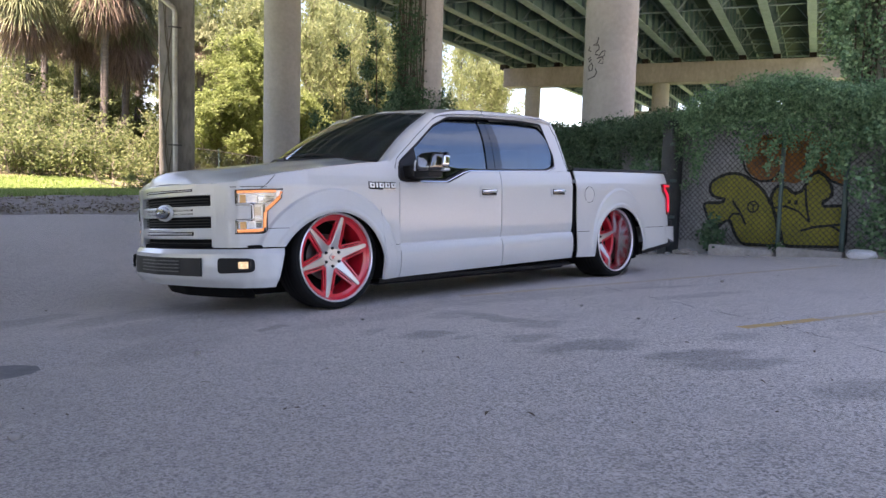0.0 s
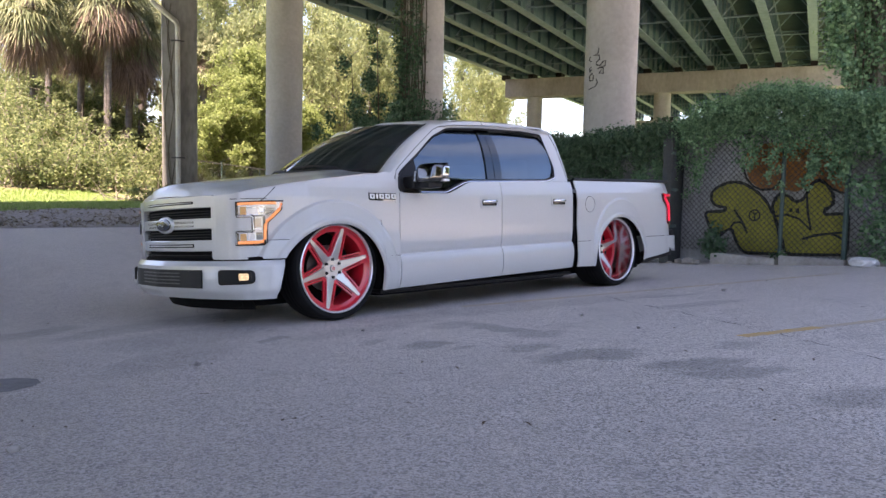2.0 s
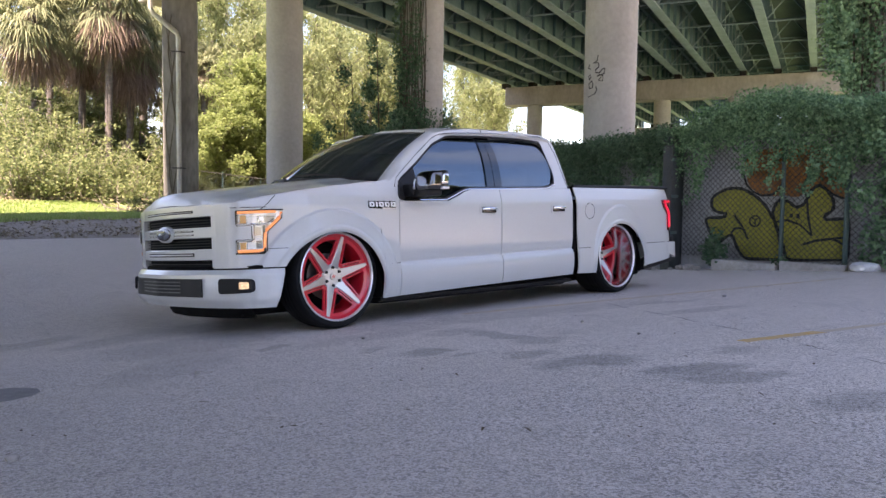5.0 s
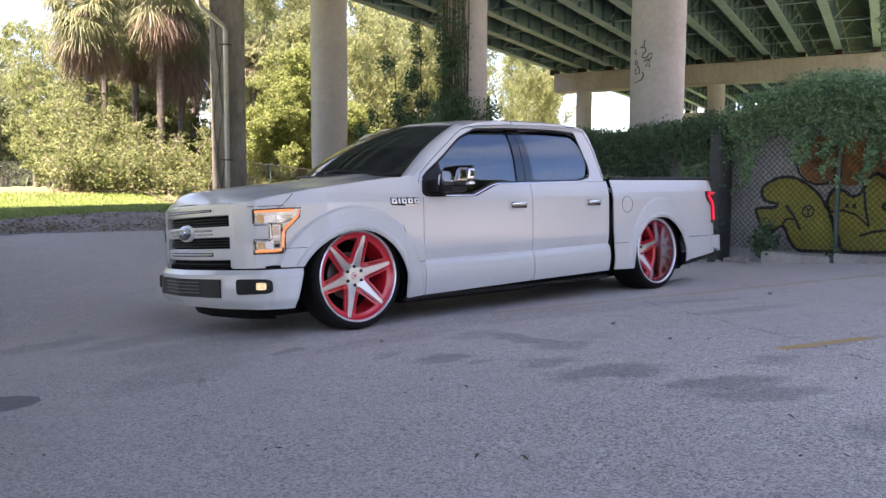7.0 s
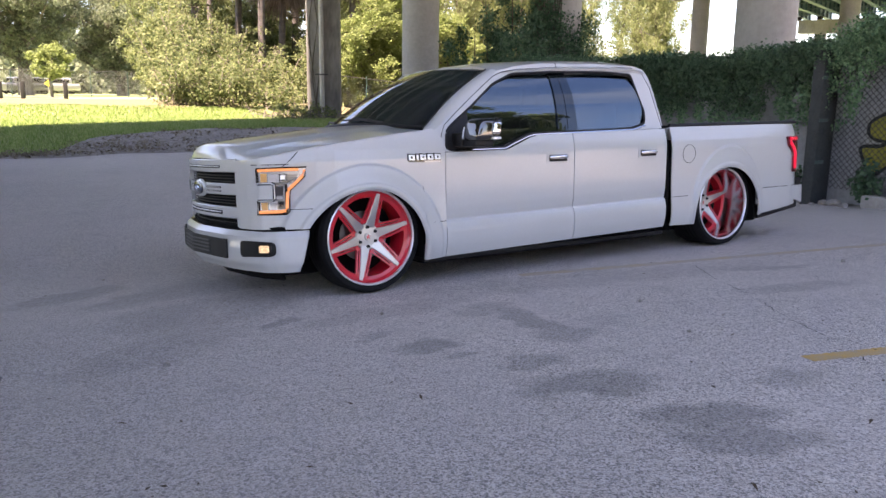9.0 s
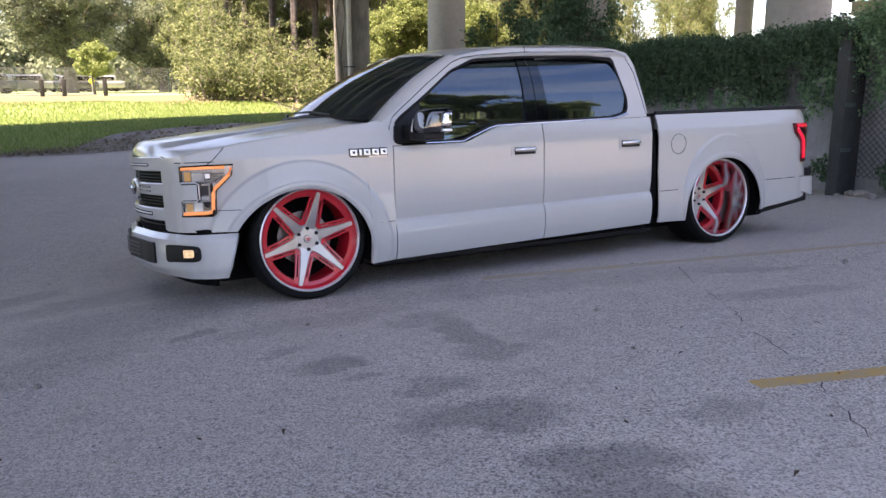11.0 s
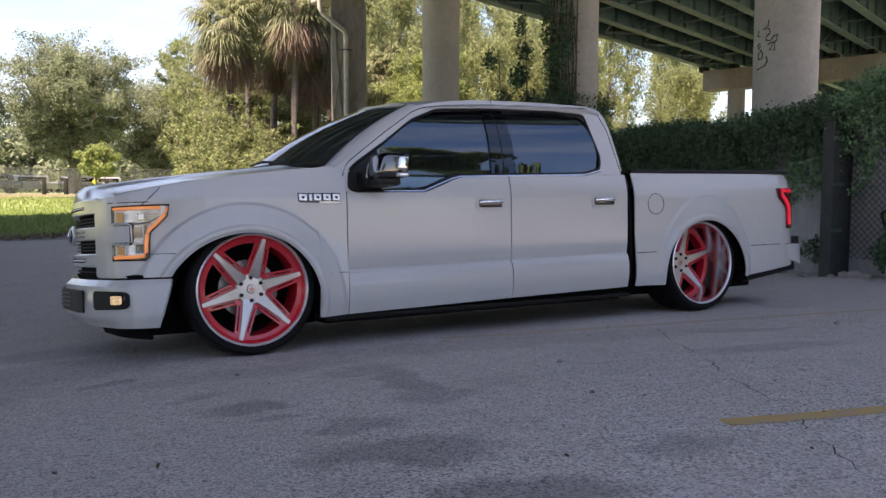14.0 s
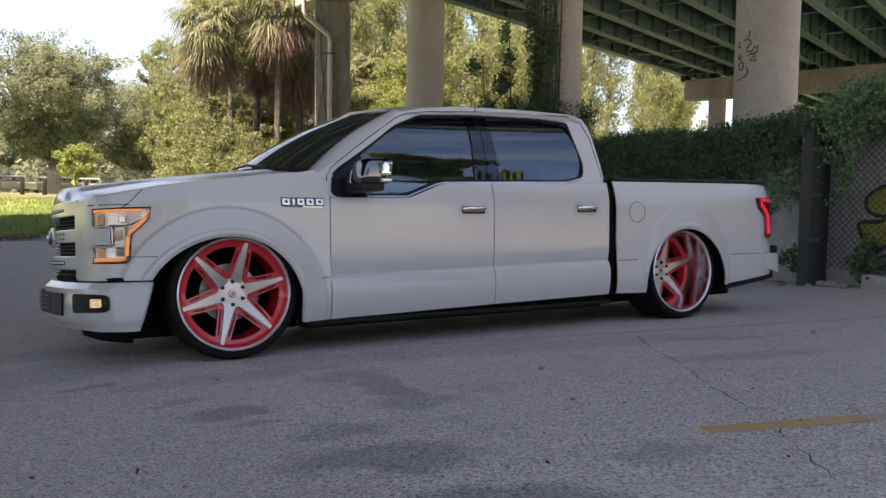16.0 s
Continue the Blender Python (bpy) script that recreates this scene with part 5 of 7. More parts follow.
for far in (False, True):
    lamp = part("headlight", lamp_patch(-0.748, -0.575, 0.600, 0.905, 0.004, far, 14), M["gloss"], truck, "clear clamp-shaped headlight with amber outline")
    def lens_line(pts, r, off, material, name, label=""):
        bm = bmesh.new()
        tube(bm, [on_lamp(x, z, off, far) for x, z in pts], r, 8)
        return part(name, bm, material, lamp, label)
    part("lamp_upper", lamp_patch(-0.740, -0.500, 0.800, 0.888, 0.007, far), M["lamp_grey"], lamp, "bright reflector")
    part("lamp_wing", lamp_patch(-0.585, -0.470, 0.842, 0.902, 0.005, far), M["lamp_pale"], lamp, "pale lamp corner")
    part("lamp_middle", lamp_patch(-0.655, -0.590, 0.690, 0.805, 0.007, far), M["lamp_grey"], lamp)
    part("lamp_lower", lamp_patch(-0.738, -0.592, 0.616, 0.690, 0.007, far), M["lamp_grey"], lamp)
    part("clamp_bar", lamp_patch(-0.79, -0.662, 0.700, 0.795, 0.016, far), M["white"], lamp, "body-coloured bar into the lamp")
    part("reflector_bowl", lamp_patch(-0.688, -0.620, 0.806, 0.866, 0.011, far, 6), M["lamp_pale"], lamp, "pale reflector bowl")
    part("led_box", lamp_patch(-0.628, -0.572, 0.818, 0.872, 0.014, far, 6), M["lens"], lamp, "clear square projector")
    part("led_cell", lamp_patch(-0.612, -0.586, 0.832, 0.860, 0.018, far, 4), M["led"], lamp, "small bright cell")
    for z in (0.826, 0.842, 0.858):
        part("lamp_fin", lamp_patch(-0.570, -0.512, z - 0.004, z + 0.004, 0.013, far, 5), M["dark_chrome"], lamp, "dark chrome fin")
    part("middle_block", lamp_patch(-0.648, -0.600, 0.726, 0.786, 0.012, far, 5), M["dark_chrome"], lamp, "dark reflector block")
    part("middle_block", lamp_patch(-0.648, -0.600, 0.700, 0.718, 0.011, far, 5), M["lamp_pale"], lamp)
    part("led_box", lamp_patch(-0.632, -0.596, 0.636, 0.686, 0.014, far, 6), M["gloss"], lamp, "black framed projector")
    part("led_cell", lamp_patch(-0.624, -0.604, 0.648, 0.676, 0.018, far, 4), M["lens"], lamp)
    part("reflector_bowl", lamp_patch(-0.685, -0.640, 0.630, 0.684, 0.011, far, 5), M["lamp_pale"], lamp)
    part("side_marker", lamp_patch(-0.728, -0.694, 0.816, 0.872, 0.011, far, 6), M["amber_dark"], lamp, "amber marker")
    part("side_marker", lamp_patch(-0.728, -0.694, 0.628, 0.676, 0.011, far, 6), M["amber_dark"], lamp, "amber marker")
    lens_line([(-0.742, 0.808), (-0.67, 0.808), (-0.652, 0.795), (-0.650, 0.705), (-0.668, 0.690), (-0.742, 0.690)], 0.0045, 0.018, M["alloy_lip"], "clamp_trim", "thin bright clamp trim")
    lens_line([(-0.655, 0.812), (-0.60, 0.806), (-0.56, 0.812), (-0.515, 0.838)], 0.004, 0.014, M["chrome"], "bright_edge", "chrome edge")
    lens_line([(-0.742, 0.893), (-0.62, 0.896), (-0.500, 0.896)], 0.009, 0.012, M["amber"], "light_strip", "amber light strip")
    lens_line([(-0.462, 0.893), (-0.478, 0.850), (-0.515, 0.812), (-0.565, 0.765), (-0.574, 0.740), (-0.580, 0.640), (-0.590, 0.622), (-0.62, 0.616), (-0.742, 0.614)], 0.0105, 0.011, M["amber"], "light_strip", "amber light strip")
    rim = [(-0.750, 0.905), (-0.60, 0.910), (-0.450, 0.910), (-0.462, 0.848), (-0.555, 0.758), (-0.562, 0.690), (-0.568, 0.612), (-0.585, 0.597), (-0.66, 0.597), (-0.752, 0.597), (-0.750, 0.688), (-0.66, 0.688), (-0.645, 0.70), (-0.645, 0.80), (-0.66, 0.812), (-0.750, 0.812), (-0.750, 0.905)]
    lens_line(rim, 0.0048, 0.008, M["gloss"], "lamp_edge", "black lamp edge")
    # seams on the fender
    bm = bmesh.new()
    tube(bm, [on_fender(x, z, -0.001, far) for x, z in ((-0.602, 0.905), (-0.585, 0.917), (-0.56, 0.94), (-0.53, 0.972), (-0.505, 1.0))], 0.003, 5)
    part("hood_seam", bm, M["well"], fender_of[far])
    bm = bmesh.new()
    tube(bm, [on_fender(-0.57 + 0.13 * k / 12, 0.625, 0.0, far) for k in range(13)], 0.002, 5)
    part("fender_seam", bm, M["well"], fender_of[far])
    bm = bmesh.new()
    tube(bm, [on_fender(x, 0.472, -0.001, far) for x in (0.46, 0.52, 0.576)], 0.002, 5)
    part("fender_seam", bm, M["well"], fender_of[far])
    bm = bmesh.new()
    tube(bm, [on_fender(-0.765 + 0.20 * k / 8, 0.918, -0.001, far) for k in range(9)], 0.0028, 5)
    part("lamp_seam", bm, M["well"], fender_of[far])


def bumper_x(y):
    t = [(0.03, -0.462), (0.045, -0.555), (0.085, -0.672), (0.14, -0.742), (0.22, -0.798), (0.35, -0.856), (0.55, -0.908), (1.0, -0.960)]
    return soft_table(t, y if y <= 1.0 else TW - y)


def bumper_fn(u, v):
    y = 0.028 + (TW - 0.056) * (0.5 - 0.5 * math.cos(math.pi * u))
    z = 0.215 + (0.485 - 0.215) * v
    inset = 0.05 * (1 - ease(0, 0.25, v)) + 0.035 * ease(0.86, 1.0, v) + 0.010 * ease(0.55, 0.8, v)
    d = min(y, TW - y)
    w = ease(0.05, 0.30, d)
    inward = 0.5 * inset * (1 - w)
    return (bumper_x(y) + inset * w - 0.085 * (1 - v) * (1 - ease(0.02, 0.10, d)), y + (inward if y < 1 else -inward), z)


bumper = part("front_bumper", thicken(sheet(bmesh.new(), bumper_fn, 90, 16), 0.02), M["white"], truck)


def bumper_patch(y0, y1, z0, z1, off, n=14):
    return thicken(sheet(bmesh.new(), lambda u, v: (bumper_x(y0 + (y1 - y0) * u) - off, y0 + (y1 - y0) * u, z0 + (z1 - z0) * v), n, 3), 0.012)


part("plate_panel", bumper_patch(0.46, 1.54, 0.295, 0.425, 0.012, 24), M["panel"], bumper, "black plastic lower grille panel")
for z in (0.325, 0.35, 0.375, 0.40):
    part("plate_slat", bumper_patch(0.70, 1.30, z - 0.004, z + 0.004, 0.022), M["slat"], bumper, "grey slat")
for y0, y1 in ((0.085, 0.298), (TW - 0.298, TW - 0.085)):
    def on_bumper(p, q, d):
        return (bumper_x(p) - 0.014 - d, p, q)
    cut = 0.02 if y0 < 1 else -0.02
    frame_line = rounded([(y0, 0.325), (y1, 0.318), (y1, 0.428), (y0, 0.422)], 0.03, 5)
    pocket = part("fog_pocket", plate(bmesh.new(), frame_line, on_bumper, 0.006), M["panel"], bumper, "black fog lamp pocket")
    yc = y0 + 0.040 if y0 < 1 else y1 - 0.040
    lens_line = rounded([(yc - 0.028, 0.342), (yc + 0.030, 0.342), (yc + 0.030, 0.410), (yc - 0.028, 0.410)], 0.014, 4)
    fog = part("fog_lamp", plate(bmesh.new(), lens_line, lambda p, q, d: on_bumper(p, q, d + 0.007), 0.005), M["gloss"], pocket, "square fog lamp")
    glow_line = rounded([(yc - 0.020, 0.352), (yc + 0.022, 0.352), (yc + 0.022, 0.400), (yc - 0.020, 0.400)], 0.008, 3)
    part("fog_bulb", plate(bmesh.new(), glow_line, lambda p, q, d: on_bumper(p, q, d + 0.013), 0.004), M["fog_lit"], fog, "warm lit bulb")
bm = thicken(sheet(bmesh.new(), lambda u, v: (bumper_x(0.10 + 1.80 * u) + 0.075 + 0.02 * (1 - v), 0.10 + 1.80 * u, 0.462 + 0.045 * v), 40, 2), 0.02)
part("bumper_gap", bm, M["well"], bumper, "black gap above the bumper")
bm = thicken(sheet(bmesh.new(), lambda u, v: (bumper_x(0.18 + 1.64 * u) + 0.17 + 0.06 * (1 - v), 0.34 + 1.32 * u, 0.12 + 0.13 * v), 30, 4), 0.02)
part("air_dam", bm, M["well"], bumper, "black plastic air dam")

# fender badge: plain shapes
bm = bmesh.new()
bd = part("fender_badge", plate(bmesh.new(), [(0.275, 0.905), (0.535, 0.895), (0.535, 0.925), (0.275, 0.935)], lambda a, b, d: on_fender(a, b, d, False), 0.006), M["gloss"], truck, "chrome and black fender badge")
for x0, x1 in ((0.272, 0.318), (0.335, 0.35), (0.366, 0.41), (0.425, 0.47), (0.485, 0.53)):
    part("badge_shadow", plate(bmesh.new(), [(x0 - 0.006, 0.912), (x1 + 0.006, 0.908), (x1 + 0.006, 0.959), (x0 - 0.006, 0.962)], lambda a, b, d: on_fender(a, b, d, False), 0.006), M["panel"], bd, "black outline")
    hole = [(x0 + 0.014, 0.928), (x1 - 0.012, 0.926), (x1 - 0.012, 0.942), (x0 + 0.014, 0.944)]
    part("badge_block", plate(bmesh.new(), [(x0, 0.918), (x1, 0.915), (x1, 0.952), (x0, 0.955)], lambda a, b, d: on_fender(a, b, d + 0.007, False), 0.006, [hole] if x1 - x0 > 0.03 else ()), M["alloy_lip"], bd, "chrome block")
part("badge_bar", plate(bmesh.new(), [(0.40, 0.899), (0.53, 0.896), (0.53, 0.908), (0.40, 0.911)], lambda a, b, d: on_fender(a, b, d + 0.007, False), 0.004), M["brushed"], bd)

# mirrors
for far in (False, True):
    def mp(p):
        return mirrored(p, far)
    fl = Matrix.Translation((0, TW, 0)) @ Matrix.Diagonal((1, -1, 1, 1)) if far else Matrix.Identity(4)
    def shell(x0, x1, y0, y1, z0, z1, power=0.5, lean=0.0):
        """A rounded block that leans forward at its foot."""
        bm = bmesh.new()
        bmesh.ops.create_uvsphere(bm, u_segments=36, v_segments=22, radius=1.0)
        for v in bm.verts:
            q = [math.copysign(abs(a) ** power, a) for a in v.co]
            v.co = Vector(((x0 + x1) / 2 + (x1 - x0) / 2 * q[0] + lean * q[2], (y0 + y1) / 2 + (y1 - y0) / 2 * q[1], (z0 + z1) / 2 + (z1 - z0) / 2 * q[2]))
        bmesh.ops.transform(bm, matrix=fl, verts=bm.verts)
        if far:
            bmesh.ops.reverse_faces(bm, faces=bm.faces[:])
        return bm
    mirror = part("door_mirror", shell(0.692, 0.868, -0.255, -0.045, 1.036, 1.196, 0.48, 0.02), M["dark_chrome"], truck, "dark chrome door mirror")
    part("mirror_back", shell(0.835, 0.892, -0.262, -0.050, 1.038, 1.200, 0.40, 0.012), M["gloss"], mirror, "gloss black mirror frame")
    part("mirror_rim", shell(0.812, 0.886, -0.270, -0.172, 1.082, 1.172, 0.36, 0.006), M["chrome"], mirror, "bright chrome side cap")
    part("mirror_lamp", shell(0.808, 0.882, -0.275, -0.185, 1.046, 1.066, 0.35), M["alloy_lip"], mirror, "clear lamp strip")
    part("mirror_edge", shell(0.700, 0.728, -0.058, -0.036, 1.052, 1.140, 0.4, 0.012), M["alloy_lip"], mirror, "thin bright inner edge")
    bm = bmesh.new()
    box(bm, (0.70, -0.21, 0.995), (0.86, 0.05, 1.050), 0.018)
    box(bm, (0.68, -0.05, 1.0), (0.86, 0.10, 1.10), 0.02)
    bmesh.ops.transform(bm, matrix=fl, verts=bm.verts)
    part("mirror_arm", bm, M["black"], mirror, "black mirror arm")

# bed, tail
bm = bmesh.new()
box(bm, (2.955, 0.055, 1.110), (4.80, TW - 0.055, 1.132), 0.008)
for v in bm.verts:
    v.co.z += 0.022 * (v.co.x - 2.95) / 1.9
part("bed_cover", bm, M["black"], truck, "black bed cover")
for far in (False, True):
    bm = bmesh.new()
    tube(bm, [mirrored((2.945 + 1.80 * k / 6, side_y(3.0, 1.11) + 0.012, 1.130 + 0.018 * k / 6), far) for k in range(7)], 0.017, 6)
    part("bed_rail", bm, M["black"], truck, "black rail cap")
    bm = bmesh.new()
    tube(bm, [mirrored((2.902 + dx, 0.035 + d, z), far) for z, d, dx in ((0.25, 0.04, 0.012), (0.5, 0.012, 0.012), (0.8, 0.004, 0.008), (0.99, 0.014, 0.0), (1.06, 0.024, -0.012), (1.125, 0.045, -0.03))], 0.022, 8)
    part("cab_gap", bm, M["well"], truck, "black gap between cab and bed")
    def on_bed(x, z, off):
        p = plan_y(REAR, x)
        sl = (plan_y(REAR, x + 0.02) - plan_y(REAR, x - 0.02)) / 0.04
        q = Vector((x, side_y(x, z, p), z)) + Vector((sl, -1, 0)).normalized() * off
        return mirrored(q, far)
    tl = part("tail_light", thicken(sheet(bmesh.new(), lambda u, v: on_bed(lerp_table([(0, 4.705), (0.5, 4.695), (0.75, 4.585), (1, 4.57)], v) * (1 - u) + 4.893 * u, 0.655 + 0.35 * v, 0.014), 12, 16), 0.008),
              M["tail_dark"], truck, "red and smoked tail light")
    bm = bmesh.new()
    tube(bm, [on_bed(x, z, 0.016) for x, z in ((4.885, 0.98), (4.76, 0.985), (4.625, 0.985), (4.63, 0.945), (4.70, 0.885), (4.73, 0.84), (4.735, 0.70), (4.875, 0.695))], 0.017, 8)
    part("tail_strip", bm, M["tail"], tl, "bright red light strip")
    # seams and fuel door
    bm = bmesh.new()
    tube(bm, [on_bed(x, 0.505, 0.0) for x in (2.95, 3.05, 3.15)], 0.0025, 5)
    part("bed_seam", bm, M["well"], truck)
    bm = bmesh.new()
    tube(bm, [on_bed(x, 0.52, 0.0) for x in (4.22, 4.4, 4.6, 4.75, 4.85)], 0.003, 5)
    part("bed_seam", bm, M["well"], truck)
    if not far:
        bm = bmesh.new()
        tube(bm, [on_bed(3.155 + 0.082 * math.cos(2 * math.pi * k / 28), 0.878 + 0.080 * math.sin(2 * math.pi * k / 28), 0.0) for k in range(29)], 0.0025, 5, False)
        part("fuel_door", bm, M["well"], truck, "round fuel door seam")
bm = bmesh.new()
box(bm, (4.86, 0.18, 0.50), (4.905, TW - 0.18, 1.135), 0.02)
part("tailgate", bm, M["white"], truck)
BUMPER_END = [(0, 4.72), (0.12, 4.86), (0.2, 4.925), (0.3, 4.962), (0.45, 4.978), (1, 4.985)]
BUMPER_IN = [(0, 0.028), (0.12, 0.032), (0.2, 0.055), (0.3, 0.11), (0.45, 0.28), (1, 1.0)]


def rear_bumper_fn(u, v):
    k = 1 - abs(2 * u - 1)
    y = lerp_table(BUMPER_IN, k)
    return (lerp_table(BUMPER_END, k), y if u < 0.5 else TW - y, 0.335 + 0.045 * (1 - ease(0, 0.2, k)) * (1 - v) + 0.18 * v)


bm = thicken(sheet(bmesh.new(), rear_bumper_fn, 60, 6), 0.03)
part("rear_bumper", bm, M["white"], truck, "white rear bumper")
bm = bmesh.new()
box(bm, (4.84, 0.10, 0.515), (4.975, TW - 0.10, 0.585), 0.01)
part("bumper_step", bm, M["black"], truck, "black bumper step")
bm = bmesh.new()
box(bm, (4.24, 0.065, 0.235), (4.86, 0.20, 0.345), 0.01)
for v in bm.verts:
    v.co.z += 0.12 * (v.co.x - 4.24) - 0.02
part("rear_valance", bm, M["black"], truck, "black lower valance")

# ---- wall, fence, creeper and graffiti beside the lot ----
WX = 8.5
bm = bmesh.new()
box(bm, (WX, -6.0, -0.5), (WX + 0.2, 9.5, 2.05), 0.02)
wall_back = tagged(link("wall_back", bm, M["wall"]), "dirty dark grey block wall behind the fence", "wall", kind="structure")
bm = bmesh.new()
box(bm, (WX, 9.5, -0.5), (WX + 0.2, 9.7, 1.9))
part("wall_end", bm, M["wall"], wall_back)


def on_wall(y, z, d):
    return (WX - 0.004 - d, y, z)


graffiti = thing("graffiti", Matrix.Identity(4), "yellow and orange spray-painted letters with black outlines on the wall", "graffiti")
BLOB_A = [(1.51, 1.05), (1.36, 1.16), (1.19, 1.22), (0.99, 1.21), (0.77, 1.09), (0.61, 0.95), (0.47, 0.73), (0.38, 0.48), (0.33, 0.12), (0.93, 0.10), (1.05, 0.27), (1.14, 0.5), (1.42, 0.29), (1.53, 0.52), (1.62, 0.73), (1.29, 0.74), (1.23, 0.81), (1.39, 0.82), (1.5, 0.89)]
BLOB_B = [(0.5, 0.82), (0.47, 0.95), (0.4, 1.04), (0.26, 1.02), (0.15, 0.92), (0.04, 0.96), (-0.01, 1.05), (-0.05, 1.16), (-0.16, 1.27), (-0.29, 1.2), (-0.39, 1.05), (-0.4, 0.9), (-0.27, 0.81), (-0.29, 0.75), (-0.47, 0.77), (-0.61, 0.77), (-0.63, 0.18), (0.26, 0.12), (0.34, 0.42), (0.42, 0.61)]
CLOUD = [(1.0, 1.62), (0.8, 1.8), (0.1, 1.88), (-0.56, 1.72), (-0.58, 1.06), (-0.39, 1.09), (-0.16, 1.28), (-0.03, 1.16), (0.16, 1.07), (0.29, 1.11), (0.53, 1.09), (0.72, 1.12), (0.89, 1.24)]
for nm, pts, mt, d in (("orange_cloud", CLOUD, "spray_orange", 0.0), ("letter", BLOB_A, "spray_yellow", 0.005), ("letter", BLOB_B, "spray_yellow", 0.005)):
    ob = part(nm, plate(bmesh.new(), rounded(pts, 0.12, 5), lambda a, b, e: on_wall(a, b, d + e), 0.003), M[mt], graffiti, "painted patch")
def stroke(pts, r=0.022, close=False):
    q = [Vector(p) for p in (rounded(pts, 0.10, 4) if close else pts)]
    if close:
        q.append(q[0])
    bm, edge = bmesh.new(), []
    for i, p in enumerate(q):
        a, b = q[i - 1] if i else (q[-2] if close else q[0]), q[i + 1] if i + 1 < len(q) else (q[1] if close else q[-1])
        d = (b - a).normalized()
        s = Vector((-d.y, d.x)) * r * (1 + 0.18 * math.sin(i * 1.7))
        edge.append([bm.verts.new(on_wall(*(p + s), 0.012)), bm.verts.new(on_wall(*(p - s), 0.012))])
    for e, g in zip(edge, edge[1:]):
        bm.faces.new((e[0], e[1], g[1], g[0]))
    part("outline", bm, M["spray_black"], graffiti, "black outline")
stroke(BLOB_A, 0.024, True)
stroke(BLOB_B, 0.024, True)
stroke([(0.77 + 0.085 * math.cos(a), 0.70 + 0.085 * math.sin(a)) for a in (k * math.pi / 8 for k in range(17))], 0.011)
stroke([(0.77, 0.72), (0.76, 0.62)], 0.010)
stroke([(0.83, 0.76), (0.77, 0.72), (0.71, 0.75)], 0.010)
stroke([(1.11, 0.78), (0.99, 0.63), (0.87, 0.41)], 0.017)
stroke([(1.16, 0.48), (1.10, 0.57), (1.01, 0.58), (0.92, 0.55)], 0.017)
stroke([(-0.01, 1.07), (-0.04, 0.78), (-0.10, 0.51)], 0.016)
stroke([(0.47, 0.69), (0.27, 0.73), (0.08, 0.67), (-0.09, 0.52)], 0.016)
stroke([(0.02, 0.37), (-0.17, 0.44), (-0.41, 0.48), (-0.61, 0.51)], 0.018)
stroke([(-0.41, 0.47), (-0.50, 0.43), (-0.58, 0.38)], 0.016)
stroke([(1.02, 1.59), (0.99, 1.44), (0.93, 1.28), (0.82, 1.16), (0.68, 1.10), (0.53, 1.11), (0.42, 1.18), (0.36, 1.32), (0.36, 1.58)], 0.017)
stroke([(-0.03, 1.55), (-0.01, 1.37), (0.08, 1.20), (-0.04, 1.06)], 0.016)
stroke([(-0.18, 1.28), (-0.37, 1.13), (-0.49, 1.08), (-0.58, 1.06)], 0.016)
stroke([(0.21, 0.83), (0.21, 0.77)], 0.022)
stroke([(0.11, 0.83), (0.11, 0.76)], 0.022)

fence = thing("chain_link_fence", Matrix.Identity(4), "rusty chain-link fence with green posts along the wall", "fence")
FX = WX - 0.10
V, Fc = [], []
y0, y1, z0, z1, pitch = -5.6, 2.15, 0.10, 1.95, 0.062
def wire(a, b):
    d = (Vector(b) - Vector(a)).normalized()
    s = d.cross(Vector((1, 0, 0))) * 0.0046
    o = Vector((0.0046, 0, 0))
    k = len(V)
    for p in (Vector(a), Vector(b)):
        V.extend([tuple(p + s), tuple(p - s * 0.5 + o), tuple(p - s * 0.5 - o)])
    Fc.extend([(k, k + 1, k + 4, k + 3), (k + 1, k + 2, k + 5, k + 4), (k + 2, k, k + 3, k + 5)])
c = y0 - (z1 - z0)
while c < y1 + (z1 - z0):
    for sgn in (1, -1):
        ya, yb = (c, c + (z1 - z0)) if sgn > 0 else (c + (z1 - z0), c)
        pa, pb = Vector((FX, ya, z0)), Vector((FX + 0.004, yb, z1))
        lo, hi = 0.0, 1.0
        dy = pb.y - pa.y
        for lim, keep_over in ((y0, True), (y1, False)):
            t = (lim - pa.y) / dy
            if (dy > 0) == keep_over:
                lo = max(lo, t)
            else:
                hi = min(hi, t)
        if hi - lo > 0.02:
            wire(pa.lerp(pb, lo), pa.lerp(pb, hi))
    c += pitch * 1.414
me = bpy.data.meshes.new("mesh_wire")
me.from_pydata(V, [], Fc)
me.materials.append(M["wire"])
ob = new("mesh_wire", me)
ob.parent = fence
for y, r, h in ((2.15, 0.05, 2.1), (0.30, 0.032, 2.0), (-0.62, 0.038, 2.15), (-2.6, 0.035, 2.1), (-4.6, 0.035, 2.1)):
    bm = bmesh.new()
    tube(bm, [(FX - 0.03, y, -0.2), (FX - 0.03, y, h)], r, 12)
    part("fence_post", bm, M["post"], fence, "dark green steel post")
bm = bmesh.new()
tube(bm, [(FX - 0.02, -5.6, 1.96), (FX - 0.02, 2.15, 1.98)], 0.02, 8)
part("top_rail", bm, M["post"], fence)

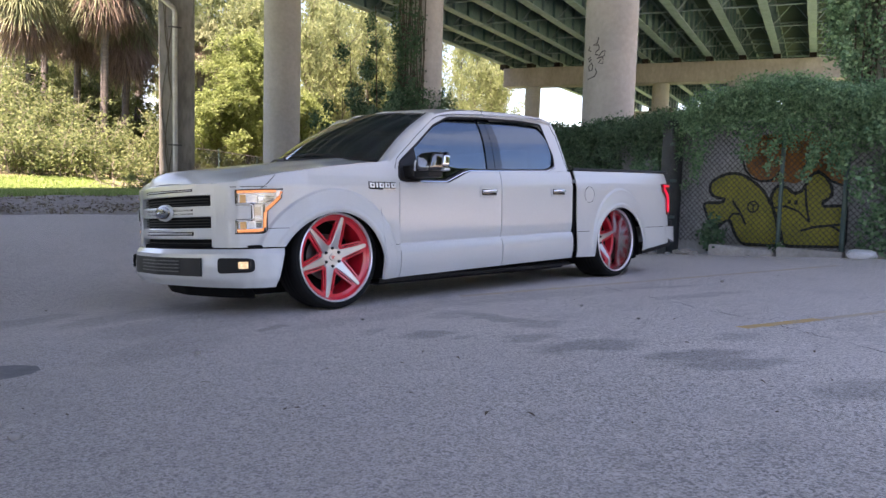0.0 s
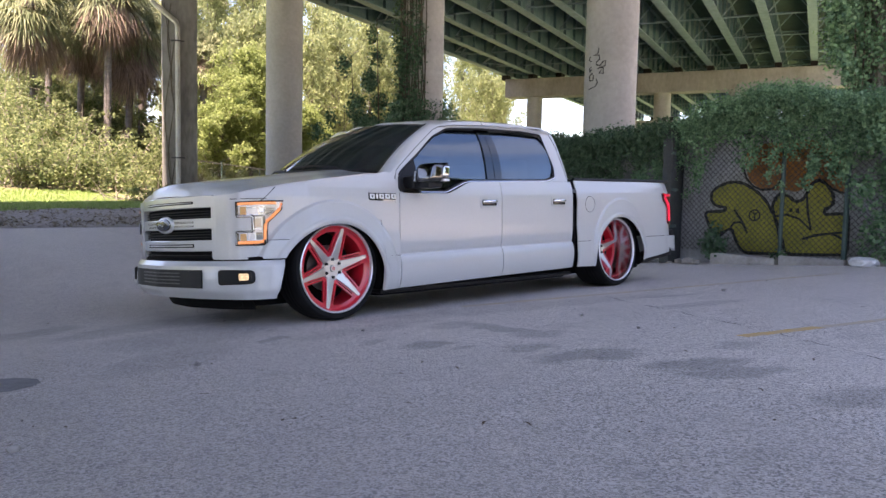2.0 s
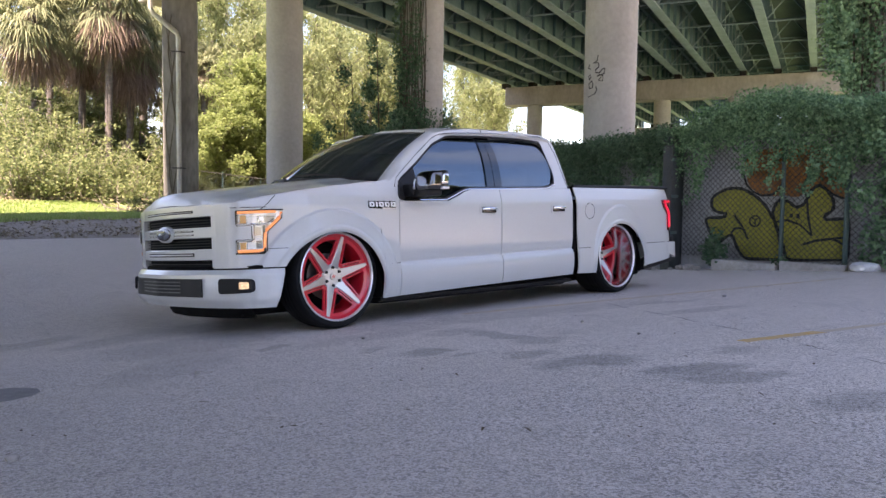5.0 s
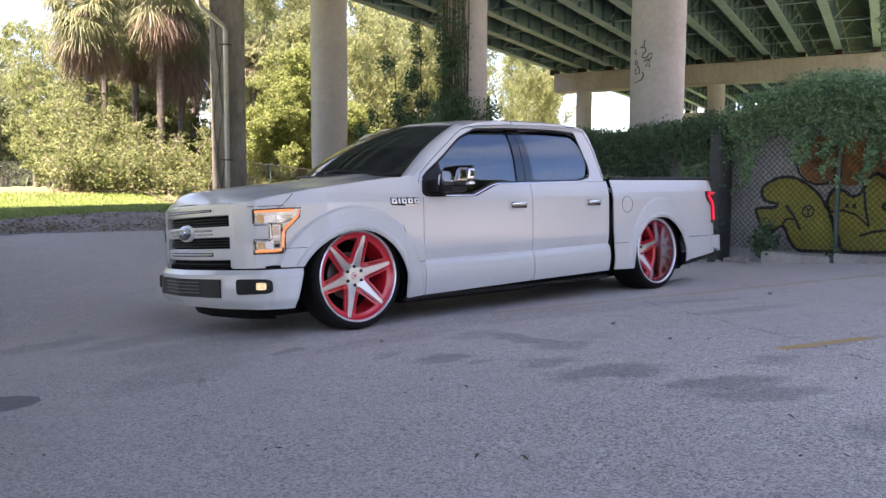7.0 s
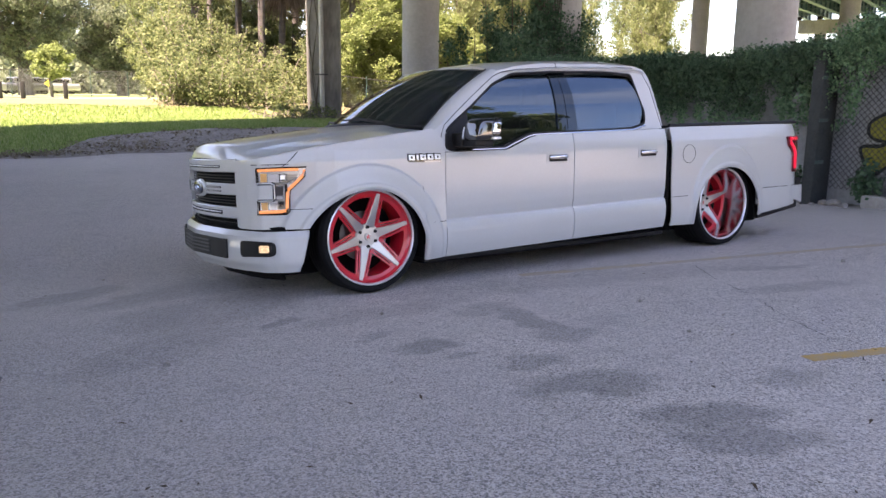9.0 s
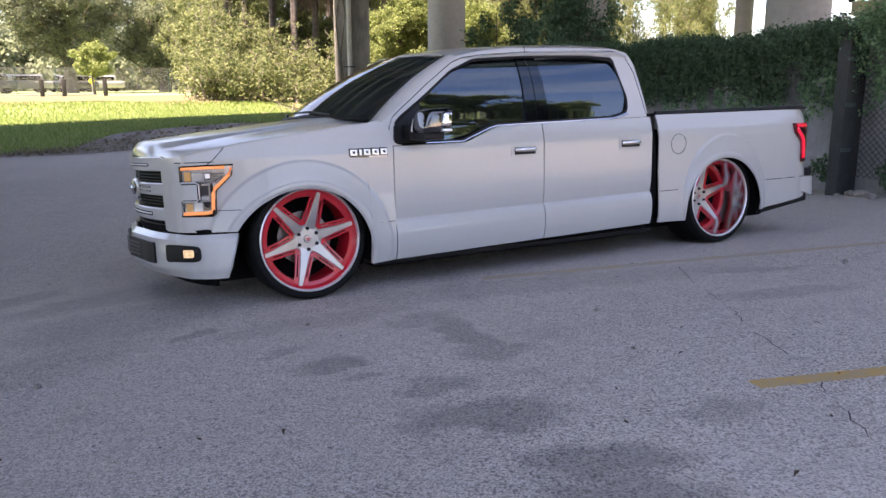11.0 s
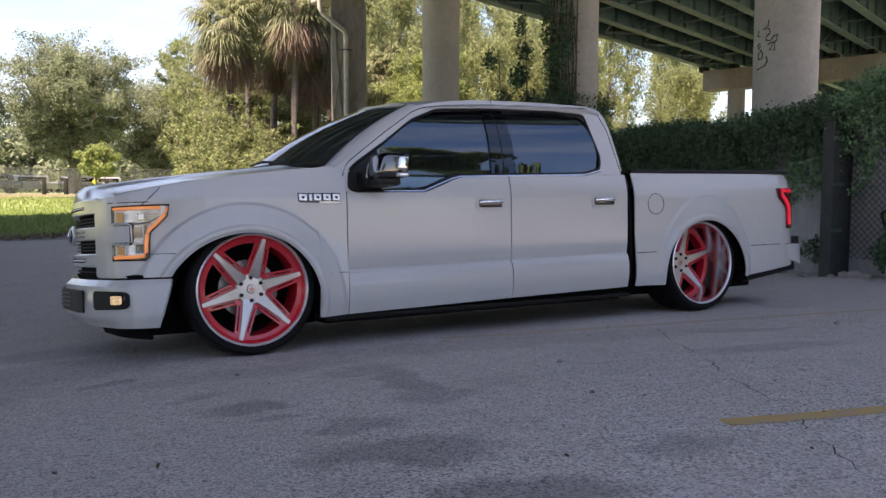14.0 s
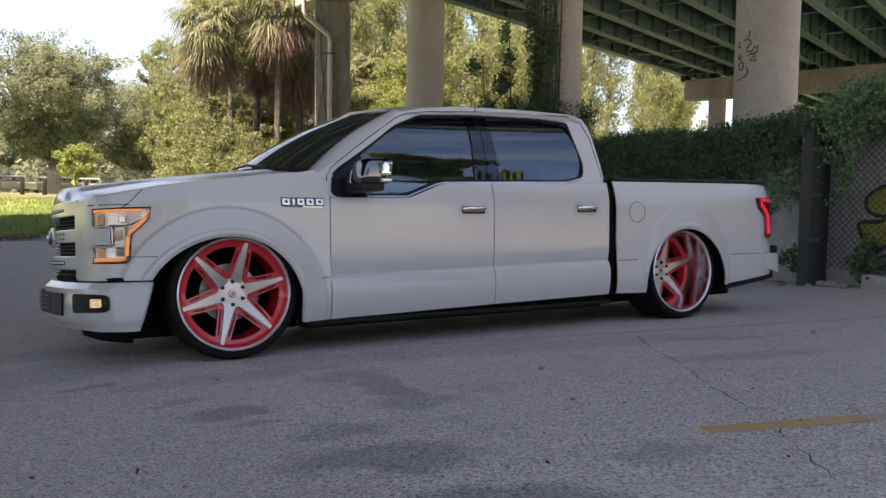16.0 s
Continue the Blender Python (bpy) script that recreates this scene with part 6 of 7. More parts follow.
bm = bmesh.new()
box(bm, (FX - 0.30, 2.02, -0.3), (FX + 0.1, 2.20, 2.0), 0.02)
gate_pier = thing("gate_pier", Matrix.Identity(4), "thick blackened gate post at the fence corner", "post")
part("post", bm, M["post_dark"], gate_pier)
bm = bmesh.new()
box(bm, (FX - 0.32, 2.0, 2.002), (FX + 0.12, 2.22, 2.05), 0.012)
part("cap", bm, M["post_dark"], gate_pier)
for z in (0.45, 1.05, 1.65):
    bm = bmesh.new()
    box(bm, (FX - 0.305, 2.01, z), (FX - 0.1, 2.018, z + 0.05), 0.002)
    part("strap", bm, M["post"], gate_pier, "dark green fixing strap")

kerb = thing("kerb_row", Matrix.Identity(4), "broken concrete kerb stones along the foot of the fence", "kerb", kind="structure")
for k, (ya, yb) in enumerate(((1.27, 0.24), (0.20, -0.72), (-0.76, -1.7), (-1.74, -2.7), (-2.74, -3.8))):
    bm = bmesh.new()
    box(bm, (FX - 0.34, yb, -0.15), (FX - 0.14, ya, 0.085 + 0.02 * (k % 2) - 0.07 * min(0, (ya + yb) / 2)), 0.03)
    for v in bm.verts:
        v.co += Vector((0.02 * noise.noise(v.co * 5 + Vector((k, 0, 0))), 0.02 * noise.noise(v.co * 4), 0.035 * noise.noise(v.co * 3 + Vector((0, k, 0)))))
    part("kerb_stone", bm, M["kerb"], kerb)


def rubble(x, y, s, seed, material, name="rubble_stone", label="broken lump of pale concrete on the asphalt", squash=0.6):
    rg = random.Random(seed)
    bm = bmesh.new()
    bmesh.ops.create_icosphere(bm, subdivisions=2, radius=s)
    for v in bm.verts:
        n = noise.noise(v.co * (2.2 / s) + Vector((seed, 0, 0)))
        v.co *= 1 + 0.45 * n
        v.co.z *= squash
    ob = link(name, bm, material, smooth=False)
    ob.matrix_world = pose(x, y, ground_z(x, y) + s * squash * 0.62, 0, 0, rg.random() * 360)
    return tagged(ob, label, "stone", "rubble by the fence")


for k, (x, y, s) in enumerate(((8.12, 1.66, 0.10), (8.05, 1.50, 0.07), (8.15, 1.85, 0.08), (8.0, 2.35, 0.06), (8.1, 2.75, 0.07), (8.02, 1.95, 0.045), (8.1, 3.3, 0.06), (7.95, 1.42, 0.04), (7.9, 0.55, 0.035), (7.95, 3.9, 0.05))):
    rubble(x, y, s, k + 3, M["rock"])
bag = rubble(8.0, -1.02, 0.19, 31, M["paper"], "plastic_bag", "crumpled white plastic bag by the kerb", 0.45)
bag["category"] = "bag"
for a in ("group",):
    if a in bag:
        del bag[a]


def ivy_cover(name, label, boxes, count, size, leaf, seed, stems=()):
    t = thing(name, Matrix.Identity(4), label, "creeper", kind="")
    boxes = sorted(boxes, key=lambda b: b[0][1])
    n = 6 if len(boxes) > 60 else 1
    for k in range(n):
        own = boxes[k * len(boxes) // n:(k + 1) * len(boxes) // n]
        leaves("foliage_clump", [b[0] for b in own], [b[1] for b in own], count // n, size, leaf, t, seed + 40 * k, 0.15, 0.2, 1.25, 0.25)
    if stems:
        for s in stems:
            bm = bmesh.new()
            tube(bm, s, [0.03 - 0.02 * k / max(1, len(s) - 1) for k in range(len(s))], 6)
            part("stem", bm, M["vine_stem"], t)
    return t


rg = random.Random(77)
TOP = [(-6, 2.5), (-2, 2.6), (-0.6, 2.50), (-0.1, 2.68), (0.3, 2.74), (0.75, 2.72), (1.1, 2.62), (1.5, 2.52), (2.0, 2.30), (2.6, 2.20), (3.3, 2.18), (4.1, 2.06), (4.7, 2.14), (5.3, 2.16), (6.6, 2.1), (9.5, 2.2)]
BOT = [(-6, 1.2), (-0.9, 1.25), (-0.45, 1.75), (-0.2, 1.45), (0.45, 1.55), (1.17, 1.78), (1.4, 1.35), (2.3, 1.45), (3.2, 1.0), (4.4, 1.1), (6, 0.9), (9.5, 0.7)]
B1, B2 = [], []
y = -6.0
while y < 9.5:
    top, bot = lerp_table(TOP, y), lerp_table(BOT, y) + 0.2
    z = bot
    while z < top - 0.05:
        k = (z - bot) / (top - bot)
        r = 0.20 + 0.16 * k * rg.random()
        if rg.random() < 0.55 + 0.5 * k:
            (B1 if y < 2.05 else B2).append(((FX - 0.06 - 0.24 * k * rg.random() - 0.05, y + rg.uniform(-0.1, 0.1), min(z, top - r * 0.8)), (0.13 + 0.15 * k, r, r * 0.9)))
        z += 0.17
    B1.append(((WX + 0.1, y, top - 0.18), (0.4, 0.25, 0.2)))
    for zz in (2.05, 2.2, 2.35):
        if zz < top - 0.2:
            B1.append(((WX + 0.1 + rg.uniform(-0.15, 0.15), y, zz), (0.3, 0.22, 0.18)))
    y += 0.17
ivy_cover("ivy_hedge", "thick dark green ivy hanging over the fence above graffiti", B1, 150000, 0.029, M["ivy"], 5)
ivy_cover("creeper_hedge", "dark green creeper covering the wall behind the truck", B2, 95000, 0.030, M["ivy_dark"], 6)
hang = []
for k in range(44):
    yy = rg.uniform(-0.7, 6)
    zz = lerp_table(BOT, yy) + 0.1
    for j in range(rg.randint(2, 5)):
        hang.append(((FX - 0.14, yy + 0.04 * j * rg.uniform(-1, 1), zz - 0.12 * j), (0.06, 0.09 - 0.01 * j, 0.10)))
ivy_cover("hanging_vine", "thin strands of creeper hanging down the fence", hang, 5200, 0.04, M["ivy"], 8)["kind"] = "stuff"
weed = []
for yy, n in ((1.35, 5), (1.2, 3), (2.4, 3), (0.1, 1)):
    for j in range(n):
        weed.append(((FX - 0.2 + rg.uniform(-0.1, 0.05), yy + rg.uniform(-0.12, 0.12), 0.1 + 0.09 * j), (0.09, 0.10, 0.09)))
ivy_cover("weed_clump", "dark green weeds growing at the foot of the fence", weed, 700, 0.05, M["ivy_dark"], 9)["kind"] = "stuff"

# creeper hiding the last column of the near pier, and the low growth at the fence's end
C, Rr = [], []
for k in range(330):
    z = rg.uniform(0.2, 9.6)
    a = radians(rg.uniform(100, 300))
    rr = 0.70 + 0.12 * rg.random()
    C.append((13.66 + rr * math.cos(a), 0.3 + rr * math.sin(a), z))
    Rr.append((0.30, 0.30, 0.42))
for k in range(70):
    z = rg.uniform(2.4, 9.3)
    C.append((13.0 + rg.uniform(-0.5, 0.3), 1.12 + 0.16 * math.sin(z * 1.7) + rg.gauss(0, 0.15), z))
    Rr.append((0.22, 0.16, 0.30))
for k in range(46):
    C.append((12.9 + rg.uniform(-0.4, 0.4), 1.15 + rg.gauss(0, 0.17), rg.gauss(4.6, 0.42)))
    Rr.append((0.26, 0.22, 0.24))
stems = [[(13.66 + 0.69 * math.cos(radians(a + 5 * math.sin(z * 1.6 + a))), 0.3 + 0.69 * math.sin(radians(a + 5 * math.sin(z * 1.6 + a))), z) for z in (0, 1.5, 3, 4.5, 6, 7.5, 8.9)] for a in range(112, 290, 11)]
stems += [[(13.2, 1.0, 0), (13.15, 1.05, 2.0), (13.05, 0.98, 3.4), (13.1, 1.1, 5.2), (13.2, 1.0, 8.8)], [(13.0, 0.85, 0), (12.95, 0.8, 2.6), (13.1, 0.9, 6.5)]]
ivy_cover("pillar_creeper", "dark creeper wrapped thickly round a bridge column", list(zip(C, Rr)), 34000, 0.055, M["ivy"], 12, stems)
low = []
for k in range(60):
    yy = rg.uniform(-2.6, -0.8)
    low.append(((8.25 + rg.uniform(-0.25, 0.1), yy, rg.uniform(0.25, 2.0)), (0.16, 0.2, 0.28)))
for k in range(7):
    yy = -0.85 - 0.1 * k + rg.uniform(-0.05, 0.05)
    for m in range(6):
        low.append(((8.1 - 0.02 * m, yy - 0.03 * m, 2.2 - 0.10 * m), (0.07, 0.08, 0.08)))
ivy_cover("fence_creeper", "loose creeper growing over the end of the fence", low, 6500, 0.042, M["ivy"], 13)

# creeper on the third column and the shrubs beside it
px, py = 12.4, 13.0
C, Rr = [], []
for k in range(260):
    z = rg.uniform(0.3, 9) if k > 120 else rg.uniform(0.3, 3.6)
    a = radians(rg.uniform(138, 228) if z > 3.4 else rg.uniform(120, 325))
    rr = 0.68 + 0.1 * rg.random()
    C.append((px + rr * math.cos(a), py + rr * math.sin(a), z))
    Rr.append((0.22, 0.22, 0.4) if z > 3.4 else (0.38, 0.38, 0.42))
stems = [[(px + 0.67 * math.cos(radians(a + 6 * math.sin(z * 2 + a))), py + 0.67 * math.sin(radians(a + 6 * math.sin(z * 2 + a))), z) for z in (0, 1.5, 3, 4.5, 6, 7.5, 8.8)] for a in range(136, 240, 5)]
ivy_cover("column_creeper", "dark creeper and stems climbing the concrete column", list(zip(C, Rr)), 30000, 0.06, M["ivy_dark"], 14, stems)
shrubs = []
for cx, cy, h in ((9.6, 10.6, 2.6), (10.2, 12.0, 3.0), (10.0, 13.6, 3.2), (10.6, 15.0, 3.0), (10.9, 14.2, 4.6), (11.3, 13.9, 5.6)):
    for k in range(9):
        z = 0.3 + (h - 0.3) * k / 8
        shrubs.append(((cx + rg.gauss(0, 0.25), cy + rg.gauss(0, 0.25), z), (0.5 - 0.3 * k / 8, 0.5 - 0.3 * k / 8, 0.35)))
ivy_cover("tall_shrub", "tall dark green shrub tangle beside the columns", shrubs, 17000, 0.07, M["ivy_dark"], 15,
          [[(10.9, 14.2, 0), (10.9, 14.3, 2.4), (10.8, 14.4, 4.9)], [(11.3, 13.9, 0), (11.4, 13.8, 3), (11.2, 13.7, 6)], [(10.0, 13.6, 0), (9.9, 13.5, 3.2)]])

# ---- drainpipe, vine and tag on the columns ----
pipe = thing("drainpipe", Matrix.Identity(4), "pale plastic drainpipe strapped to the stained column", "drainpipe")
cx, cy = 11.16, 26.65
dv = Vector((-0.38, -0.925, 0))
side_v = Vector((0.925, -0.38, 0))
pb = Vector((cx, cy, 0)) + dv * 0.80 - side_v * 0.12
bm = bmesh.new()
zg = ground_z(cx, cy)
tube(bm, [pb + Vector((0, 0, zg)), pb + Vector((0, 0, 7.3)), pb + Vector((0, 0, 7.5)) - side_v * 0.05, pb - side_v * 0.95 + Vector((0, 0, 8.2)), pb - side_v * 1.05 + Vector((0, 0, 8.4)), pb - side_v * 1.05 + Vector((0, 0, 11.5))], 0.10, 14)
part("pipe", bm, M["pipe"], pipe)
for z in (2.06, 6.75):
    bm = bmesh.new()
    tube(bm, [pb + Vector((0, 0, z)) - side_v * 0.26 + dv * 0.02, pb + Vector((0, 0, z)) + dv * 0.12, pb + Vector((0, 0, z)) + side_v * 0.24 + dv * 0.0], 0.03, 6)
    part("strap", bm, M["strap"], pipe, "dark metal strap")
vine = thing("climbing_vine", Matrix.Identity(4), "leafless vine stems climbing the stained column", "vine")
for k in range(9):
    bm = bmesh.new()
    a0 = -0.5 + 0.12 * k
    tube(bm, [Vector((cx, cy, z)) + dv * 0.64 + side_v * (a0 + 0.12 * math.sin(z * 1.3 + k * 2)) for z in np.arange(zg, 8.6, 0.5)], 0.016 + 0.008 * (k % 3), 5)
    part("stem", bm, M["vine_stem"], vine)
tag = thing("column_tag", Matrix.Identity(4), "black sprayed scrawl on the pale concrete column", "graffiti")
def on_col(a, z):
    t = radians(219 + a)
    return (13.05 + 0.645 * math.cos(t), 6.7 + 0.645 * math.sin(t), z)
for pts in ([(-32, 4.5), (-34, 4.37), (-45, 4.33), (-31, 4.32), (-29, 4.24)], [(-29, 4.23), (-37, 4.16), (-38, 4.1), (-28, 4.07), (-22, 4.16), (-16, 4.18), (-17, 4.06), (-34, 4.0)],
            [(-29, 4.03), (-20, 4.01), (-20, 3.87), (-30, 3.89), (-24, 3.98)], [(-55, 4.31), (-59, 4.22), (-51, 4.19)], [(-51, 4.05), (-58, 4.02), (-55, 3.94), (-49, 4.0)],
            [(-47, 3.91), (-56, 3.83), (-54, 3.72), (-45, 3.73), (-44, 3.84), (-48, 3.9)], [(-36, 3.76), (-33, 3.67), (-38, 3.58), (-57, 3.52)]):
    bm = bmesh.new()
    tube(bm, [on_col(*p) for p in pts], 0.013, 5)
    part("scrawl_line", bm, M["spray_black"], tag)

# ---- marks on the asphalt ----
def patch(name, outline, lift, material, label, category="stain", kind="structure", n=3):
    pts = rounded(outline, 0.5, n)
    bm = bmesh.new()
    c = (sum(p[0] for p in pts) / len(pts), sum(p[1] for p in pts) / len(pts))
    vs = [bm.verts.new((x, y, ground_z(x, y) + lift)) for x, y in pts]
    cv = bm.verts.new((*c, ground_z(*c) + lift))
    for i in range(len(vs)):
        bm.faces.new((vs[i], vs[(i + 1) % len(vs)], cv))
    bmesh.ops.recalc_face_normals(bm, faces=bm.faces)
    return tagged(link(name, bm, material), label, category, kind=kind)


def stripe(x0, y0, x1, y1, w, n=60):
    d = Vector((x1 - x0, y1 - y0))
    s = Vector((-d.y, d.x)).normalized() * w / 2
    a, b = [], []
    for k in range(n + 1):
        p = Vector((x0, y0)) + d * k / n
        a.append(tuple(p + s * (1 + 0.30 * noise.noise(Vector((k * 0.9, x0 * 7, 0))))))
        b.append(tuple(p - s * (1 + 0.30 * noise.noise(Vector((k * 0.9, x0 * 7, 9))))))
    return a, b


def ribbon(name, x0, y0, x1, y1, w, lift, material, label, category):
    a, b = stripe(x0, y0, x1, y1, w)
    bm = bmesh.new()
    va = [bm.verts.new((*p, ground_z(*p) + lift)) for p in a]
    vb = [bm.verts.new((*p, ground_z(*p) + lift)) for p in b]
    for i in range(len(va) - 1):
        bm.faces.new((va[i], va[i + 1], vb[i + 1], vb[i]))
    bmesh.ops.recalc_face_normals(bm, faces=bm.faces)
    return tagged(link(name, bm, material), label, category, kind="structure")


ribbon("yellow_line_3", 1.50, -2.885, 4.6, -3.85, 0.09, 0.0015, M["yellow_faint"], "almost worn-away end of the yellow line", "road marking")
ribbon("yellow_line", 0.86, -2.68, 1.49, -2.88, 0.10, 0.0018, M["yellow"], "worn yellow parking line on the asphalt", "road marking")
ribbon("yellow_line_2", 1.2, -0.03, 6.5, -1.25, 0.12, 0.0015, M["yellow_faint"], "faded yellow parking line beside the truck", "road marking")
bm = bmesh.new()
crack = [(2.6, -0.55), (2.16, -1.15), (2.02, -1.42), (1.81, -1.74), (1.58, -2.05), (1.38, -2.39), (1.14, -2.74), (0.98, -2.93), (0.83, -3.13), (0.58, -3.44), (0.3, -3.9), (0.0, -4.6)]
pts = []
for (a, b), (c, d) in zip(crack, crack[1:]):
    for k in range(6):
        pts.append((a + (c - a) * k / 6 + rg.uniform(-0.012, 0.012), b + (d - b) * k / 6 + rg.uniform(-0.012, 0.012)))
tube(bm, [(x, y, ground_z(x, y) - 0.0015) for x, y in pts], [0.0027 + 0.0009 * math.sin(k * 0.7) for k in range(len(pts))], 5)
tagged(link("pavement_crack", bm, M["seal"]), "thin dark crack across the asphalt", "crack", kind="structure")
bm = bmesh.new()
n = 40
ring = [(-2.55 + (0.195 + 0.005 * math.sin(k * 1.9)) * math.cos(2 * math.pi * k / n), -0.72 + (0.195 + 0.005 * math.sin(k * 1.3)) * math.sin(2 * math.pi * k / n)) for k in range(n)]
bm.faces.new([bm.verts.new((x, y, ground_z(x, y) + 0.002)) for x, y in ring])
tagged(link("asphalt_patch", bm, M["patch"]), "round dark patch of repaired asphalt", "patch", kind="structure")
for k, (x, y, s) in enumerate(((-1.666, -0.97, 0.016), (-2.81, -2.02, 0.020), (0.83, -2.01, 0.012), (1.2, -1.3, 0.014), (-0.3, -0.6, 0.012), (3.6, -1.2, 0.02))):
    st = rubble(x, y, s, 50 + k, M["rock"], "pebble", "small pale pebble on the asphalt", 0.7)
    st["group"] = "litter on the lot"
for k, (x, y, an) in enumerate(((-1.585, -2.93, 30), (-1.5, -3.05, 80), (0.95, -2.2, 10), (-0.5, -3.4, 60), (1.9, -2.2, 100), (-2.0, -1.7, 150), (0.3, -3.3, 20), (-0.9, -2.1, 70))):
    bm = bmesh.new()
    sheet(bm, lambda u, v: (0.05 * (u - 0.5), 0.012 * (v - 0.5) * math.sin(math.pi * (0.06 + 0.88 * u)), 0.006 * math.sin(math.pi * u) + 0.002), 6, 2)
    lf = link("dead_leaf", bm, M["deadleaf"])
    lf.matrix_world = pose(x, y, ground_z(x, y) + 0.002, 0, 0, an)
    tagged(lf, "small curled brown leaf on the asphalt", "leaf", "litter on the lot")

rgp = np.random.default_rng(12)
spots = [(x, y, ground_z(x, y) + 0.004) for x, y in zip(rgp.uniform(-3.2, 6.5, 320), rgp.uniform(-4.2, 2.0, 320))]
tagged(leaves("loose_grit", spots, [(0.25, 0.25, 0.0015)] * 320, 800, 0.008, M["rock"], None, 71, 0.0, 6.0, 1.3), "small pale grit scattered over the asphalt", "grit", kind="stuff")
tagged(leaves("leaf_crumbs", spots, [(0.25, 0.25, 0.0015)] * 320, 450, 0.012, M["deadleaf"], None, 72, 0.0, 6.0, 1.8), "small dark leaf crumbs on the asphalt", "litter", kind="stuff")

# ---- beyond the grass ----
def bollard(x, y):
    bm = bmesh.new()
    box(bm, (x - 0.12, y - 0.12, ground_z(x, y) - 0.2), (x + 0.12, y + 0.12, ground_z(x, y) + 0.95), 0.03)
    tagged(link("bollard", bm, M["timber"]), "short dark timber bollard at the field edge", "bollard", "bollards by the road")


for x, y in ((0.05, 46.4), (1.2, 46.5), (3.45, 46.8), (-2.6, 46.2)):
    bollard(x, y)


def far_car(x, y, turn, paint, label):
    t = thing("parked_car", pose(x, y, ground_z(x, y), 0, 0, turn), label, "car", "cars in the far lot")
    bm = bmesh.new()
    box(bm, (-2.2, -0.88, 0.35), (2.2, 0.88, 0.98), 0.16, 3)
    box(bm, (-1.3, -0.76, 0.9), (1.5, 0.76, 1.52), 0.2, 3)
    part("body", bm, paint, t)
    for sx in (-1.35, 1.35):
        for sy in (-0.8, 0.6):
            bm = bmesh.new()
            tube(bm, [(sx, sy, 0.33), (sx, sy + 0.2, 0.33)], 0.33, 20)
            part("wheel", bm, M["rubber"], t)
    for sy in (-0.775, 0.765):
        bm = bmesh.new()
        box(bm, (-1.0, sy, 1.05), (1.2, sy + 0.01, 1.40), 0.004)
        part("window", bm, M["gloss"], t)
    bm = bmesh.new()
    box(bm, (-1.32, -0.6, 1.05), (-1.29, 0.6, 1.42), 0.01)
    part("windscreen", bm, M["gloss"], t)
    return t


for x, y, tn, p, lb in ((-3.2, 66, 10, "car_dark", "dark parked car in the far lot"), (-0.5, 72, 15, "car_silver", "silver parked car in the far lot"), (-6.5, 70, 0, "car_silver", "pale parked car beside trees"), (3.5, 76, 20, "car_dark", "dark blue parked car by the fence"), (6.0, 78, 10, "car_silver", "white van-like car by the fence")):
    far_car(x, y, tn, M[p], lb)
t = thing("warning_sign", pose(3.95, 61.0, ground_z(3.95, 61.0)), "small yellow diamond sign on a thin grey post", "sign")
bm = bmesh.new()
tube(bm, [(0, 0.02, -0.1), (0, 0.02, 1.2)], 0.025, 6)
part("post", bm, M["pipe"], t)
bm = bmesh.new()
box(bm, (-0.19, -0.012, -0.19), (0.19, 0.0, 0.19), 0.004)
bmesh.ops.transform(bm, matrix=Matrix.Translation((0, 0, 0.92)) @ Matrix.Rotation(radians(45), 4, "Y"), verts=bm.verts)
part("panel", bm, M["sign"], t, "yellow diamond panel")
far_fence = thing("wire_fence", Matrix.Identity(4), "grey wire fence beyond the grass and trees", "fence")
def fence_run(x0, y0, x1, y1, h, n, thin):
    for k in range(n + 1):
        x, y = x0 + (x1 - x0) * k / n, y0 + (y1 - y0) * k / n
        bm = bmesh.new()
        tube(bm, [(x, y, ground_z(x, y) - 0.1), (x, y, ground_z(x, y) + h)], 0.03, 6)
        part("fence_post", bm, M["post"], far_fence)
    bm = bmesh.new()
    tube(bm, [(x0, y0, ground_z(x0, y0) + h - 0.03), (x1, y1, ground_z(x1, y1) + h - 0.03)], 0.02, 5)
    part("top_rail", bm, M["wire"], far_fence)
    # woven wire
    a, b = Vector((x0, y0, ground_z(x0, y0))), Vector((x1, y1, ground_z(x1, y1)))
    ln = (b - a).length
    d, up, Q = (b - a) / ln, Vector((0, 0, 1)), []
    for j in range(int((ln + h) / 0.12)):
        for sg in (1, -1):
            s0 = j * 0.12 - (h if sg > 0 else 0)
            p, q = a + d * s0, a + d * (s0 + sg * h) + up * h
            if 0 <= s0 <= ln and 0 <= s0 + sg * h <= ln:
                w = (q - p).cross(d.cross(up)).normalized() * thin
                Q += [p + w, p - w, q - w, q + w]
    ob = new("woven_wire", quads("woven_wire", np.array([tuple(v) for v in Q]), M["wire_pale"]))
    ob.parent = far_fence
fence_run(-30, 62, 12, 60, 1.9, 16, 0.0022)
fence_run(12.2, 29.0, 19.5, 31.0, 1.7, 3, 0.003)

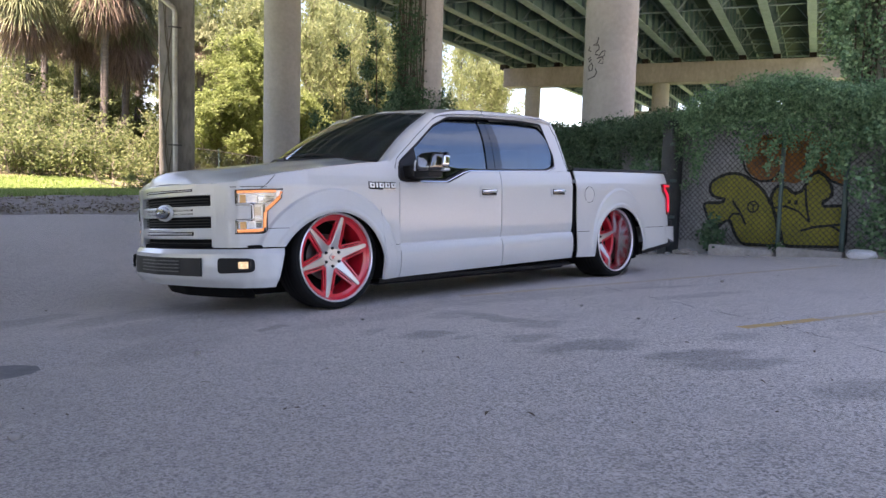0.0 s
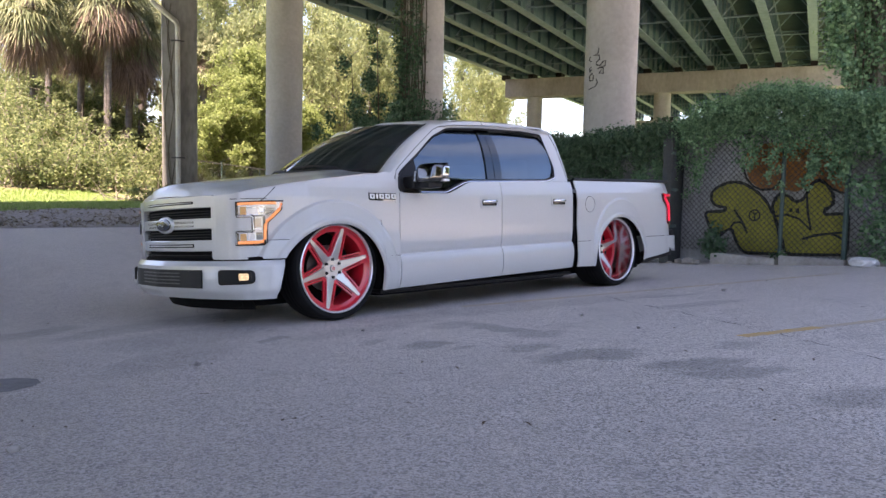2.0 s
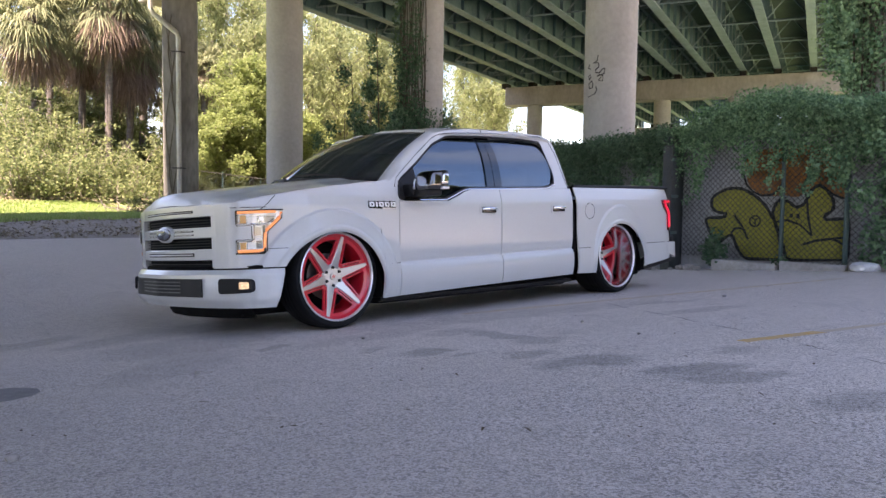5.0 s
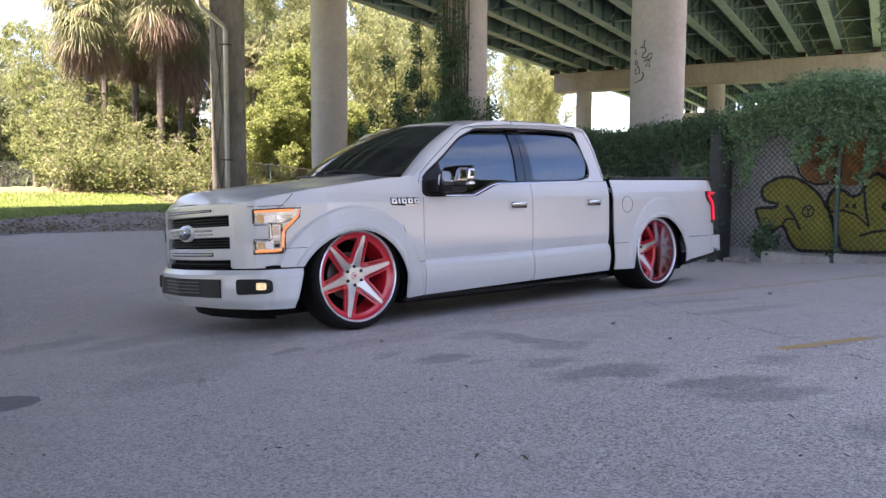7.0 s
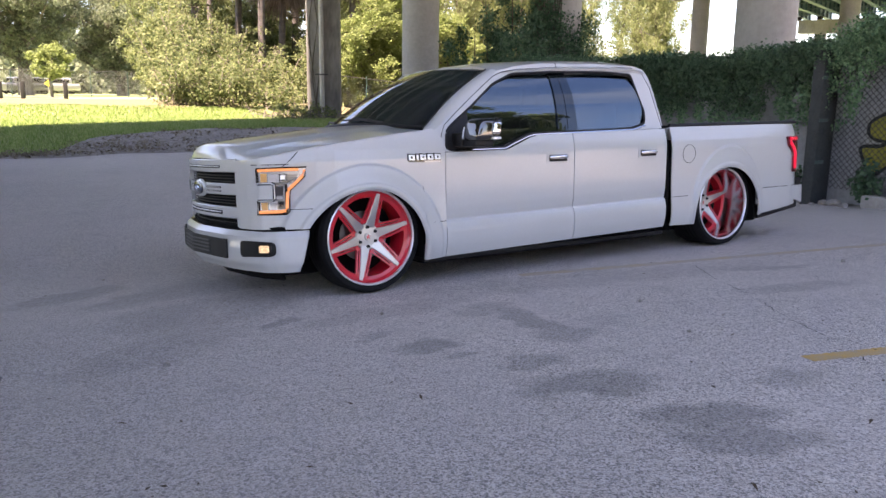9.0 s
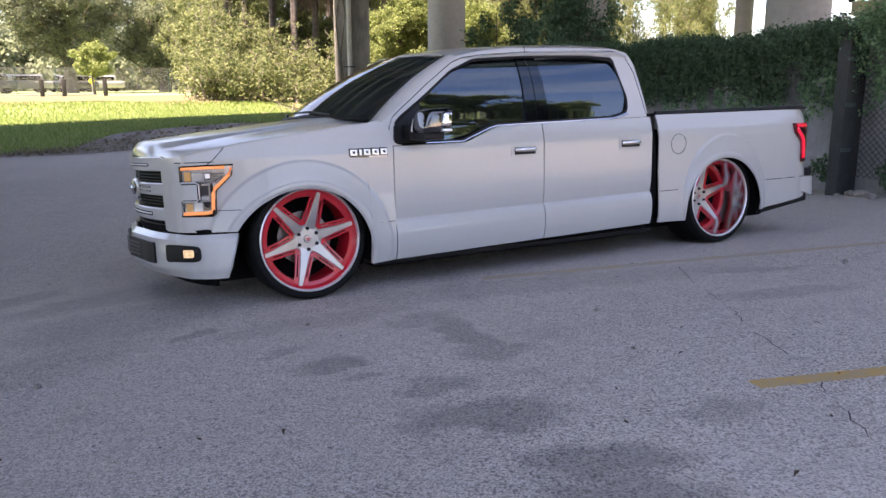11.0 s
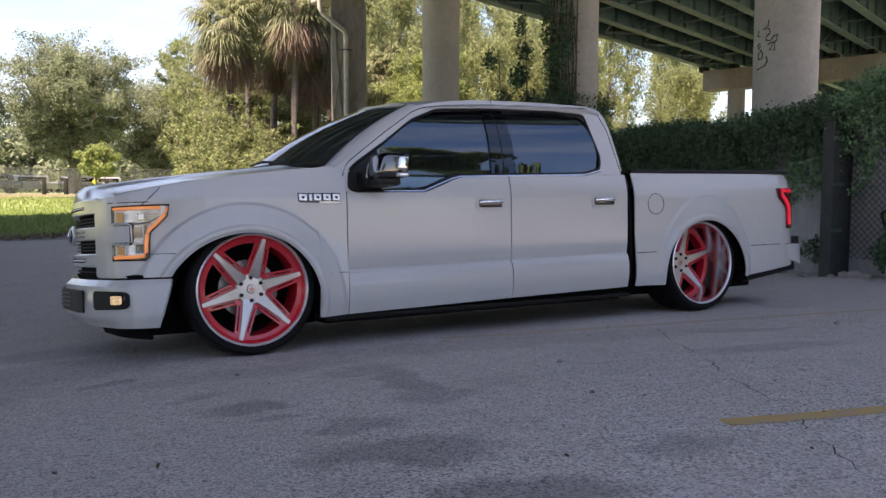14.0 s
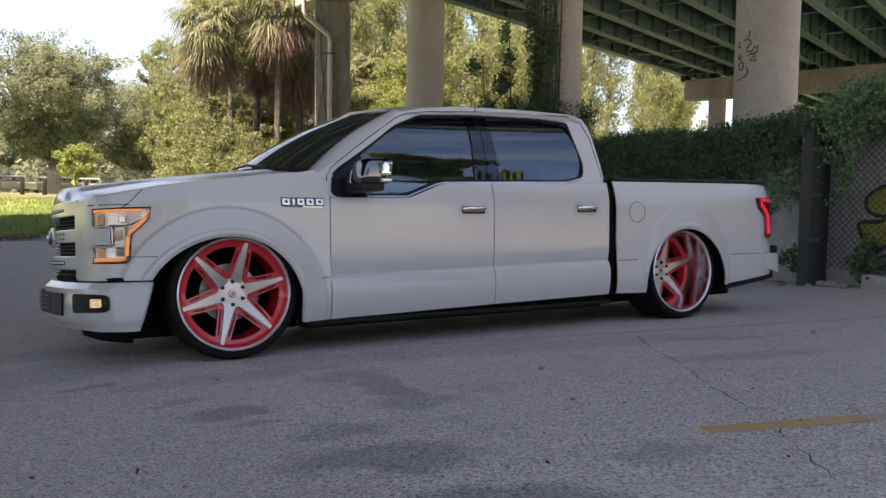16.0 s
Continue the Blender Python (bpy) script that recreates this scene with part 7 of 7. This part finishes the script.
# dry brush by the first column
bm = bmesh.new()
for k in range(120):
    x, y = 9.6 + rg.gauss(0, 1.0), 25.6 + rg.gauss(0, 0.8)
    z = ground_z(x, y)
    d = Vector((rg.gauss(0, 1), rg.gauss(0, 1), rg.uniform(0.1, 1.0))).normalized() * rg.uniform(0.4, 1.2)
    tube(bm, [(x, y, z), tuple(Vector((x, y, z)) + d * 0.6 + Vector((0, 0, 0.06))), tuple(Vector((x, y, z)) + d)], [0.016, 0.011, 0.004], 4, False)
brush = tagged(link("brush_pile", bm, M["bark"]), "pile of dry brown twigs beside the column", "brush", kind="stuff")
leaves_low = [((9.8 + rg.gauss(0, 0.8), 25.5 + rg.gauss(0, 0.6), ground_z(9.8, 25.5) + rg.uniform(0.1, 0.5)), (0.35, 0.35, 0.2)) for _ in range(14)]
ivy_cover("low_undergrowth", "low sparse green undergrowth at the column foot", leaves_low, 900, 0.08, M["scrub"], 21)

rgv = random.Random(66)
bits = []
for k in range(260):
    x = rgv.uniform(-2.5, 11)
    y = edge_far(x) + rgv.uniform(0.0, 0.3 + 6.0 * ease(-2.5, 3.5, x))
    bits.append(((x, y, ground_z(x, y) + 0.03), (0.45, 0.45, 0.015)))
tagged(leaves("mulch_litter", [b[0] for b in bits], [b[1] for b in bits], 5500, 0.05, M["twig"], None, 67, 0.0, 2.5, 1.8), "brown leaf and twig litter on the dirt strip", "litter", kind="stuff")

# ---- grass blades on the bank ----
rgn = np.random.default_rng(4)
def blades(name, x0, x1, ya, yb, count, h, label):
    x = rgn.uniform(x0, x1, count)
    v = rgn.random(count)
    V, Fc = [], []
    for i in range(count):
        lo, hi = ya(x[i]), yb(x[i])
        yy = lo + (hi - lo) * v[i]
        z = ground_z(x[i], yy) - 0.02
        a = rgn.random() * 6.28
        hh = h * (0.5 + rgn.random())
        w = 0.022
        k = len(V)
        dx, dy = math.cos(a) * w, math.sin(a) * w
        lx, ly = rgn.normal(0, 0.03), rgn.normal(0, 0.03)
        V.extend([(x[i] - dx, yy - dy, z), (x[i] + dx, yy + dy, z), (x[i] + lx, yy + ly, z + hh)])
        Fc.append((k, k + 1, k + 2))
    me = bpy.data.meshes.new(name)
    me.from_pydata(V, [], Fc)
    me.materials.append(M["blade"])
    return tagged(new(name, me), label, "grass", kind="stuff")
verge_top = lambda x: edge_far(x) + 0.3 + 6.4 * ease(-2.5, 3.5, x) + 0.35 * math.sin(x * 1.9)
blades("grass", -9, 11, verge_top, lambda x: 30.6 - 0.1 * x, 90000, 0.09, "short green and straw coloured grass blades on the bank")

# ---- trees behind the camera, across the open ground ----
k = 300
for x, y, h, s in ((-24, -36, 11, 4.5), (-11, -34, 12, 5), (-1, -30, 10, 4.6), (11.8, -15.5, 14, 2.8), (15.8, -17, 11.5, 2.8), (21, -20, 10.5, 3.2), (25, -21.5, 9.5, 3.4), (29, -23, 9.5, 3.6), (33, -25.5, 9.0, 3.8), (37, -28, 9.5, 4.2), (43, -31, 9.5, 4.5), (50, -35, 10.5, 5), (58, -40, 11.5, 5.5), (-36, -36, 10, 4.6)):
    k += 1
    tree(x, y, h, s, "roadside_tree", "dark green tree across the road from the lot", M["scrub"], k, 0.25, 15000, 0.2, 0.06, 16, 0.2, "trees across the road")
